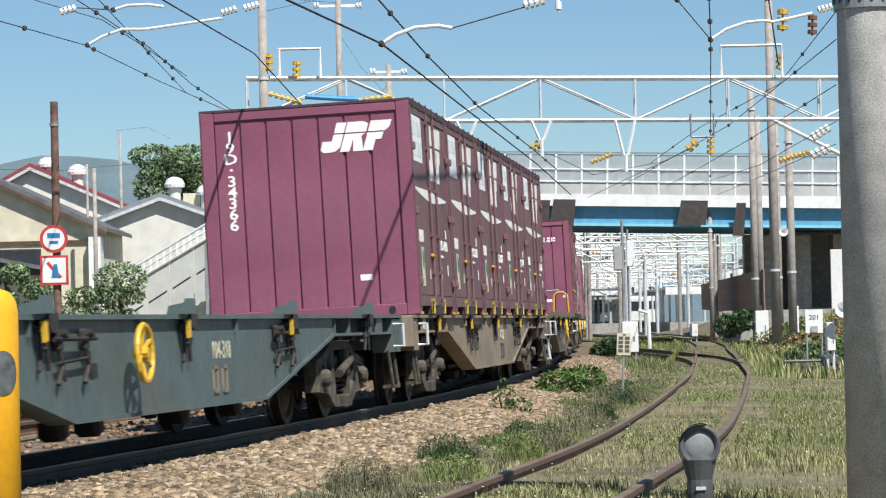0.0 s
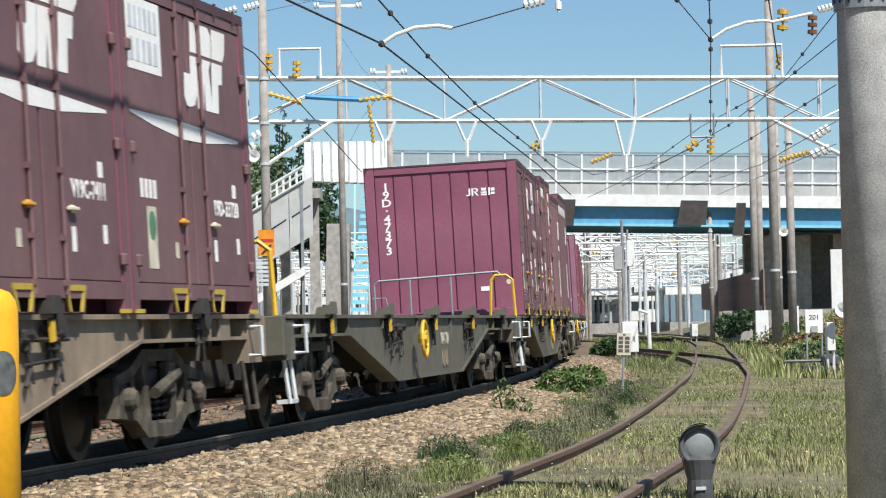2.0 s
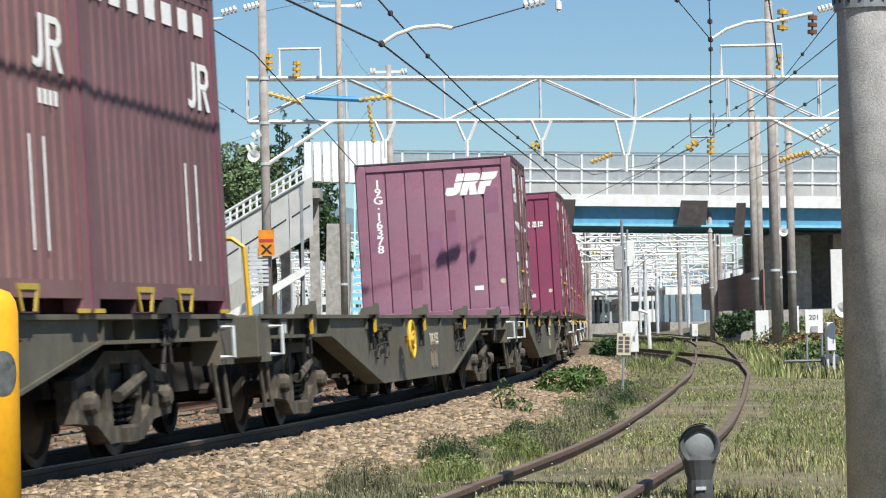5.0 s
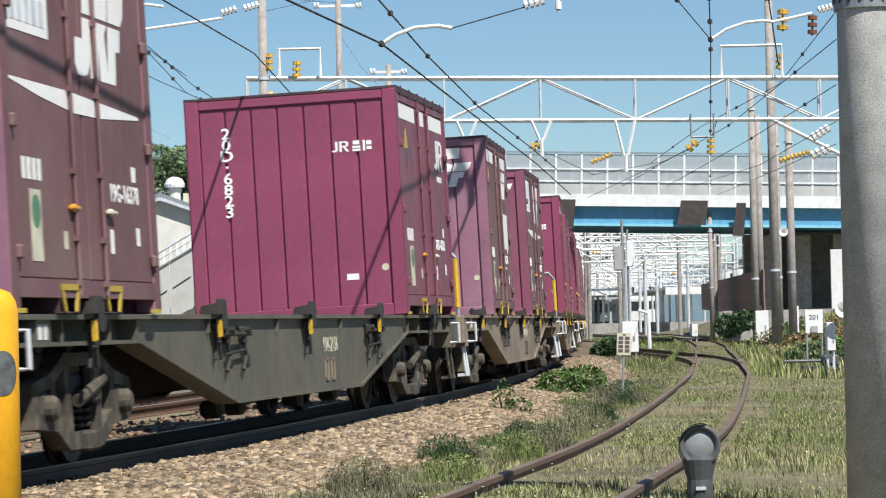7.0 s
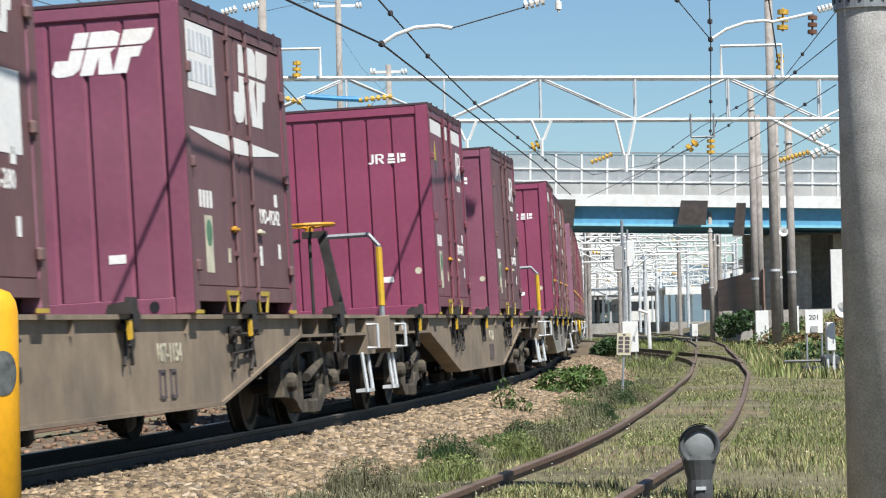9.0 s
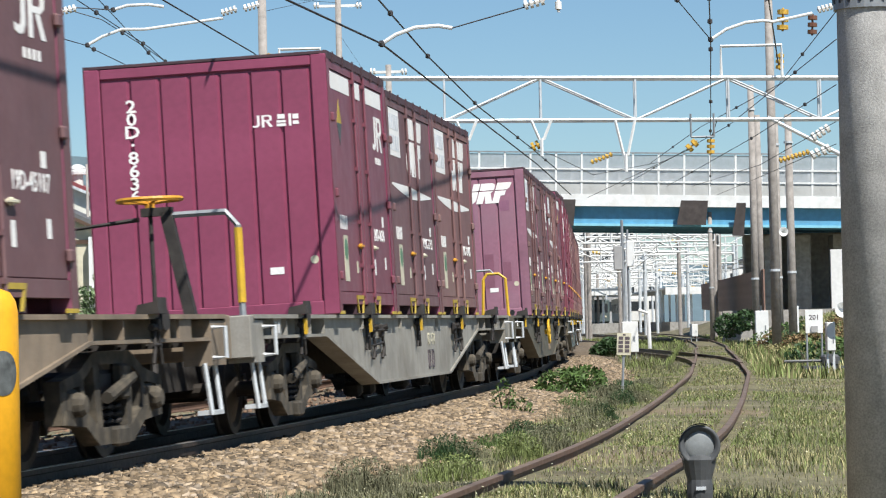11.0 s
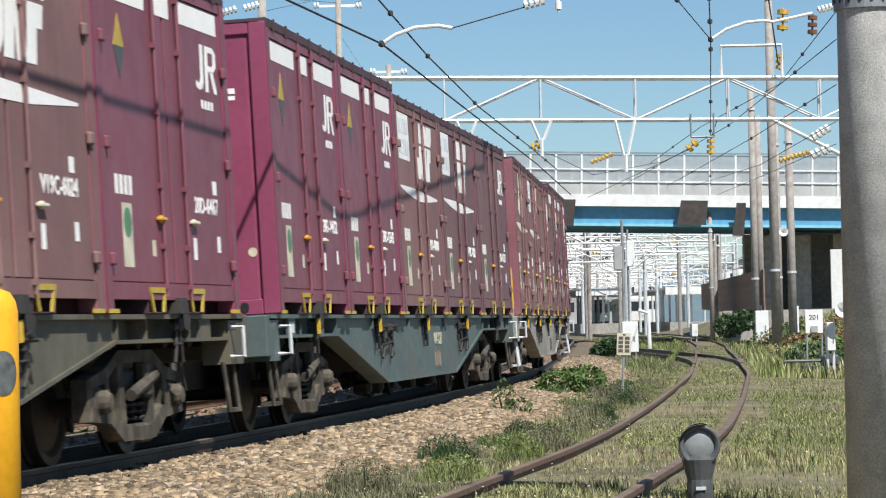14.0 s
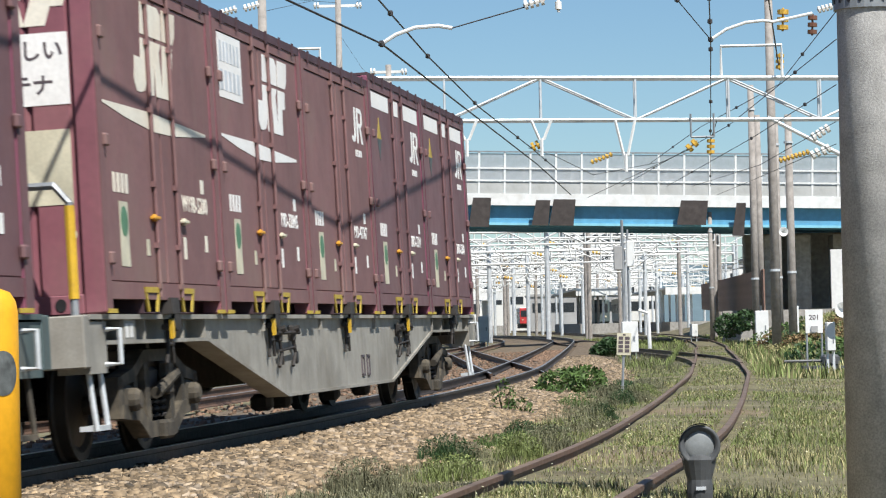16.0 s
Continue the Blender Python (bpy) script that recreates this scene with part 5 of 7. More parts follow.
wire('overhead_wire', [(3.8, 48.0, 6.49), (4.13, 50.0, 6.48), (5.16, 55.0, 6.26)], 0.01, 0.0, 1)
wire('overhead_wire', [(7.5, 66.0, 8.58), (7.76, 68.0, 8.42), (9.59, 82.0, 8.1)], 0.02, 0.0, 0)
wire('overhead_wire', [(-7.64, 50.0, 6.4), (-7.06, 58.0, 6.72), (-6.77, 70.0, 7.01), (-5.74, 78.0, 6.87)], 0.01, 0.0, 4)
wire('overhead_wire', [(-6.62, 52.0, 7.05), (-6.36, 64.0, 7.22), (-6.13, 72.0, 7.07), (-5.14, 78.0, 6.56)], 0.01, 0.0, 5)
wire('overhead_wire', [(-4.9, 50.0, 6.78), (-4.32, 68.0, 7.43), (-3.41, 80.0, 6.66), (-2.74, 100.0, 6.3)], 0.016, 0.0, 0)
wire('overhead_wire', [(-6.4, 54.0, 7.27), (-6.79, 78.0, 7.35)], 0.01, 0.0, 3)
wire('overhead_wire', [(-8.34, 60.0, 7.88), (-6.95, 60.0, 7.44), (-6.75, 66.0, 7.49), (-6.44, 74.0, 7.46)], 0.01, 0.0, 3)
wire('overhead_wire', [(-5.34, 90.0, 10.83), (-4.17, 100.0, 12.28)], 0.008, 0.0, 0)
wire('overhead_wire', [(8.24, 60.0, 7.27), (9.93, 85.0, 7.79), (8.96, 100.0, 7.59), (8.62, 120.0, 7.45)], 0.012, 0.0, 3)
wire('overhead_wire', [(8.5, 62.0, 6.88), (8.94, 90.0, 6.96), (8.67, 140.0, 7.47)], 0.012, 0.0, 3)
wire('overhead_wire', [(9.02, 66.0, 6.23), (9.63, 90.0, 6.54), (10.84, 140.0, 7.42)], 0.012, 0.0, 3)
wire('overhead_wire', [(9.54, 70.0, 5.66), (9.87, 90.0, 5.71), (11.2, 130.0, 6.93)], 0.01, 0.0, 0)
wire('overhead_wire', [(9.53, 70.0, 5.12), (11.73, 110.0, 6.18), (13.28, 140.0, 6.96)], 0.01, 0.0, 0)
wire('overhead_wire', [(7.09, 82.0, 5.81), (6.52, 130.0, 6.53)], 0.012, 0.0, 0)
wire('overhead_wire', [(7.77, 100.0, 6.45), (5.75, 110.0, 6.53), (3.49, 90.0, 6.15), (2.56, 85.0, 6.1)], 0.01, 0.0, 0)
wire('overhead_wire', [(-5.27, 150.0, 9.43), (-3.24, 120.0, 9.58), (-1.65, 110.0, 10.55)], 0.008, 0.0, 0)
wire('overhead_wire', [(-3.82, 112.0, 12.3), (-2.98, 112.0, 10.97), (-1.7, 112.0, 9.52)], 0.006, 0.0, 0)
wire('overhead_wire', [(-3.82, 110.0, 13.28), (-5.82, 80.0, 10.22)], 0.008, 0.0, 0)
wire('overhead_wire', [(-3.09, 110.0, 13.27), (-0.93, 90.0, 11.78)], 0.008, 0.0, 0)
wire('overhead_wire', [(0.21, 43.0, 5.36), (1.3, 43.0, 5.65), (1.98, 43.0, 5.95)], 0.01, 0.0, 0)
wire('overhead_wire', [(-18.21, 120.0, 7.82), (-15.65, 120.0, 7.71), (-11.44, 120.0, 8.02), (-7.69, 120.0, 8.98)], 0.008, 0.0, 0)
wire('overhead_wire', [(-13.4, 120.0, 9.3), (-12.11, 120.0, 9.43), (-11.19, 120.0, 8.94)], 0.006, 0.0, 0)
wire('overhead_wire', [(-4.5, 2.0, 5.25), (-1.15, 20.0, 5.2), (0.2, 27.0, 5.25), (1.74, 39.55, 6.28)], 0.018, 0.0, 0, 'stout dark feeder wire on the bracket truss')
wire('overhead_wire', [(7.9, 85.0, 6.2), (7.75, 81.2, 6.55)], 0.012)
wire('overhead_wire', [(-6.99, 56.0, 7.25), (-6.26, 56.0, 7.19)], 0.012)


def arm(name, pts, label="white bent steady arm of the overhead line"):
    ob = empty(name, Matrix(), label, "steady arm", "steady arms")
    part("tube", T(pts, 0.03, 8), M["whitepaint"], ob)
    part("clip", lathe([(0.02, -0.05), (0.05, -0.03), (0.05, 0.03), (0.02, 0.05)], Matrix.Translation(pts[0]), 8), M["wire"], ob)


arm("steady_arm", [(-0.84, 43.0, 5.15), (-0.63, 43.0, 5.28), (-0.34, 43.0, 5.38), (-0.0, 43.0, 5.4), (0.21, 43.0, 5.36)])
arm("steady_arm", [(5.16, 55.0, 6.26), (5.46, 55.0, 6.45), (5.83, 55.0, 6.57), (6.16, 55.0, 6.6), (6.35, 55.0, 6.57), (7.1, 55, 6.72)])
arm("steady_arm", [(-7.01, 58.0, 6.72), (-6.72, 58.0, 6.88), (-6.32, 58.0, 7.02), (-5.87, 58.0, 7.01), (-4.29, 58.0, 7.2)])
arm("steady_arm", [(-6.26, 56.0, 7.19), (-5.99, 56.0, 7.27), (-5.58, 56.0, 7.28), (-5.28, 56.0, 7.23)])


def insulator(a, b, material, label, n=4, r=0.075):
    ob = empty("insulator", Matrix(), label, "insulator", "insulators on the wires")
    part("disc_string", insulator_string(bmesh.new(), a, b, n, r), M[material], ob)


def around(p, dx, dz, material, label, n=4, r=0.075):
    insulator((p[0] - dx, p[1], p[2] - dz), (p[0] + dx, p[1], p[2] + dz), material, label, n, r)


WHITE_L, YEL_L = "white porcelain disc insulator on the wire", "yellow sleeved insulator on the wire"
for p_ in ((-7.13, 56, 7.21), (-4.17, 58, 7.34), (-3.72, 58, 7.42), (1.43, 43, 5.71), (8.01, 60, 7.34)):
    around(p_, 0.16, 0.04, "insul", WHITE_L)
around((1.79, 43, 5.66), 0.0, 0.10, "insul", WHITE_L, 1, 0.05)
for p_ in ((10.59, 80, 6.11), (10.35, 80, 5.96), (10.61, 80, 5.56), (10.31, 80, 5.46), (-4.92, 78, 6.17), (-5.08, 78, 5.84)):
    around(p_, 0.13, 0.07, "insul", WHITE_L, 2, 0.13)
for p_ in ((-2.98, 110, 13.16), (-4.59, 110, 13.19), (-2.46, 108, 10.46), (-1.3, 108, 10.43)):
    around(p_, 0.12, 0.0, "insul", WHITE_L, 2, 0.12)
for p_ in ((7.13, 60, 7.12), (9.63, 82, 8.2), (7.9, 85, 6.02), (-4.57, 78, 8.15), (-3.82, 78, 7.93)):
    around(p_, 0.01, 0.24, "insul_y", YEL_L, 3, 0.12)
around((7.74, 60, 7.0), 0.01, 0.22, "brown_ins", "brown ribbed insulator on the wire", 3, 0.10)
around((7.27, 84, 6.0), 0.15, 0.14, "insul_y", YEL_L, 2, 0.13)
around((2.61, 80, 5.85), 0.12, 0.05, "insul_y", YEL_L, 2, 0.13)
insulator((9.3, 80, 5.28), (10.15, 80, 5.52), "insul_y", YEL_L, 8, 0.075)
insulator((5.66, 110, 7.0), (6.5, 110, 7.3), "insul_y", YEL_L, 6, 0.09)
insulator((-2.2, 78, 7.06), (-1.25, 78, 7.14), "insul_y", YEL_L, 6, 0.075)
insulator((-4.6, 78, 7.3), (-3.7, 78, 7.02), "insul_y", YEL_L, 6, 0.075)
insulator((-1.9, 78, 6.95), (-1.8, 78, 5.9), "insul_y", YEL_L, 8, 0.06)
ob = empty("insulating_sleeve", Matrix(), "bright blue insulating sleeve on a wire", "cable sleeve")
part("sleeve", T([(-3.61, 78, 7.19), (-2.8, 78, 7.12), (-2.02, 78, 7.07)], 0.07, 8), M["blue_sleeve"], ob)


# cross arms on the far poles
for x_, y_, z_, w_ in ((-3.78, 110, 13.16, 0.8), (-1.88, 108, 10.43, 0.58)):
    ob = empty("cross_arm", Matrix(), "white steel cross arm on a pole", "cross arm", "cross arms")
    part("bar", B(x_ - w_, x_ + w_, y_ - 0.05, y_ + 0.05, z_ - 0.05, z_ + 0.05), M["whitepaint"], ob)
mast(-1.88, 108, 10.7, 0.13, 0.11)


# ---- near signs, signal and posts ----
def guard_post():
    ob = empty("guard_post", Matrix.Translation((-2.05, 13.0, -0.3)), "yellow steel guard post with a scuffed grey oval patch", "guard post")
    part("post", lathe([(0.145, 0), (0.145, 1.36), (0.135, 1.41), (0.11, 1.45), (0.06, 1.47), (0.0, 1.475)], None, 24), M["yellow_post"], ob, smooth=True)
    bm = bmesh.new()
    rim = []
    for i in range(28):
        a = i * 2 * math.pi / 28
        w_ = radians(-52 + 33 * math.cos(a))
        rim.append(bm.verts.new((0.148 * math.cos(w_), 0.148 * math.sin(w_), 1.09 + 0.10 * math.sin(a))))
    mid = bm.verts.new((0.153 * math.cos(radians(-52)), 0.153 * math.sin(radians(-52)), 1.09))
    inner = [bm.verts.new((0.151 * math.cos(radians(-52 + 19 * math.cos(i * 2 * math.pi / 28))), 0.151 * math.sin(radians(-52 + 19 * math.cos(i * 2 * math.pi / 28))), 1.09 + 0.058 * math.sin(i * 2 * math.pi / 28))) for i in range(28)]
    for i in range(28):
        j = (i + 1) % 28
        bm.faces.new((rim[i], rim[j], inner[j], inner[i]))
        bm.faces.new((inner[i], inner[j], mid))
    part("reflector", bm, M["scuff"], ob, "scuffed grey oval reflector patch")


guard_post()


def dwarf_signal():
    ob = empty("dwarf_signal", Matrix.Translation((1.51, 17.5, -0.3)), "dark cast-iron dwarf lamp signal with frosted round lens", "railway signal")
    part("post", T([(0, 0, 0), (0, 0, 0.36)], 0.055, 12), M["cast"], ob)
    part("neck", lathe([(0.075, 0.16), (0.08, 0.22), (0.075, 0.30), (0.105, 0.42), (0.06, 0.45)], None, 16), M["cast"], ob)
    rot = Matrix.Translation((0, 0, 0.505)) @ Matrix.Rotation(radians(90), 4, 'X')
    part("lamp_case", lathe([(0.07, -0.10), (0.118, -0.06), (0.124, 0.05), (0.124, 0.075), (0.105, 0.075), (0.095, 0.05), (0.0, 0.045)], rot, 24), M["cast"], ob, smooth=True)
    part("lens", lathe([(0.001, 0.062), (0.06, 0.058), (0.086, 0.05), (0.09, 0.046)], rot, 24), M["lens"], ob, "frosted grey lens", smooth=True)
    bm = bmesh.new()
    n = 14
    ring = []
    for i in range(n + 1):
        a = radians(70 + 150 * i / n)
        d = 0.045 * math.sin(math.pi * i / n) + 0.02
        ring.append((Vector((0.126 * math.cos(a), -0.06, 0.505 + 0.126 * math.sin(a))), Vector((0.132 * math.cos(a), -0.06 - d, 0.505 + 0.132 * math.sin(a)))))
    for off in (0, 0.006):
        vs = [[bm.verts.new(v * 1.0 + Vector((0, 0, 0)) if not off else (v.x * 1.03, v.y, 0.505 + (v.z - 0.505) * 1.03)) for v in pr] for pr in ring]
        for p_, q_ in zip(vs, vs[1:]):
            bm.faces.new((p_[0], q_[0], q_[1], p_[1]))
    part("hood", bm, M["cast"], ob)
    part("clamp_bolt", B(-0.03, 0.03, -0.09, -0.07, 0.24, 0.26), M["galv"], ob)


dwarf_signal()


def notice(x, y, z, w_, h_, post, label, face, lean=0.0):
    ob = empty("notice_board", Matrix.Translation((x, y, z)) @ pose(0, 0, 0, 0, lean, 0), label, "sign")
    part("board", B(-w_ / 2, w_ / 2, -0.012, 0.012, 0, h_), M[face], ob)
    for px_ in post:
        part("post", T([(px_, 0.025, -z - 0.4), (px_, 0.025, h_ * 0.9)], 0.022, 6), M["galv_dark"], ob)
    return ob


n1 = notice(2.755, 45, 0.44, 0.22, 0.34, (0.0,), "small white notice board with dark characters on a post", "cream", 3)
for i in range(2):
    for j in range(4):
        part("character", B(-0.035, 0.035, -0.016, -0.012, 0, 0.05), M["ink"], n1).location = (-0.05 + i * 0.1, 0, 0.04 + j * 0.065)
part("character", B(-0.02, 0.02, -0.016, -0.012, 0.30, 0.325), M["ink"], n1)
n2 = notice(7.87, 62, 0.62, 0.37, 0.50, (-0.16, 0.16), "white sign with a number on two grey posts", "whitepaint")
ob = part("lettering", text_mesh("201", 0.15, M["ink"]), None, n2)
ob.matrix_local = Matrix.Translation((0, -0.014, 0.33)) @ Matrix.Rotation(radians(90), 4, 'X')
part("dark_plate", B(-0.07, 0.07, -0.05, -0.012, 0.02, 0.15), M["far_grey"], n2)


def point_machine():
    ob = empty("point_machine", Matrix.Translation((7.95, 62, -0.14)), "black point machine with a rod beside the siding", "point machine")
    part("case", B(0.05, 0.42, -0.25, 0.25, 0.05, 0.30, 0.05), M["cast"], ob)
    part("lid", T([(0.23, -0.27, 0.22), (0.23, -0.33, 0.22)], 0.1, 12), M["cast"], ob)
    part("rod", T([(-0.75, -0.1, 0.17), (0.1, -0.1, 0.17)], 0.035, 6), M["cast"], ob)
    part("base", B(-0.35, 0.5, -0.3, 0.3, 0.0, 0.06), M["cast"], ob)


point_machine()


def relay_case(x, y, z, w_, h_, label="white steel relay cabinet on legs"):
    ob = empty("relay_cabinet", Matrix.Translation((x, y, z)), label, "cabinet", "white trackside cabinets")
    part("case", B(-w_ / 2, w_ / 2, -0.15, 0.15, 0.25, h_, 0.02), M["whitepaint"], ob)
    for d in (-w_ * 0.35, w_ * 0.35):
        part("leg", B(d - 0.025, d + 0.025, -0.03, 0.03, -0.2, 0.25), M["galv"], ob)
    part("door_lock", B(w_ * 0.2, w_ * 0.3, -0.165, -0.15, h_ * 0.5, h_ * 0.62), M["galv_dark"], ob)


relay_case(5.72, 90, -0.25, 0.5, 1.2)
relay_case(7.98, 60.3, 0.0, 0.18, 0.85, "small white steel box on a grey post")
for x_, y_, w_, h_ in ((13.0, 152, 0.4, 0.9), (2.2, 165, 0.6, 1.7), (12.2, 112, 0.5, 1.5), (13.2, 110, 0.35, 1.3)):
    relay_case(x_, y_, ground_z(x_, y_), w_, h_)


def signal_post(x, y, top, label="grey signal post with two small boxes"):
    ob = empty("signal_post", Matrix.Translation((x, y, -0.3)), label, "signal post")
    part("pole", T([(0, 0, 0), (0, 0, top)], 0.045, 8), M["galv_dark"], ob)
    part("pole", T([(0.16, 0, 0), (0.16, 0, top - 0.3)], 0.035, 8), M["galv_dark"], ob)
    part("relay_box", B(-0.28, -0.02, -0.12, 0.05, 2.85, 3.6, 0.02), M["far_grey"], ob)
    part("relay_box", B(0.12, 0.36, -0.12, 0.05, 2.95, 3.75, 0.02), M["whitepaint"], ob)
    part("bracket", T([(0.45, 0, 1.6), (0.75, 0, 1.5), (0.78, 0, 0.4)], 0.06, 8), M["whitepaint"], ob, "white bent pipe")


signal_post(5.55, 90, 4.4)


def loudspeaker(x, y, z):
    ob = empty("loudspeaker", Matrix.Translation((x, y, z)), "white horn loudspeaker on a pole", "loudspeaker", "horn loudspeakers")
    rot = Matrix.Rotation(radians(90), 4, 'X')
    part("horn", lathe([(0.03, -0.15), (0.05, 0.0), (0.17, 0.14), (0.16, 0.14), (0.04, 0.0)], rot, 16), M["whitepaint"], ob, smooth=True)
    part("driver", lathe([(0.07, -0.26), (0.07, -0.12)], rot, 12), M["cast"], ob)
    part("strut", T([(0, 0.1, 0), (0.1, 0.3, -0.1)], 0.02, 6), M["galv_dark"], ob)


loudspeaker(12.25, 104.6, 4.05)
loudspeaker(-5.0, 77.7, 5.6)
loudspeaker(8.2, 60, 1.1)


# ---- plants ----
def blades(n, rng, place, hmin, hmax, wid, lean=0.35):
    """Tapered grass blades, two faces each as one bent strip of quads."""
    V = np.empty((n, 6, 3))
    for i in range(n):
        p, k = place()
        h = rng.uniform(hmin, hmax) * k
        a = rng.uniform(0, 6.283)
        d = np.array((math.cos(a), math.sin(a), 0))
        s = np.array((-d[1], d[0], 0)) * wid * rng.uniform(0.6, 1.3)
        ln = rng.uniform(0.05, lean)
        m = p + d * h * ln * 0.35 + np.array((0, 0, h * 0.55))
        t = p + d * h * ln + np.array((0, 0, h * (1 - 0.25 * ln)))
        V[i] = (p - s, p + s, m - s * 0.7, m + s * 0.7, t - s * 0.12, t + s * 0.12)
    F = (np.array([(0, 1, 3, 2), (2, 3, 5, 4)])[None] + (np.arange(n) * 6)[:, None, None]).reshape(-1, 4)
    return V.reshape(-1, 3), F


def line_lat(x, y):
    """Distance to the right of the main line, roughly."""
    s = y - 32.75
    i = int(max(-60, min(260, s)))
    p = LINE[i]
    return (x - p[0]) * math.cos(heading(i)) - (y - p[1]) * math.sin(heading(i))


def waves(x, y, seed):
    """Cheap smooth noise for arrays, about -1 to 1."""
    rg = np.random.default_rng(seed)
    out = np.zeros_like(x)
    for k in range(7):
        a, f, ph = rg.uniform(0, 6.28), rg.uniform(0.35, 2.6), rg.uniform(0, 6.28)
        out += np.sin((x * math.cos(a) + y * math.sin(a)) * f + ph) / (1 + f)
    return out / 1.6


SID_Y = np.array([q[1] for q in SIDING], float)
SID_X = np.array([q[0] for q in SIDING], float)
LINE_I = np.arange(-60, 261)
LINE_X = np.array([LINE[int(i)][0] for i in LINE_I])
LINE_Y = np.array([LINE[int(i)][1] for i in LINE_I])


def grass_field():
    rng = np.random.default_rng(11)

    def scatter(kind, n):
        y = 15.5 + 105 * rng.random(n * 6) ** 2.1
        x = rng.uniform(-0.10 * y - 0.6, 0.165 * y + 0.8)
        lat = (x - np.interp(y, LINE_Y, LINE_X)) * 0.992
        o = x - np.interp(y, SID_Y, SID_X)
        q = waves(x, y, 5)
        keep = lat > 2.1 + 0.4 * waves(x * 2, y * 2, 2)
        inside = np.abs(o) < 0.95
        u = rng.random(len(x))
        keep &= ~((y > 33.5) & (y < 40) & inside & (u < 0.88))
        bare = waves(x * 0.6, y * 0.6, 33) < -0.42
        keep &= ~(bare & (u < 0.7))
        keep &= ~((y > 72) & (np.abs(x - np.interp(y, [q[1] for q in CROSS], [q[0] for q in CROSS])) < 1.0) & (u < 0.85))
        if kind == "green":
            keep &= ~((q < -0.05) & (rng.random(len(x)) < 0.65))
        elif kind == "dry":
            keep &= ~((q > 0.15) & (rng.random(len(x)) < 0.5))
        else:
            keep &= ((o < -0.9) & (q < 0.35)) | (rng.random(len(x)) < 0.12)
        x, y, o, lat = (a[keep][:n] for a in (x, y, o, lat))
        k = np.where(np.abs(o) < 0.95, 0.8, 1.0)
        k = np.where((o < -0.9), 0.8 + 1.5 * np.clip(waves(x * 1.3, y * 0.9, 14), 0, 1), k)
        k *= 0.75 + 0.6 * np.clip(waves(x * 1.6, y * 1.6, 21), 0, 1)
        k = np.where(np.abs(np.abs(o) - 0.57) < 0.13, k * 0.4, k)
        z = -0.285 + 0.105 * np.exp(-(o / 1.4) ** 2) + 1.25 * np.clip((o - 1.6) / 4.5, 0, 1) ** 2 * np.clip((y - 58) / 40, 0, 1) ** 2
        return np.stack((x, y, z), 1), k

    def field(kind, n, h0, h1, wid, material, label):
        p, k = scatter(kind, n)
        m = len(p)
        h = rng.uniform(h0, h1, m) * k
        a = rng.uniform(0, 6.283, m)
        d = np.stack((np.cos(a), np.sin(a), np.zeros(m)), 1)
        sd = np.stack((-d[:, 1], d[:, 0], np.zeros(m)), 1) * (wid * rng.uniform(0.6, 1.3, m) * (1 + p[:, 1] / 60))[:, None]
        ln = rng.uniform(0.1, 0.75, m)
        up = np.zeros((m, 3))
        up[:, 2] = h
        mid = p + d * (h * ln * 0.35)[:, None] + up * 0.55
        tip = p + d * (h * ln)[:, None] + up * (1 - 0.35 * ln)[:, None]
        V = np.stack((p - sd, p + sd, mid - sd * 0.7, mid + sd * 0.7, tip - sd * 0.12, tip + sd * 0.12), 1)
        F = (np.array([(0, 1, 3, 2), (2, 3, 5, 4)])[None] + (np.arange(m) * 6)[:, None, None]).reshape(-1, 4)
        bulk("grass", V.reshape(-1, 3), F, [M[material]], label, "grass")
        return p

    field("green", 150000, 0.025, 0.085, 0.0034, "grass", "short green grass and clover between the tracks")
    p = field("dry", 80000, 0.03, 0.10, 0.0028, "grass_dry", "dry straw-coloured grass between the tracks")
    field("brown", 60000, 0.04, 0.17, 0.0028, "grass_brown", "grey-green weeds along the ballast")
    it = iter(p[rng.permutation(len(p))[:700]] + np.array((0, 0, 0.07)))
    V, F = stone_arrays(700, rng, lambda: next(it), lambda: rng.uniform(0.010, 0.018))
    bulk("wild_flowers", V, F, [M["flower"]], "tiny pale yellow flowers in the grass", "flowers")


grass_field()


def leaves(centres, n, size, rng, flat_=0.0):
    """Small pointed leaves in ellipsoid clumps: (centre, radii) pairs; denser towards the skin."""
    V = np.empty((n, 4, 3))
    C = [(np.array(c), np.array(r)) for c, r in centres]
    wts = np.array([r[0] * r[1] + r[0] * r[2] for _, r in C])
    pick = rng.choice(len(C), n, p=wts / wts.sum())
    for i in range(n):
        c, r = C[pick[i]]
        d = rng.normal(size=3)
        d /= np.linalg.norm(d)
        p = c + d * r * rng.uniform(0.45, 1.0) ** 0.5
        a = rng.normal(size=3) + np.array((0, 0, flat_))
        u = np.cross(a, rng.normal(size=3))
        u /= np.linalg.norm(u)
        w = np.cross(u, a)
        w /= np.linalg.norm(w)
        s = size * rng.uniform(0.6, 1.3)
        V[i] = (p - u * s, p + w * s * 0.45, p + u * s, p - w * s * 0.45)
    F = np.arange(n * 4).reshape(n, 4)
    return V.reshape(-1, 3), F


def leaf_part(name, V, F, material, parent):
    me = bpy.data.meshes.new(name)
    me.from_pydata([tuple(v) for v in V], [], [tuple(int(i) for i in f) for f in F])
    me.materials.append(material)
    ob = new(name, me)
    ob.parent = parent
    return ob


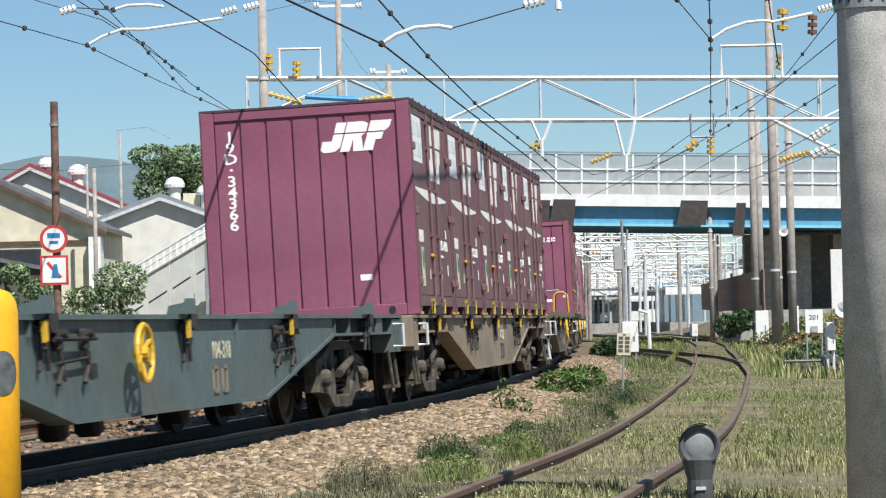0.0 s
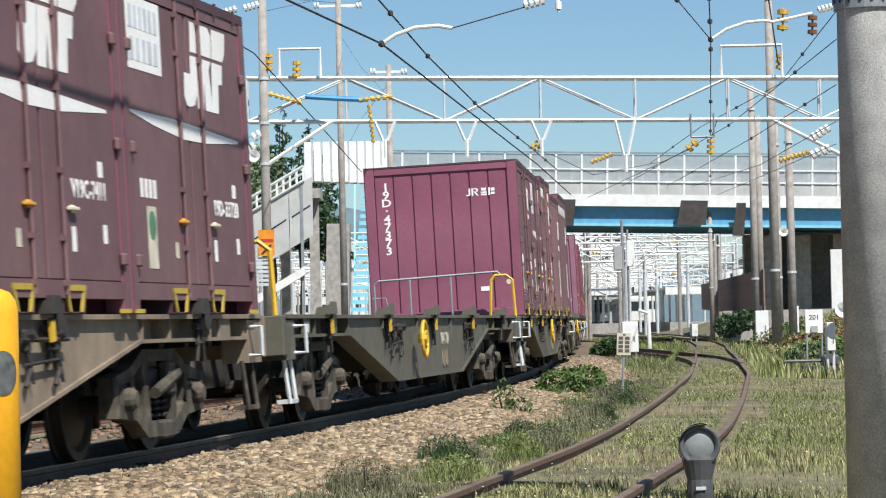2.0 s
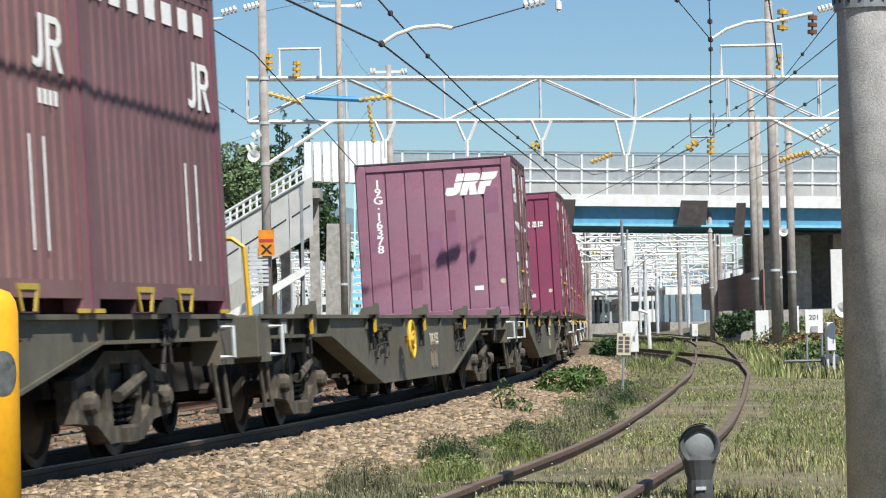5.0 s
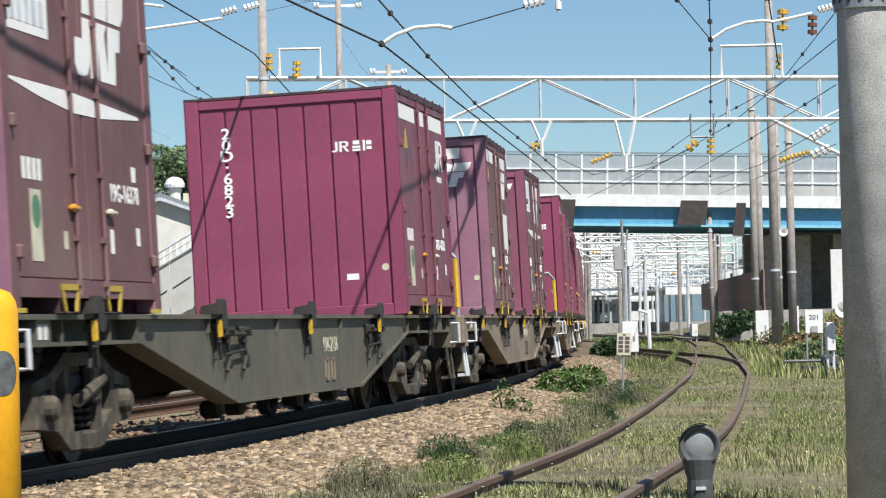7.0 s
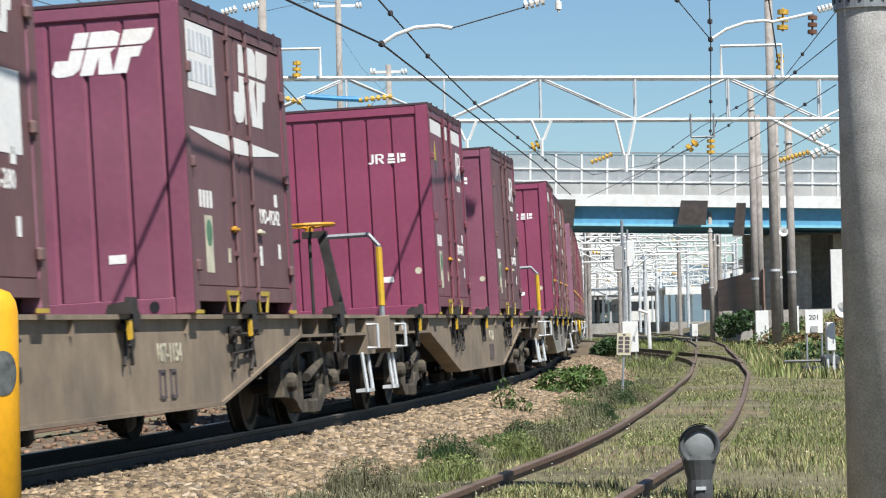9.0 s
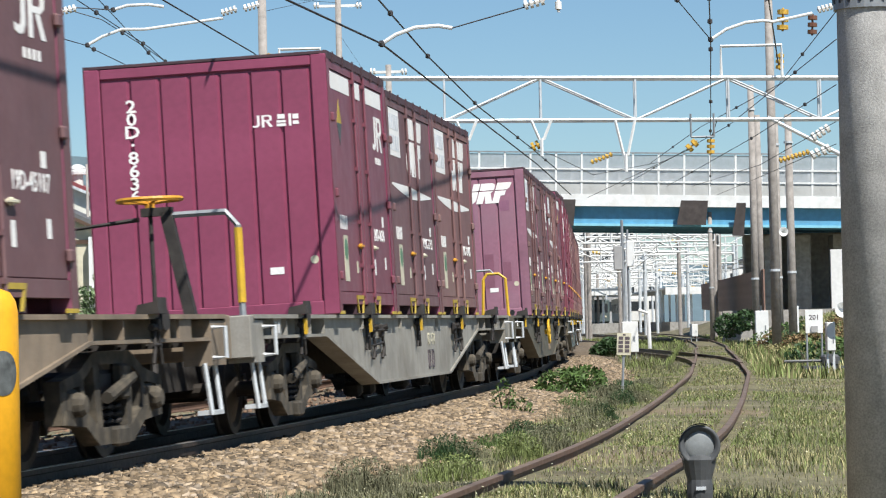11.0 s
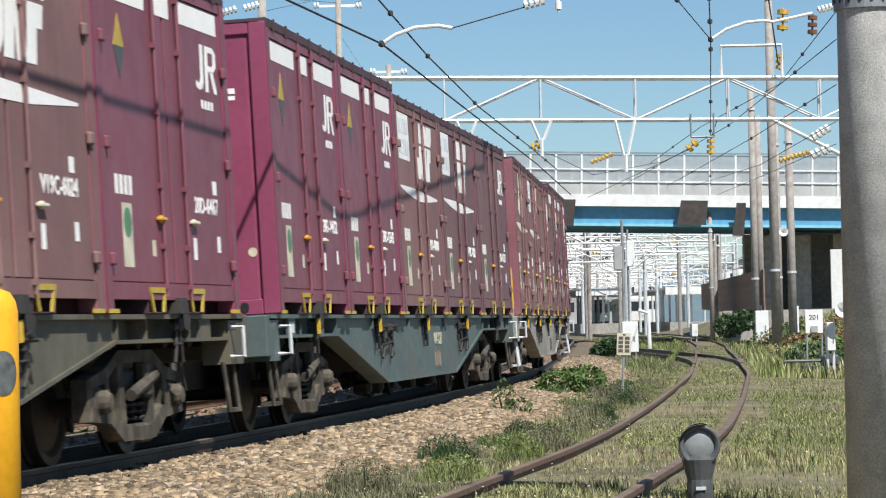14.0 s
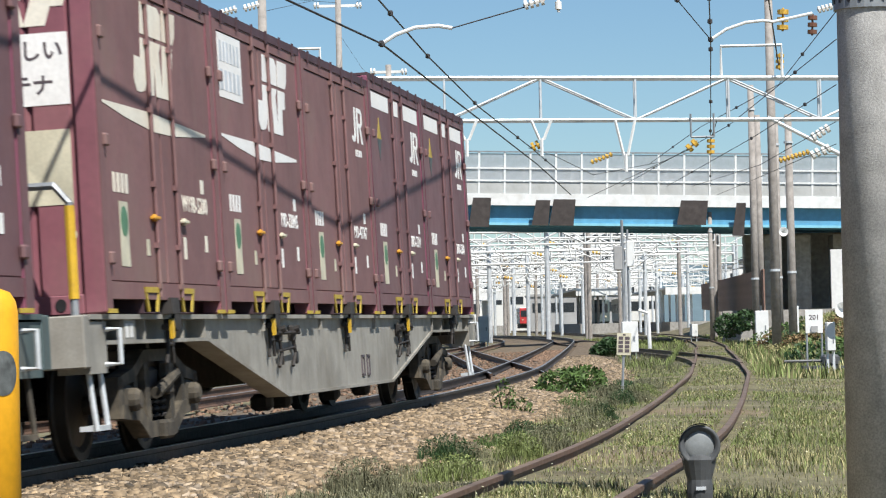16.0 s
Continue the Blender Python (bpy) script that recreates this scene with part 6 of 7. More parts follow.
def shrub(name, centres, n, size, material, label, seed, base):
    rng = np.random.default_rng(seed)
    ob = empty(name, Matrix(), label, "shrub")
    bm = bmesh.new()
    for i in range(9):
        a = rng.uniform(0, 6.28)
        c, r = centres[i % len(centres)]
        tube(bm, [base, (c[0] + math.cos(a) * r[0] * 0.5, c[1] + math.sin(a) * r[1] * 0.5, c[2] + r[2] * rng.uniform(-0.2, 0.6))], 0.012 + size * 0.06, 5, 0.004)
    part("stems", bm, M["bark"], ob)
    V, F = leaves(centres, n, size, rng, 0.6)
    leaf_part("foliage", V, F, M[material], ob)
    return ob


shrub("leafy_shrub", [((1.85, 46, -0.05), (0.45, 0.6, 0.30)), ((2.25, 47, 0.03), (0.36, 0.6, 0.24)), ((1.5, 45, -0.14), (0.3, 0.5, 0.14))], 2600, 0.045, "leaf", "low bright green leafy shrub at the ballast edge", 4, (1.9, 46, -0.32))
shrub("tall_weed", [((0.72, 36.5, -0.02), (0.16, 0.2, 0.30)), ((0.9, 36.6, -0.12), (0.2, 0.2, 0.18))], 420, 0.03, "leaf", "tall green weed on the ballast edge", 5, (0.75, 36.5, -0.35))
def weed_tuft(x, y, r, h, n, material, label, seed):
    """A soft clump of fine upright stems with small leaves."""
    rng = np.random.default_rng(seed)
    ob = empty("weed_tuft", Matrix(), label, "weeds", "weed tufts beside the ballast")

    def place():
        a, d = rng.uniform(0, 6.28), r * rng.random() ** 0.6
        return np.array((x + d * math.cos(a), y + 1.4 * d * math.sin(a), ground_z(x, y) - 0.03)), 1.15 - 0.6 * d / r
    V, F = blades(n, rng, place, h * 0.4, h, 0.0035, 0.7)
    leaf_part("stem_clump", V, F, M[material], ob)
    V, F = leaves([((x, y, ground_z(x, y) + h * 0.38), (r * 0.85, r * 1.2, h * 0.42))], n, 0.013, rng, 0.5)
    leaf_part("foliage", V, F, M[material], ob)


rng_f = random.Random(41)
for i in range(30):
    y_ = 20.5 + 32 * rng_f.random() ** 1.2
    i_ = int(y_ - 32.75)
    x_ = LINE[i_][0] + 2.55 + rng_f.uniform(-0.15, 0.9)
    if x_ > siding_x(y_) - 0.95:
        x_ = siding_x(y_) - 1.0 - rng_f.uniform(0, 0.3)
    r_ = rng_f.uniform(0.16, 0.38)
    m_ = rng_f.choice(["grass_brown", "grass_brown", "grass", "leaf_dark", "leaf"])
    weed_tuft(x_, y_, r_, rng_f.uniform(0.16, 0.34), 700, m_, "soft grey-green weed clump beside the ballast" if m_ == "grass_brown" else "green weed clump beside the ballast", 300 + i)
# weeds on the bank
rngb = random.Random(8)
for i in range(34):
    y_ = rngb.uniform(66, 135)
    x_ = siding_x(y_) + rngb.uniform(1.6, 6.5)
    g_ = ground_z(x_, y_)
    r_ = rngb.uniform(0.35, 0.8)
    shrub("bank_weed", [((x_, y_, g_ + r_ * 0.35), (r_, r_, r_ * 0.55)), ((x_ + 0.5, y_ + 0.3, g_ + r_ * 0.2), (r_ * 0.7, r_ * 0.7, r_ * 0.35))], 420, 0.075,
          rngb.choice(["leaf", "grass", "grass", "leaf_br", "leaf_dark", "grass_dry"]), "ragged weeds and brambles on the bank", 60 + i, (x_, y_, g_ - 0.1))
shrub("dark_bush", [((5.35, 95, 0.12), (0.36, 0.5, 0.34)), ((5.0, 95, 0.0), (0.3, 0.4, 0.25))], 1200, 0.08, "leaf_dark", "dark green bush beside the crossover", 91, (5.3, 95, -0.3))
# bush added to stand for the dark shade below the fence
shrub("dark_bush", [((11.3, 116, 0.7), (0.6, 0.8, 0.5)), ((11.9, 115, 0.9), (0.5, 0.8, 0.45))], 1300, 0.09, "leaf_dark", "dark green bush standing in for shade under the fence", 92, (11.3, 116, 0.2))


def bank_grass():
    rng = np.random.default_rng(17)

    def place():
        y = rng.uniform(56, 150)
        x = siding_x(y) + rng.uniform(0.8, 8)
        return np.array((x, y, ground_z(x, y) - 0.02)), rng.uniform(0.7, 1.4)
    V, F = blades(16000, rng, place, 0.10, 0.30, 0.02, 0.6)
    bulk("grass", V, F, [M["grass"]], "long green grass on the bank", "grass")
    V, F = blades(9000, rng, place, 0.10, 0.32, 0.02, 0.6)
    bulk("grass", V, F, [M["grass_dry"]], "dry long grass on the bank", "grass")

    def place2():
        y = rng.uniform(70, 200)
        x = rng.uniform(2 + (y - 70) * 0.02, siding_x(y) - 0.9)
        if abs(x - np.interp(y, [70, 77, 86, 104, 126, 146, 166], [6.55, 7.0, 7.25, 7.05, 6.55, 6.4, 6.7])) < 1.1:
            x = rng.uniform(1.0, 2.6) + siding_x(y)
        if line_lat(x, y) < 2.4:
            x = siding_x(y) - 1.2
        return np.array((x, y, ground_z(x, y) - 0.02)), rng.uniform(0.6, 1.2)
    V, F = blades(12000, rng, place2, 0.10, 0.28, 0.02, 0.6)
    bulk("grass", V, F, [M["grass"]], "green weeds between the yard tracks", "grass")


bank_grass()


def tree(x, y, height, clumps, n, size, material, label, seed, trunk=0.3):
    rng = np.random.default_rng(seed)
    ob = empty("tree", Matrix(), label, "tree", "trees behind the houses")
    bm = T([(x, y, -0.5), (x + 0.2, y, height * 0.35), (x, y, height * 0.7)], trunk, 10, trunk * 0.35)
    for c, r in clumps[:10]:
        tube(bm, [(x + 0.1, y, height * 0.3), tuple((np.array((x, y, height * 0.55)) + np.array(c)) / 2), c], trunk * 0.35, 6, 0.03)
    part("trunk", bm, M["bark"], ob)
    V, F = leaves(clumps, n, size, rng, 0.4)
    leaf_part("crown", V, F, M[material], ob)


rng_t = np.random.default_rng(2)
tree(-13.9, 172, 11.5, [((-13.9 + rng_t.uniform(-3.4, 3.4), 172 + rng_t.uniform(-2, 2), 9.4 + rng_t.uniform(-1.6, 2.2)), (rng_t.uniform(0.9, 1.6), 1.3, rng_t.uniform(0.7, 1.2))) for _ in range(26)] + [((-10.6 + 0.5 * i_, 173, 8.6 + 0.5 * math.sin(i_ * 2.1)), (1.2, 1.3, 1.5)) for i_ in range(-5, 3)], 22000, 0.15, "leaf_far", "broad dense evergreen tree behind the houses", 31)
for k_, (x_, z_) in enumerate(((-9.9, 14.6), (-8.0, 14.0), (-10.6, 12.5), (-7.2, 12.0), (-9.0, 12.8))):
    tree(x_, 178 + k_, z_, [((x_ + rng_t.uniform(-0.3, 0.3), 178 + k_, z_ - 0.5 - j * 0.75), (0.18 + j * 0.17, 0.3 + j * 0.15, 0.42)) for j in range(9)], 2200, 0.15, "leaf_dark", "dark conifer behind the footbridge", 41 + k_, 0.18)


# ---- houses and footbridge beyond the line ----
def gable_house(name, x0, x1, y0, y1, eave, ridge, wall, roof, label, base=-0.4, over=0.35, apex=None):
    """House whose gable faces the railway."""
    h = empty(name, Matrix(), label, "house", "houses beyond the line")
    ax = (x0 + x1) / 2 if apex is None else apex
    part("wall", P([(x0, base), (x1, base), (x1, eave), (ax, ridge), (x0, eave)], "y", y0, y1), M[wall], h)
    for sx_, a in ((x0 - over, -1), (x1 + over, 1)):
        xe = x0 if a < 0 else x1
        sl = (eave - ridge) / (xe - ax)
        ze = ridge + (sx_ - ax) * sl
        part("roof", P([(ax, ridge + 0.05), (sx_, ze + 0.05), (sx_, ze + 0.20), (ax, ridge + 0.24)], "y", y0 - over, y1 + over), M[roof], h)
        part("barge_board", P([(ax, ridge - 0.08), (sx_, ze - 0.08), (sx_, ze + 0.05), (ax, ridge + 0.06)], "y", y0 - over - 0.02, y0 - over + 0.05), M["brown_wood"] if wall == "stucco" else M["galv"], h)
    return h


def window(h, x0, x1, z0, z1, y):
    w_ = part("window", B(x0, x1, y - 0.03, y + 0.05, z0, z1), M["brown_wood"], h)
    n = 2
    for i in range(n):
        a = x0 + (x1 - x0) * i / n
        part("pane", B(a + 0.04, a + (x1 - x0) / n - 0.04, y - 0.045, y - 0.031, z0 + 0.05, z1 - 0.05), M["glass"], w_)


h1 = gable_house("house", -20.5, -13.0, 110, 118, 4.9, 6.75, "stucco", "tile_grey", "cream stucco house with brown timber under a grey roof", apex=-17.0)
part("timber_band", B(-20.5, -13.0, 109.93, 110, 4.35, 4.5), M["brown_wood"], h1)
window(h1, -18.6, -15.2, 3.2, 4.2, 109.95)
part("eave_roof", P([(-20.5, 4.5), (-14.4, 3.25), (-14.4, 3.4), (-20.5, 4.65)], "y", 108.8, 110), M["tile_grey"], h1)
h2 = gable_house("house", -21.0, -14.0, 126, 136, 6.45, 8.15, "stucco_w", "tile_red", "white house under a dull red metal roof", apex=-17.8)
h3 = gable_house("house", -14.4, -8.9, 120, 130, 5.45, 6.45, "stucco_w", "galv_dark", "pale cream workshop with a low grey gable roof", apex=-11.6)
part("side_shed", B(-13.35, -12.9, 109.5, 110.5, 1.0, 4.6), M["whitepaint"], h3)


def roof_vent(x, y, z, r=0.38):
    ob = empty("roof_ventilator", Matrix.Translation((x, y, z)), "white round turbine roof ventilator", "roof ventilator", "roof ventilators")
    part("neck", lathe([(r * 0.6, -0.5), (r * 0.6, 0.2)], None, 12), M["stucco_w"], ob)
    part("cap", lathe([(r, 0.15), (r * 1.05, 0.28), (r * 0.8, 0.5), (r * 0.3, 0.6)], None, 14), M["whitepaint"], ob)


for x_, y_, z_ in ((-17.2, 127, 8.1), (-15.9, 127, 7.75), (-11.3, 123, 6.9), (-9.95, 123, 6.55)):
    roof_vent(x_, y_, z_, 0.42)
ob = empty("roof_box", Matrix.Translation((-10.6, 123.5, 6.3)), "brownish roof housing between ventilators", "roof housing")
part("box", B(-0.35, 0.35, -0.4, 0.4, -0.4, 0.5), M["stucco"], ob)
for x_, y_, z1_, r_ in ((-13.35, 121, 9.3, 0.075), (-12.9, 108, 7.1, 0.09), (-13.9, 114, 7.6, 0.06)):
    mast(x_, y_, z1_, r_, r_ * 0.8, name="slim_pole", label="slim grey pole among the houses", material="pole")


def rust_pole():
    ob = empty("sign_pole", Matrix.Translation((-7.97, 60, -0.3)), "rusty steel pole with two red-bordered signs", "sign pole")
    part("pole", T([(0, 0, 0), (0, 0, 6.06)], 0.085, 12, 0.08), M["rustpole"], ob)
    part("collar", T([(0, 0, 5.55), (0, 0, 5.62)], 0.10, 12), M["galv_dark"], ob)
    rot = Matrix.Translation((-0.04, -0.12, 3.22)) @ Matrix.Rotation(radians(90), 4, 'X')
    disc = part("round_sign", lathe([(0.29, 0), (0.29, 0.02)], rot, 28), M["red"], ob, "round white sign with red ring")
    part("sign_face", lathe([(0.225, 0.021), (0.225, 0.026)], rot, 28), M["whitepaint"], disc)
    part("blue_mark", B(-0.17, 0.09, -0.152, -0.146, 3.24, 3.34), M["sign_blue"], disc)
    part("blue_mark", B(-0.13, 0.05, -0.152, -0.146, 3.12, 3.18), M["sign_blue"], disc)
    sq = part("square_sign", B(-0.33, 0.25, -0.14, -0.12, 2.27, 2.88), M["red"], ob, "square white sign with red border")
    part("sign_face", B(-0.28, 0.20, -0.146, -0.14, 2.32, 2.83), M["whitepaint"], sq)
    part("blue_bar", P([(-0.20, 2.72), (-0.15, 2.76), (0.12, 2.44), (0.07, 2.40)], "y", -0.152, -0.146), M["red"], sq)
    part("blue_bar", P([(-0.05, 2.70), (0.02, 2.70), (0.06, 2.42), (-0.10, 2.42)], "y", -0.1535, -0.1475), M["sign_blue"], sq)


rust_pole()

# orange board and louvred panel on the left mast
ob = empty("signal_board", Matrix(), "orange board with a red stripe and black cross", "sign")
part("board", B(-4.93, -4.50, 77.70, 77.73, 2.92, 3.62), M["sign_orange"], ob)
part("stripe", B(-4.90, -4.53, 77.69, 77.70, 3.30, 3.38), M["red"], ob)
for a, b in ((-1, 1), (1, -1)):
    part("cross_bar", P([(-4.715 + a * 0.12 - 0.03, 2.98), (-4.715 + a * 0.12 + 0.03, 2.98), (-4.715 + b * 0.12 + 0.03, 3.22), (-4.715 + b * 0.12 - 0.03, 3.22)], "y", 77.686 + 0.003 * a, 77.692 + 0.003 * a), M["black"], ob)
ob = empty("louvre_panel", Matrix(), "grey louvred panel on the mast", "panel")
for i in range(9):
    part("slat", B(-5.22, -4.68, 77.75, 77.80, 2.12 + i * 0.115, 2.20 + i * 0.115), M["galv"], ob)
for x_ in (-5.2, -4.72):
    part("upright", B(x_ - 0.015, x_ + 0.015, 77.80, 77.83, 2.1, 3.2), M["galv_dark"], ob)


def footbridge_stair():
    st = empty("footbridge_stairs", Matrix(), "pale grey panelled footbridge stairs with white railings", "stairs")
    x0, z0, x1, z1 = -16.5, 1.35, -5.6, 7.55
    sl = (z1 - z0) / (x1 - x0)

    def zt(x):
        return z0 + (x - x0) * sl
    y = 118.0
    for i in range(11):
        a = x0 + 0.5 + i * 0.98
        b = a + 0.95
        lo = 0.95 if i < 3 else 3.0
        part("panel", P([(a, max(-0.4, zt(a) - lo)), (b, max(-0.4, zt(b) - lo)), (b, zt(b) - 0.62), (a, zt(a) - 0.62)], "y", y, y + 0.08), M["panel_grey"], st)
        if i > 2:
            part("dark_slot", P([(a + 0.1, zt(a) - 1.75), (b - 0.1, zt(b) - 1.83), (b - 0.1, zt(b) - 1.76), (a + 0.1, zt(a) - 1.68)], "y", y - 0.012, y), M["black"], st)
    for d, r in ((0.0, 0.07), (-0.28, 0.05), (-0.58, 0.06)):
        part("hand_rail", T([(x0, y - 0.06, z0 + d), (x1, y - 0.06, z1 + d)], r, 6), M["galv"], st)
    n = 40
    for i in range(n + 1):
        x = x0 + (x1 - x0) * i / n
        part("baluster", B(x - 0.045, x + 0.045, y - 0.10, y - 0.02, zt(x) - 0.6, zt(x) + 0.02), M["whitepaint"], st)
    part("stringer", P([(-9.3, 1.0), (-5.6, 3.15), (-5.6, 3.5), (-9.3, 1.35)], "y", y - 0.2, y + 0.1), M["whitepaint"], st, "white lower stringer")
    for x in (-9.6, -7.2, -5.7):
        part("support_post", B(x - 0.06, x + 0.06, y - 0.03, y + 0.1, -0.4, zt(x) - 0.6), M["galv_dark"], st)
    # flight on to the road bridge
    for i in range(10):
        a = -5.6 + i * 0.32
        part("landing_panel", B(a, a + 0.29, y + 1 + i * 1.6, y + 1.1 + i * 1.6 + 1.5, 7.0 + i * 0.06, 8.6 + i * 0.1), M["whitepaint"], st)
    part("landing", B(-6.8, -5.0, y + 1, y + 4, 6.3, 6.7), M["concrete"], st)
    for x in (-6.5, -5.3):
        part("column", B(x - 0.2, x + 0.2, y + 2, y + 2.4, -0.4, 6.3), M["concrete"], st)
    return st


footbridge_stair()


def blue_steps():
    ob = empty("steel_steps", Matrix(), "pale blue steel steps up to the road bridge", "stairs")
    for i in range(22):
        z = 0.3 + i * 0.355
        x = -4.65 + i * 0.035
        part("tread", B(x, x + 0.78, 139 + i * 0.25, 139.3 + i * 0.25, z, z + 0.20), M["girder_lt"], ob)
    for d in (-0.06, 0.80):
        part("side_stringer", P([(139, 0.1), (144.7, 7.9), (144.7, 8.15), (139, 0.4)], "x", -4.3 + d, -4.22 + d), M["girder_lt"], ob)


blue_steps()


def topiary(x, y, clumps, label, seed):
    rng = np.random.default_rng(seed)
    ob = empty("garden_pine", Matrix(), label, "tree", "clipped garden trees")
    part("trunk", T([(x, y, -0.4), (x + 0.2, y, 1.5), (x - 0.1, y, 2.8)], 0.12, 8, 0.06), M["bark"], ob)
    V, F = leaves(clumps, 3600, 0.085, rng, 0.3)
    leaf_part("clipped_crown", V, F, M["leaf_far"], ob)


topiary(-11.0, 98, [((-10.9, 98, 2.75), (0.95, 0.8, 0.62)), ((-11.0, 98, 2.2), (1.0, 0.7, 0.35)), ((-12.1, 98, 2.2), (0.75, 0.6, 0.35)), ((-12.5, 98, 1.6), (0.9, 0.6, 0.45)), ((-11.2, 98, 1.4), (1.1, 0.6, 0.5))], "clipped dome-shaped garden shrub", 71)
topiary(-13.8, 92, [((-13.6 + dx, 92, z), (0.55, 0.5, 0.33)) for dx, z in ((0, 2.9), (-0.9, 2.7), (0.7, 2.4), (-0.4, 2.1), (0.5, 1.7), (-1.0, 1.5), (0, 1.2))], "cloud-pruned garden pine with pale tips", 72)


# ---- yard and station in the distance ----
def yard_gantry(x0, x1, y, zl, seed):
    rng = random.Random(seed)
    g = empty("yard_gantry", Matrix(), "distant white steel gantry over the yard tracks", "catenary gantry", "gantries over the yard")
    part("truss_beam", lattice_beam(bmesh.new(), x0, x1, y, y, zl, zl + 0.8, int((x1 - x0) / 1.6), 0.055), M["whitepaint"], g)
    n = max(2, int((x1 - x0) / 9))
    for i in range(n + 1):
        x = x0 + (x1 - x0) * i / n
        part("leg", T([(x, y + 0.25, -0.4), (x, y + 0.25, zl + 1.5)], 0.15, 8), M["galv" if rng.random() < 0.7 else "pole"], g)
    for i in range(int((x1 - x0) / 2.2)):
        x = x0 + 1 + i * 2.2 + rng.uniform(-0.4, 0.4)
        part("hanger", T([(x - 0.2, y, zl), (x, y, zl - rng.uniform(0.4, 1.0)), (x + rng.uniform(0.3, 0.9), y, zl - 0.7)], 0.05, 5), M["whitepaint"], g)
        if rng.random() < 0.3:
            part("insulator", insulator_string(bmesh.new(), (x, y, zl - 0.2), (x + 0.7, y, zl - 0.35), 3, 0.12), M["insul_y" if rng.random() < 0.5 else "insul"], g)


for i, (y_, x0_, x1_, z_) in enumerate(((182, -4, 17, 5.9), (200, -8, 19, 6.0), (222, -12, 18, 6.2), (240, -14, 24, 5.6), (262, -16, 22, 6.4), (285, -18, 27, 5.8), (310, -22, 26, 6.6), (335, -24, 32, 6.0), (365, -28, 30, 6.9), (395, -30, 38, 6.2), (430, -32, 36, 7.4), (470, -34, 42, 6.6), (191, -6, 12, 4.9), (211, -9, 20, 7.0), (231, -12, 16, 4.9), (251, -14, 26, 7.3), (273, -16, 20, 5.0), (297, -20, 30, 7.9), (322, -22, 24, 5.3), (350, -26, 34, 8.2), (380, -28, 34, 5.5), (412, -30, 40, 8.8))):
    yard_gantry(x0_, x1_, y_, z_, 100 + i)

rng_w = random.Random(12)
for i in range(26):
    x_ = rng_w.uniform(-6, 24)
    z_ = rng_w.choice((5.1, 5.15, 5.9, 6.2))
    wire("yard_wire", [(x_, 185, z_), (x_ + rng_w.uniform(-2, 4), 300, z_ + 0.2), (x_ + rng_w.uniform(-3, 7), 470, z_)], 0.014, 0.3, 0, "distant overhead wire in the yard", "yard wires")


def block(name, x0, x1, y, depth, z1, wall, rows, cols, label):
    b = empty(name, Matrix(), label, "building", "far buildings")
    part("wall", B(x0, x1, y, y + depth, -0.5, z1), M[wall], b)
    part("roof_edge", B(x0 - 0.2, x1 + 0.2, y - 0.2, y + depth, z1, z1 + 0.35), M["far_grey"], b)
    for r in range(rows):
        for c in range(cols):
            w_ = (x1 - x0) / cols
            zz = z1 - (r + 1) * 3.0
            if zz > 0:
                part("window", B(x0 + c * w_ + w_ * 0.15, x0 + (c + 1) * w_ - w_ * 0.15, y - 0.06, y, zz + 0.6, zz + 2.0), M["glass"], b)


block("station_building", 21, 33, 500, 20, 17.0, "far_white", 4, 6, "large white station building beyond the yard")
block("apartment_block", 33, 38, 520, 15, 14.5, "far_white", 4, 3, "white flat-roofed block beyond the yard")
block("apartment_block", 5, 19, 540, 15, 13.0, "far_white", 3, 7, "pale long block beyond the yard")
block("apartment_block", 45, 51, 480, 12, 9.5, "far_white", 2, 3, "white low block beyond the fence")
block("shop_building", 40, 48, 420, 12, 6.0, "far_grey", 1, 4, "grey low shop building beyond the fence")
block("warehouse", 13, 27, 440, 20, 5.0, "far_grey", 1, 6, "grey platform roof building")
block("shop_building", 52, 60, 500, 12, 11.0, "stucco_w", 3, 3, "cream block beyond the fence")
block("apartment_block", -30, -4, 560, 15, 12.5, "far_white", 3, 9, "long white block beyond the yard")


def platform(x0, x1, y0, y1):
    p = empty("station_platform", Matrix(), "station platform with a white canopy on posts", "platform", "station platforms")
    part("platform_slab", B(x0, x1, y0, y1, -0.3, 0.8), M["concrete"], p)
    part("canopy", P([(x0 - 0.4, 4.3), (x1 + 0.4, 4.3), (x1 + 0.4, 4.5), ((x0 + x1) / 2, 4.2), (x0 - 0.4, 4.5)], "y", y0, y1), M["far_white"], p)
    part("canopy_fascia", B(x0 - 0.4, x1 + 0.4, y0 - 0.1, y0, 3.7, 4.5), M["whitepaint"], p)
    for i in range(6):
        part("post", B((x0 + x1) / 2 - 0.12, (x0 + x1) / 2 + 0.12, y0 + 2 + i * 10, y0 + 2.3 + i * 10, 0.8, 4.3), M["galv"], p)


platform(14, 19, 300, 370)
platform(3, 7, 330, 400)
platform(24, 29, 310, 380)


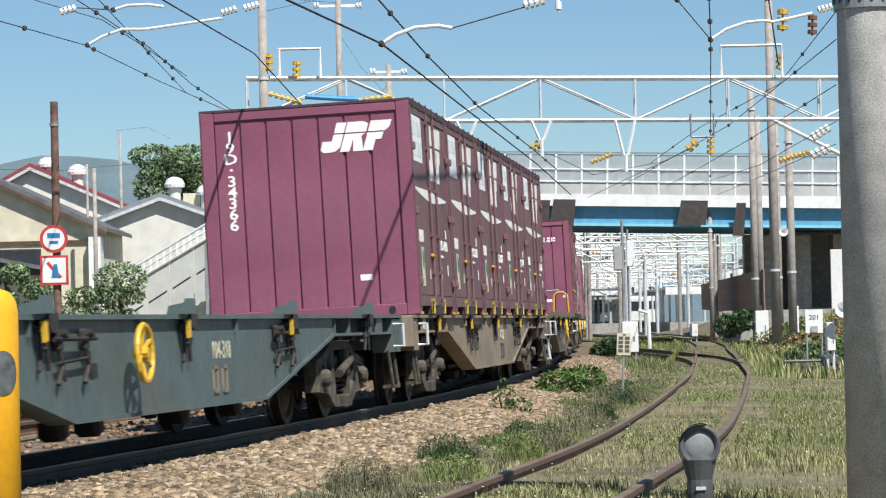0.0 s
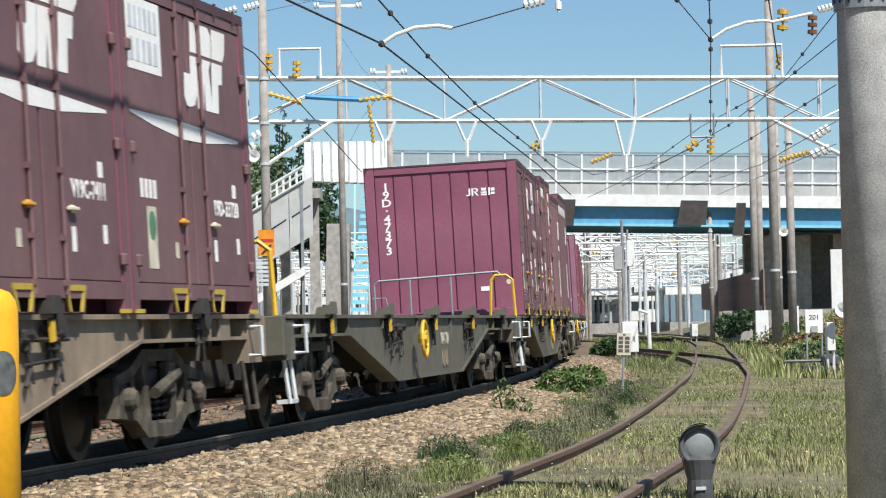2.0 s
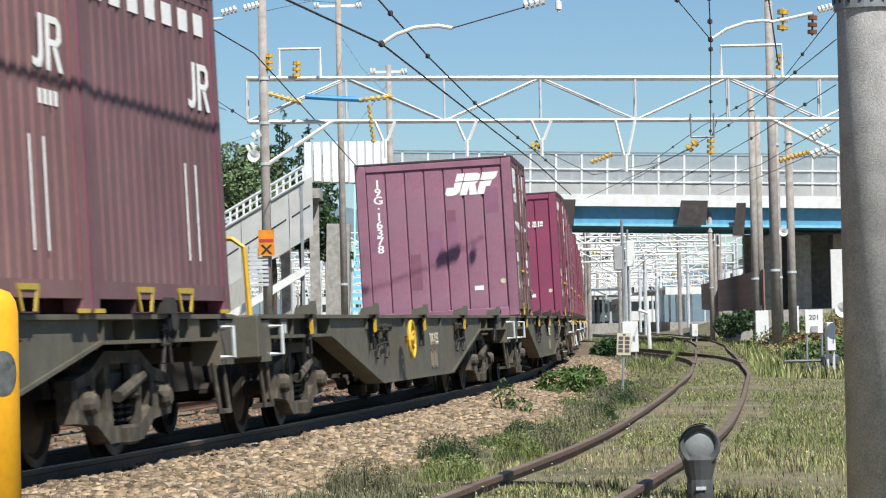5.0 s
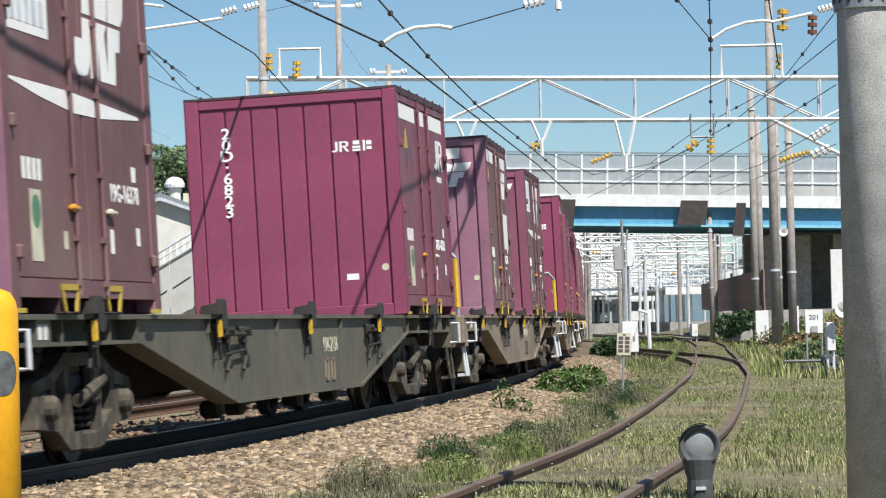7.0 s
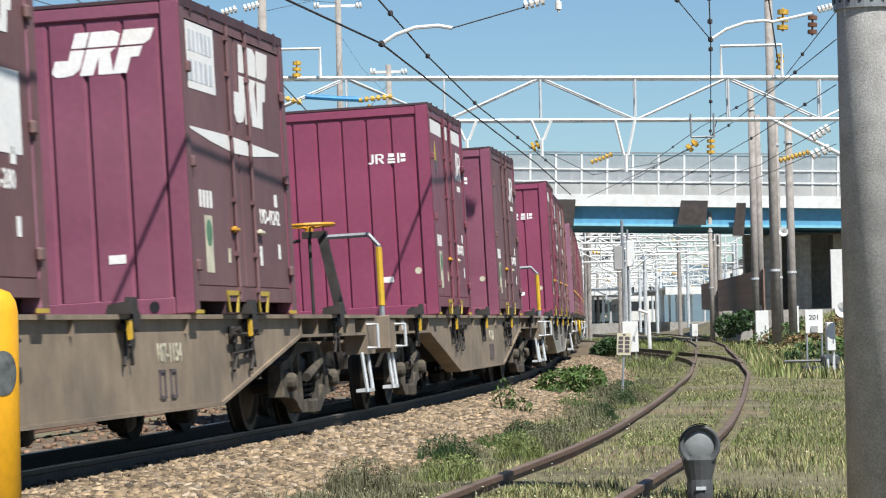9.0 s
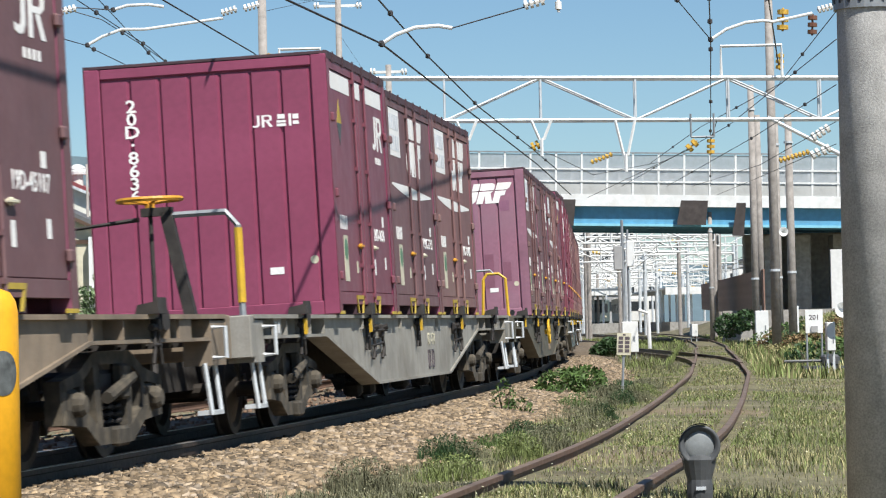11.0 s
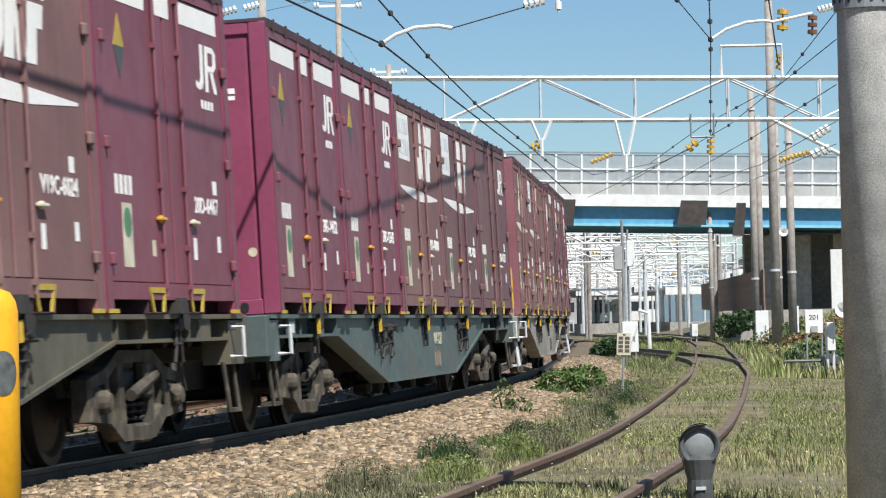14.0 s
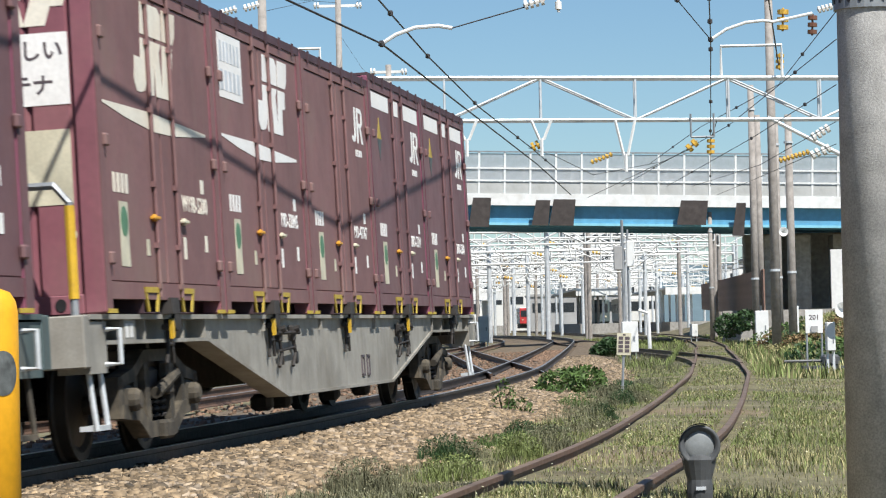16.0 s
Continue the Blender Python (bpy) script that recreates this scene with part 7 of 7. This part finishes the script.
def railcar(x, y, body, nose, label):
    c = empty("passenger_train", Matrix.Translation((x, y, 0)), label, "train", "parked trains in the yard")
    part("body", B(-1.4, 1.4, 0, 19, 0.9, 3.6, 0.12), M[body], c)
    part("nose", B(-1.36, 1.36, -0.12, 0.02, 0.95, 3.5, 0.08), M[nose], c)
    part("windscreen", B(-1.15, 1.15, -0.16, -0.10, 2.1, 3.1), M["glass"], c)
    part("underframe", B(-1.3, 1.3, 0.3, 18.7, 0.2, 0.9), M["dark"], c)
    for d in (-0.9, 0.9):
        part("headlight", B(d - 0.12, d + 0.12, -0.17, -0.12, 1.5, 1.7), M["cream"], c)
    for i in range(6):
        part("window", B(-1.43, -1.395, 2 + i * 2.8, 4 + i * 2.8, 1.9, 2.9), M["glass"], c)


railcar(20.6, 315, "far_white", "far_white", "silver-grey railcar with a dark windscreen")
railcar(13.5, 470, "far_white", "red", "railcar with a red nose in the yard")
railcar(18.2, 345, "frame_green", "frame_green", "dark stabled railcar in the yard")
railcar(2.5, 300, "far_white", "far_white", "pale stabled railcar in the yard")


def corrugated_fence():
    f = empty("corrugated_fence", Matrix(), "rusty brown corrugated sheet fence along the yard", "fence")
    f["kind"] = "structure"
    pts = [(12.6, 120), (16.0, 170), (20.2, 235)]
    for (xa, ya), (xb, yb) in zip(pts, pts[1:]):
        n = int((Vector((xb - xa, yb - ya))).length / 2.0)
        for i in range(n):
            xx, yy = xa + (xb - xa) * i / n, ya + (yb - ya) * i / n
            ob = part("sheet", cached(("fsheet",), lambda: fence_sheet(), M["corr_brown"]), None, f)
            ob.matrix_world = Matrix.Translation((xx + 0.6, yy, 1.0 + (yy - 120) * 0.007)) @ Matrix.Rotation(math.atan2(yb - ya, xb - xa), 4, 'Z')


def fence_sheet():
    bm = bmesh.new()
    for i in range(10):
        a = i * 0.2
        prism(bm, [(a, 0), (a + 0.1, -0.05), (a + 0.2, 0), (a + 0.2, 0.02), (a, 0.02)], "z", 0, 2.0)
    return bm


corrugated_fence()


def abutment():
    a = empty("bridge_abutment", Matrix(), "shaded concrete abutment and piers under the bridge", "abutment")
    a["kind"] = "structure"
    part("back_wall", B(16.3, 45, 157, 158, -0.5, 5.5), M["concrete"], a)
    for x, y in ((16.9, 153), (18.6, 153.5), (20.6, 153.5)):
        part("pier", B(x, x + 0.8, y, y + 2, -0.4, 5.3), M["concrete"], a)
    part("low_wall", B(13.2, 24, 138, 138.4, -0.2, 1.35), M["concrete"], a)
    part("white_panel", B(18.65, 19.4, 140, 140.3, 1.3, 4.2), M["far_white"], a)


abutment()

# ---- distant hills ----
def hill(name, profile, y, label):
    bm = bmesh.new()
    lo, hi, back = [], [], []
    for x, z in profile:
        lo.append(bm.verts.new((x, y - 250, -2)))
        hi.append(bm.verts.new((x, y, z)))
        back.append(bm.verts.new((x, y + 300, -2)))
    for i in range(len(profile) - 1):
        bm.faces.new((lo[i], lo[i + 1], hi[i + 1], hi[i]))
        bm.faces.new((hi[i], hi[i + 1], back[i + 1], back[i]))
    tagged(part(name, bm, M["hill"]), label, "hill", kind="structure")


def ridge(x0, x1, base, amp, seed, n=160):
    return [(x0 + (x1 - x0) * i / n, base(x0 + (x1 - x0) * i / n) + amp * noise.noise((i * 0.22, seed, 0)) + amp * 0.4 * noise.noise((i * 0.9, seed, 4))) for i in range(n + 1)]


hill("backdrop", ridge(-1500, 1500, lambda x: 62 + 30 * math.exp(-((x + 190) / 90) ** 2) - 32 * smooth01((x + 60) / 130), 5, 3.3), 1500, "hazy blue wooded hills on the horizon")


motions()
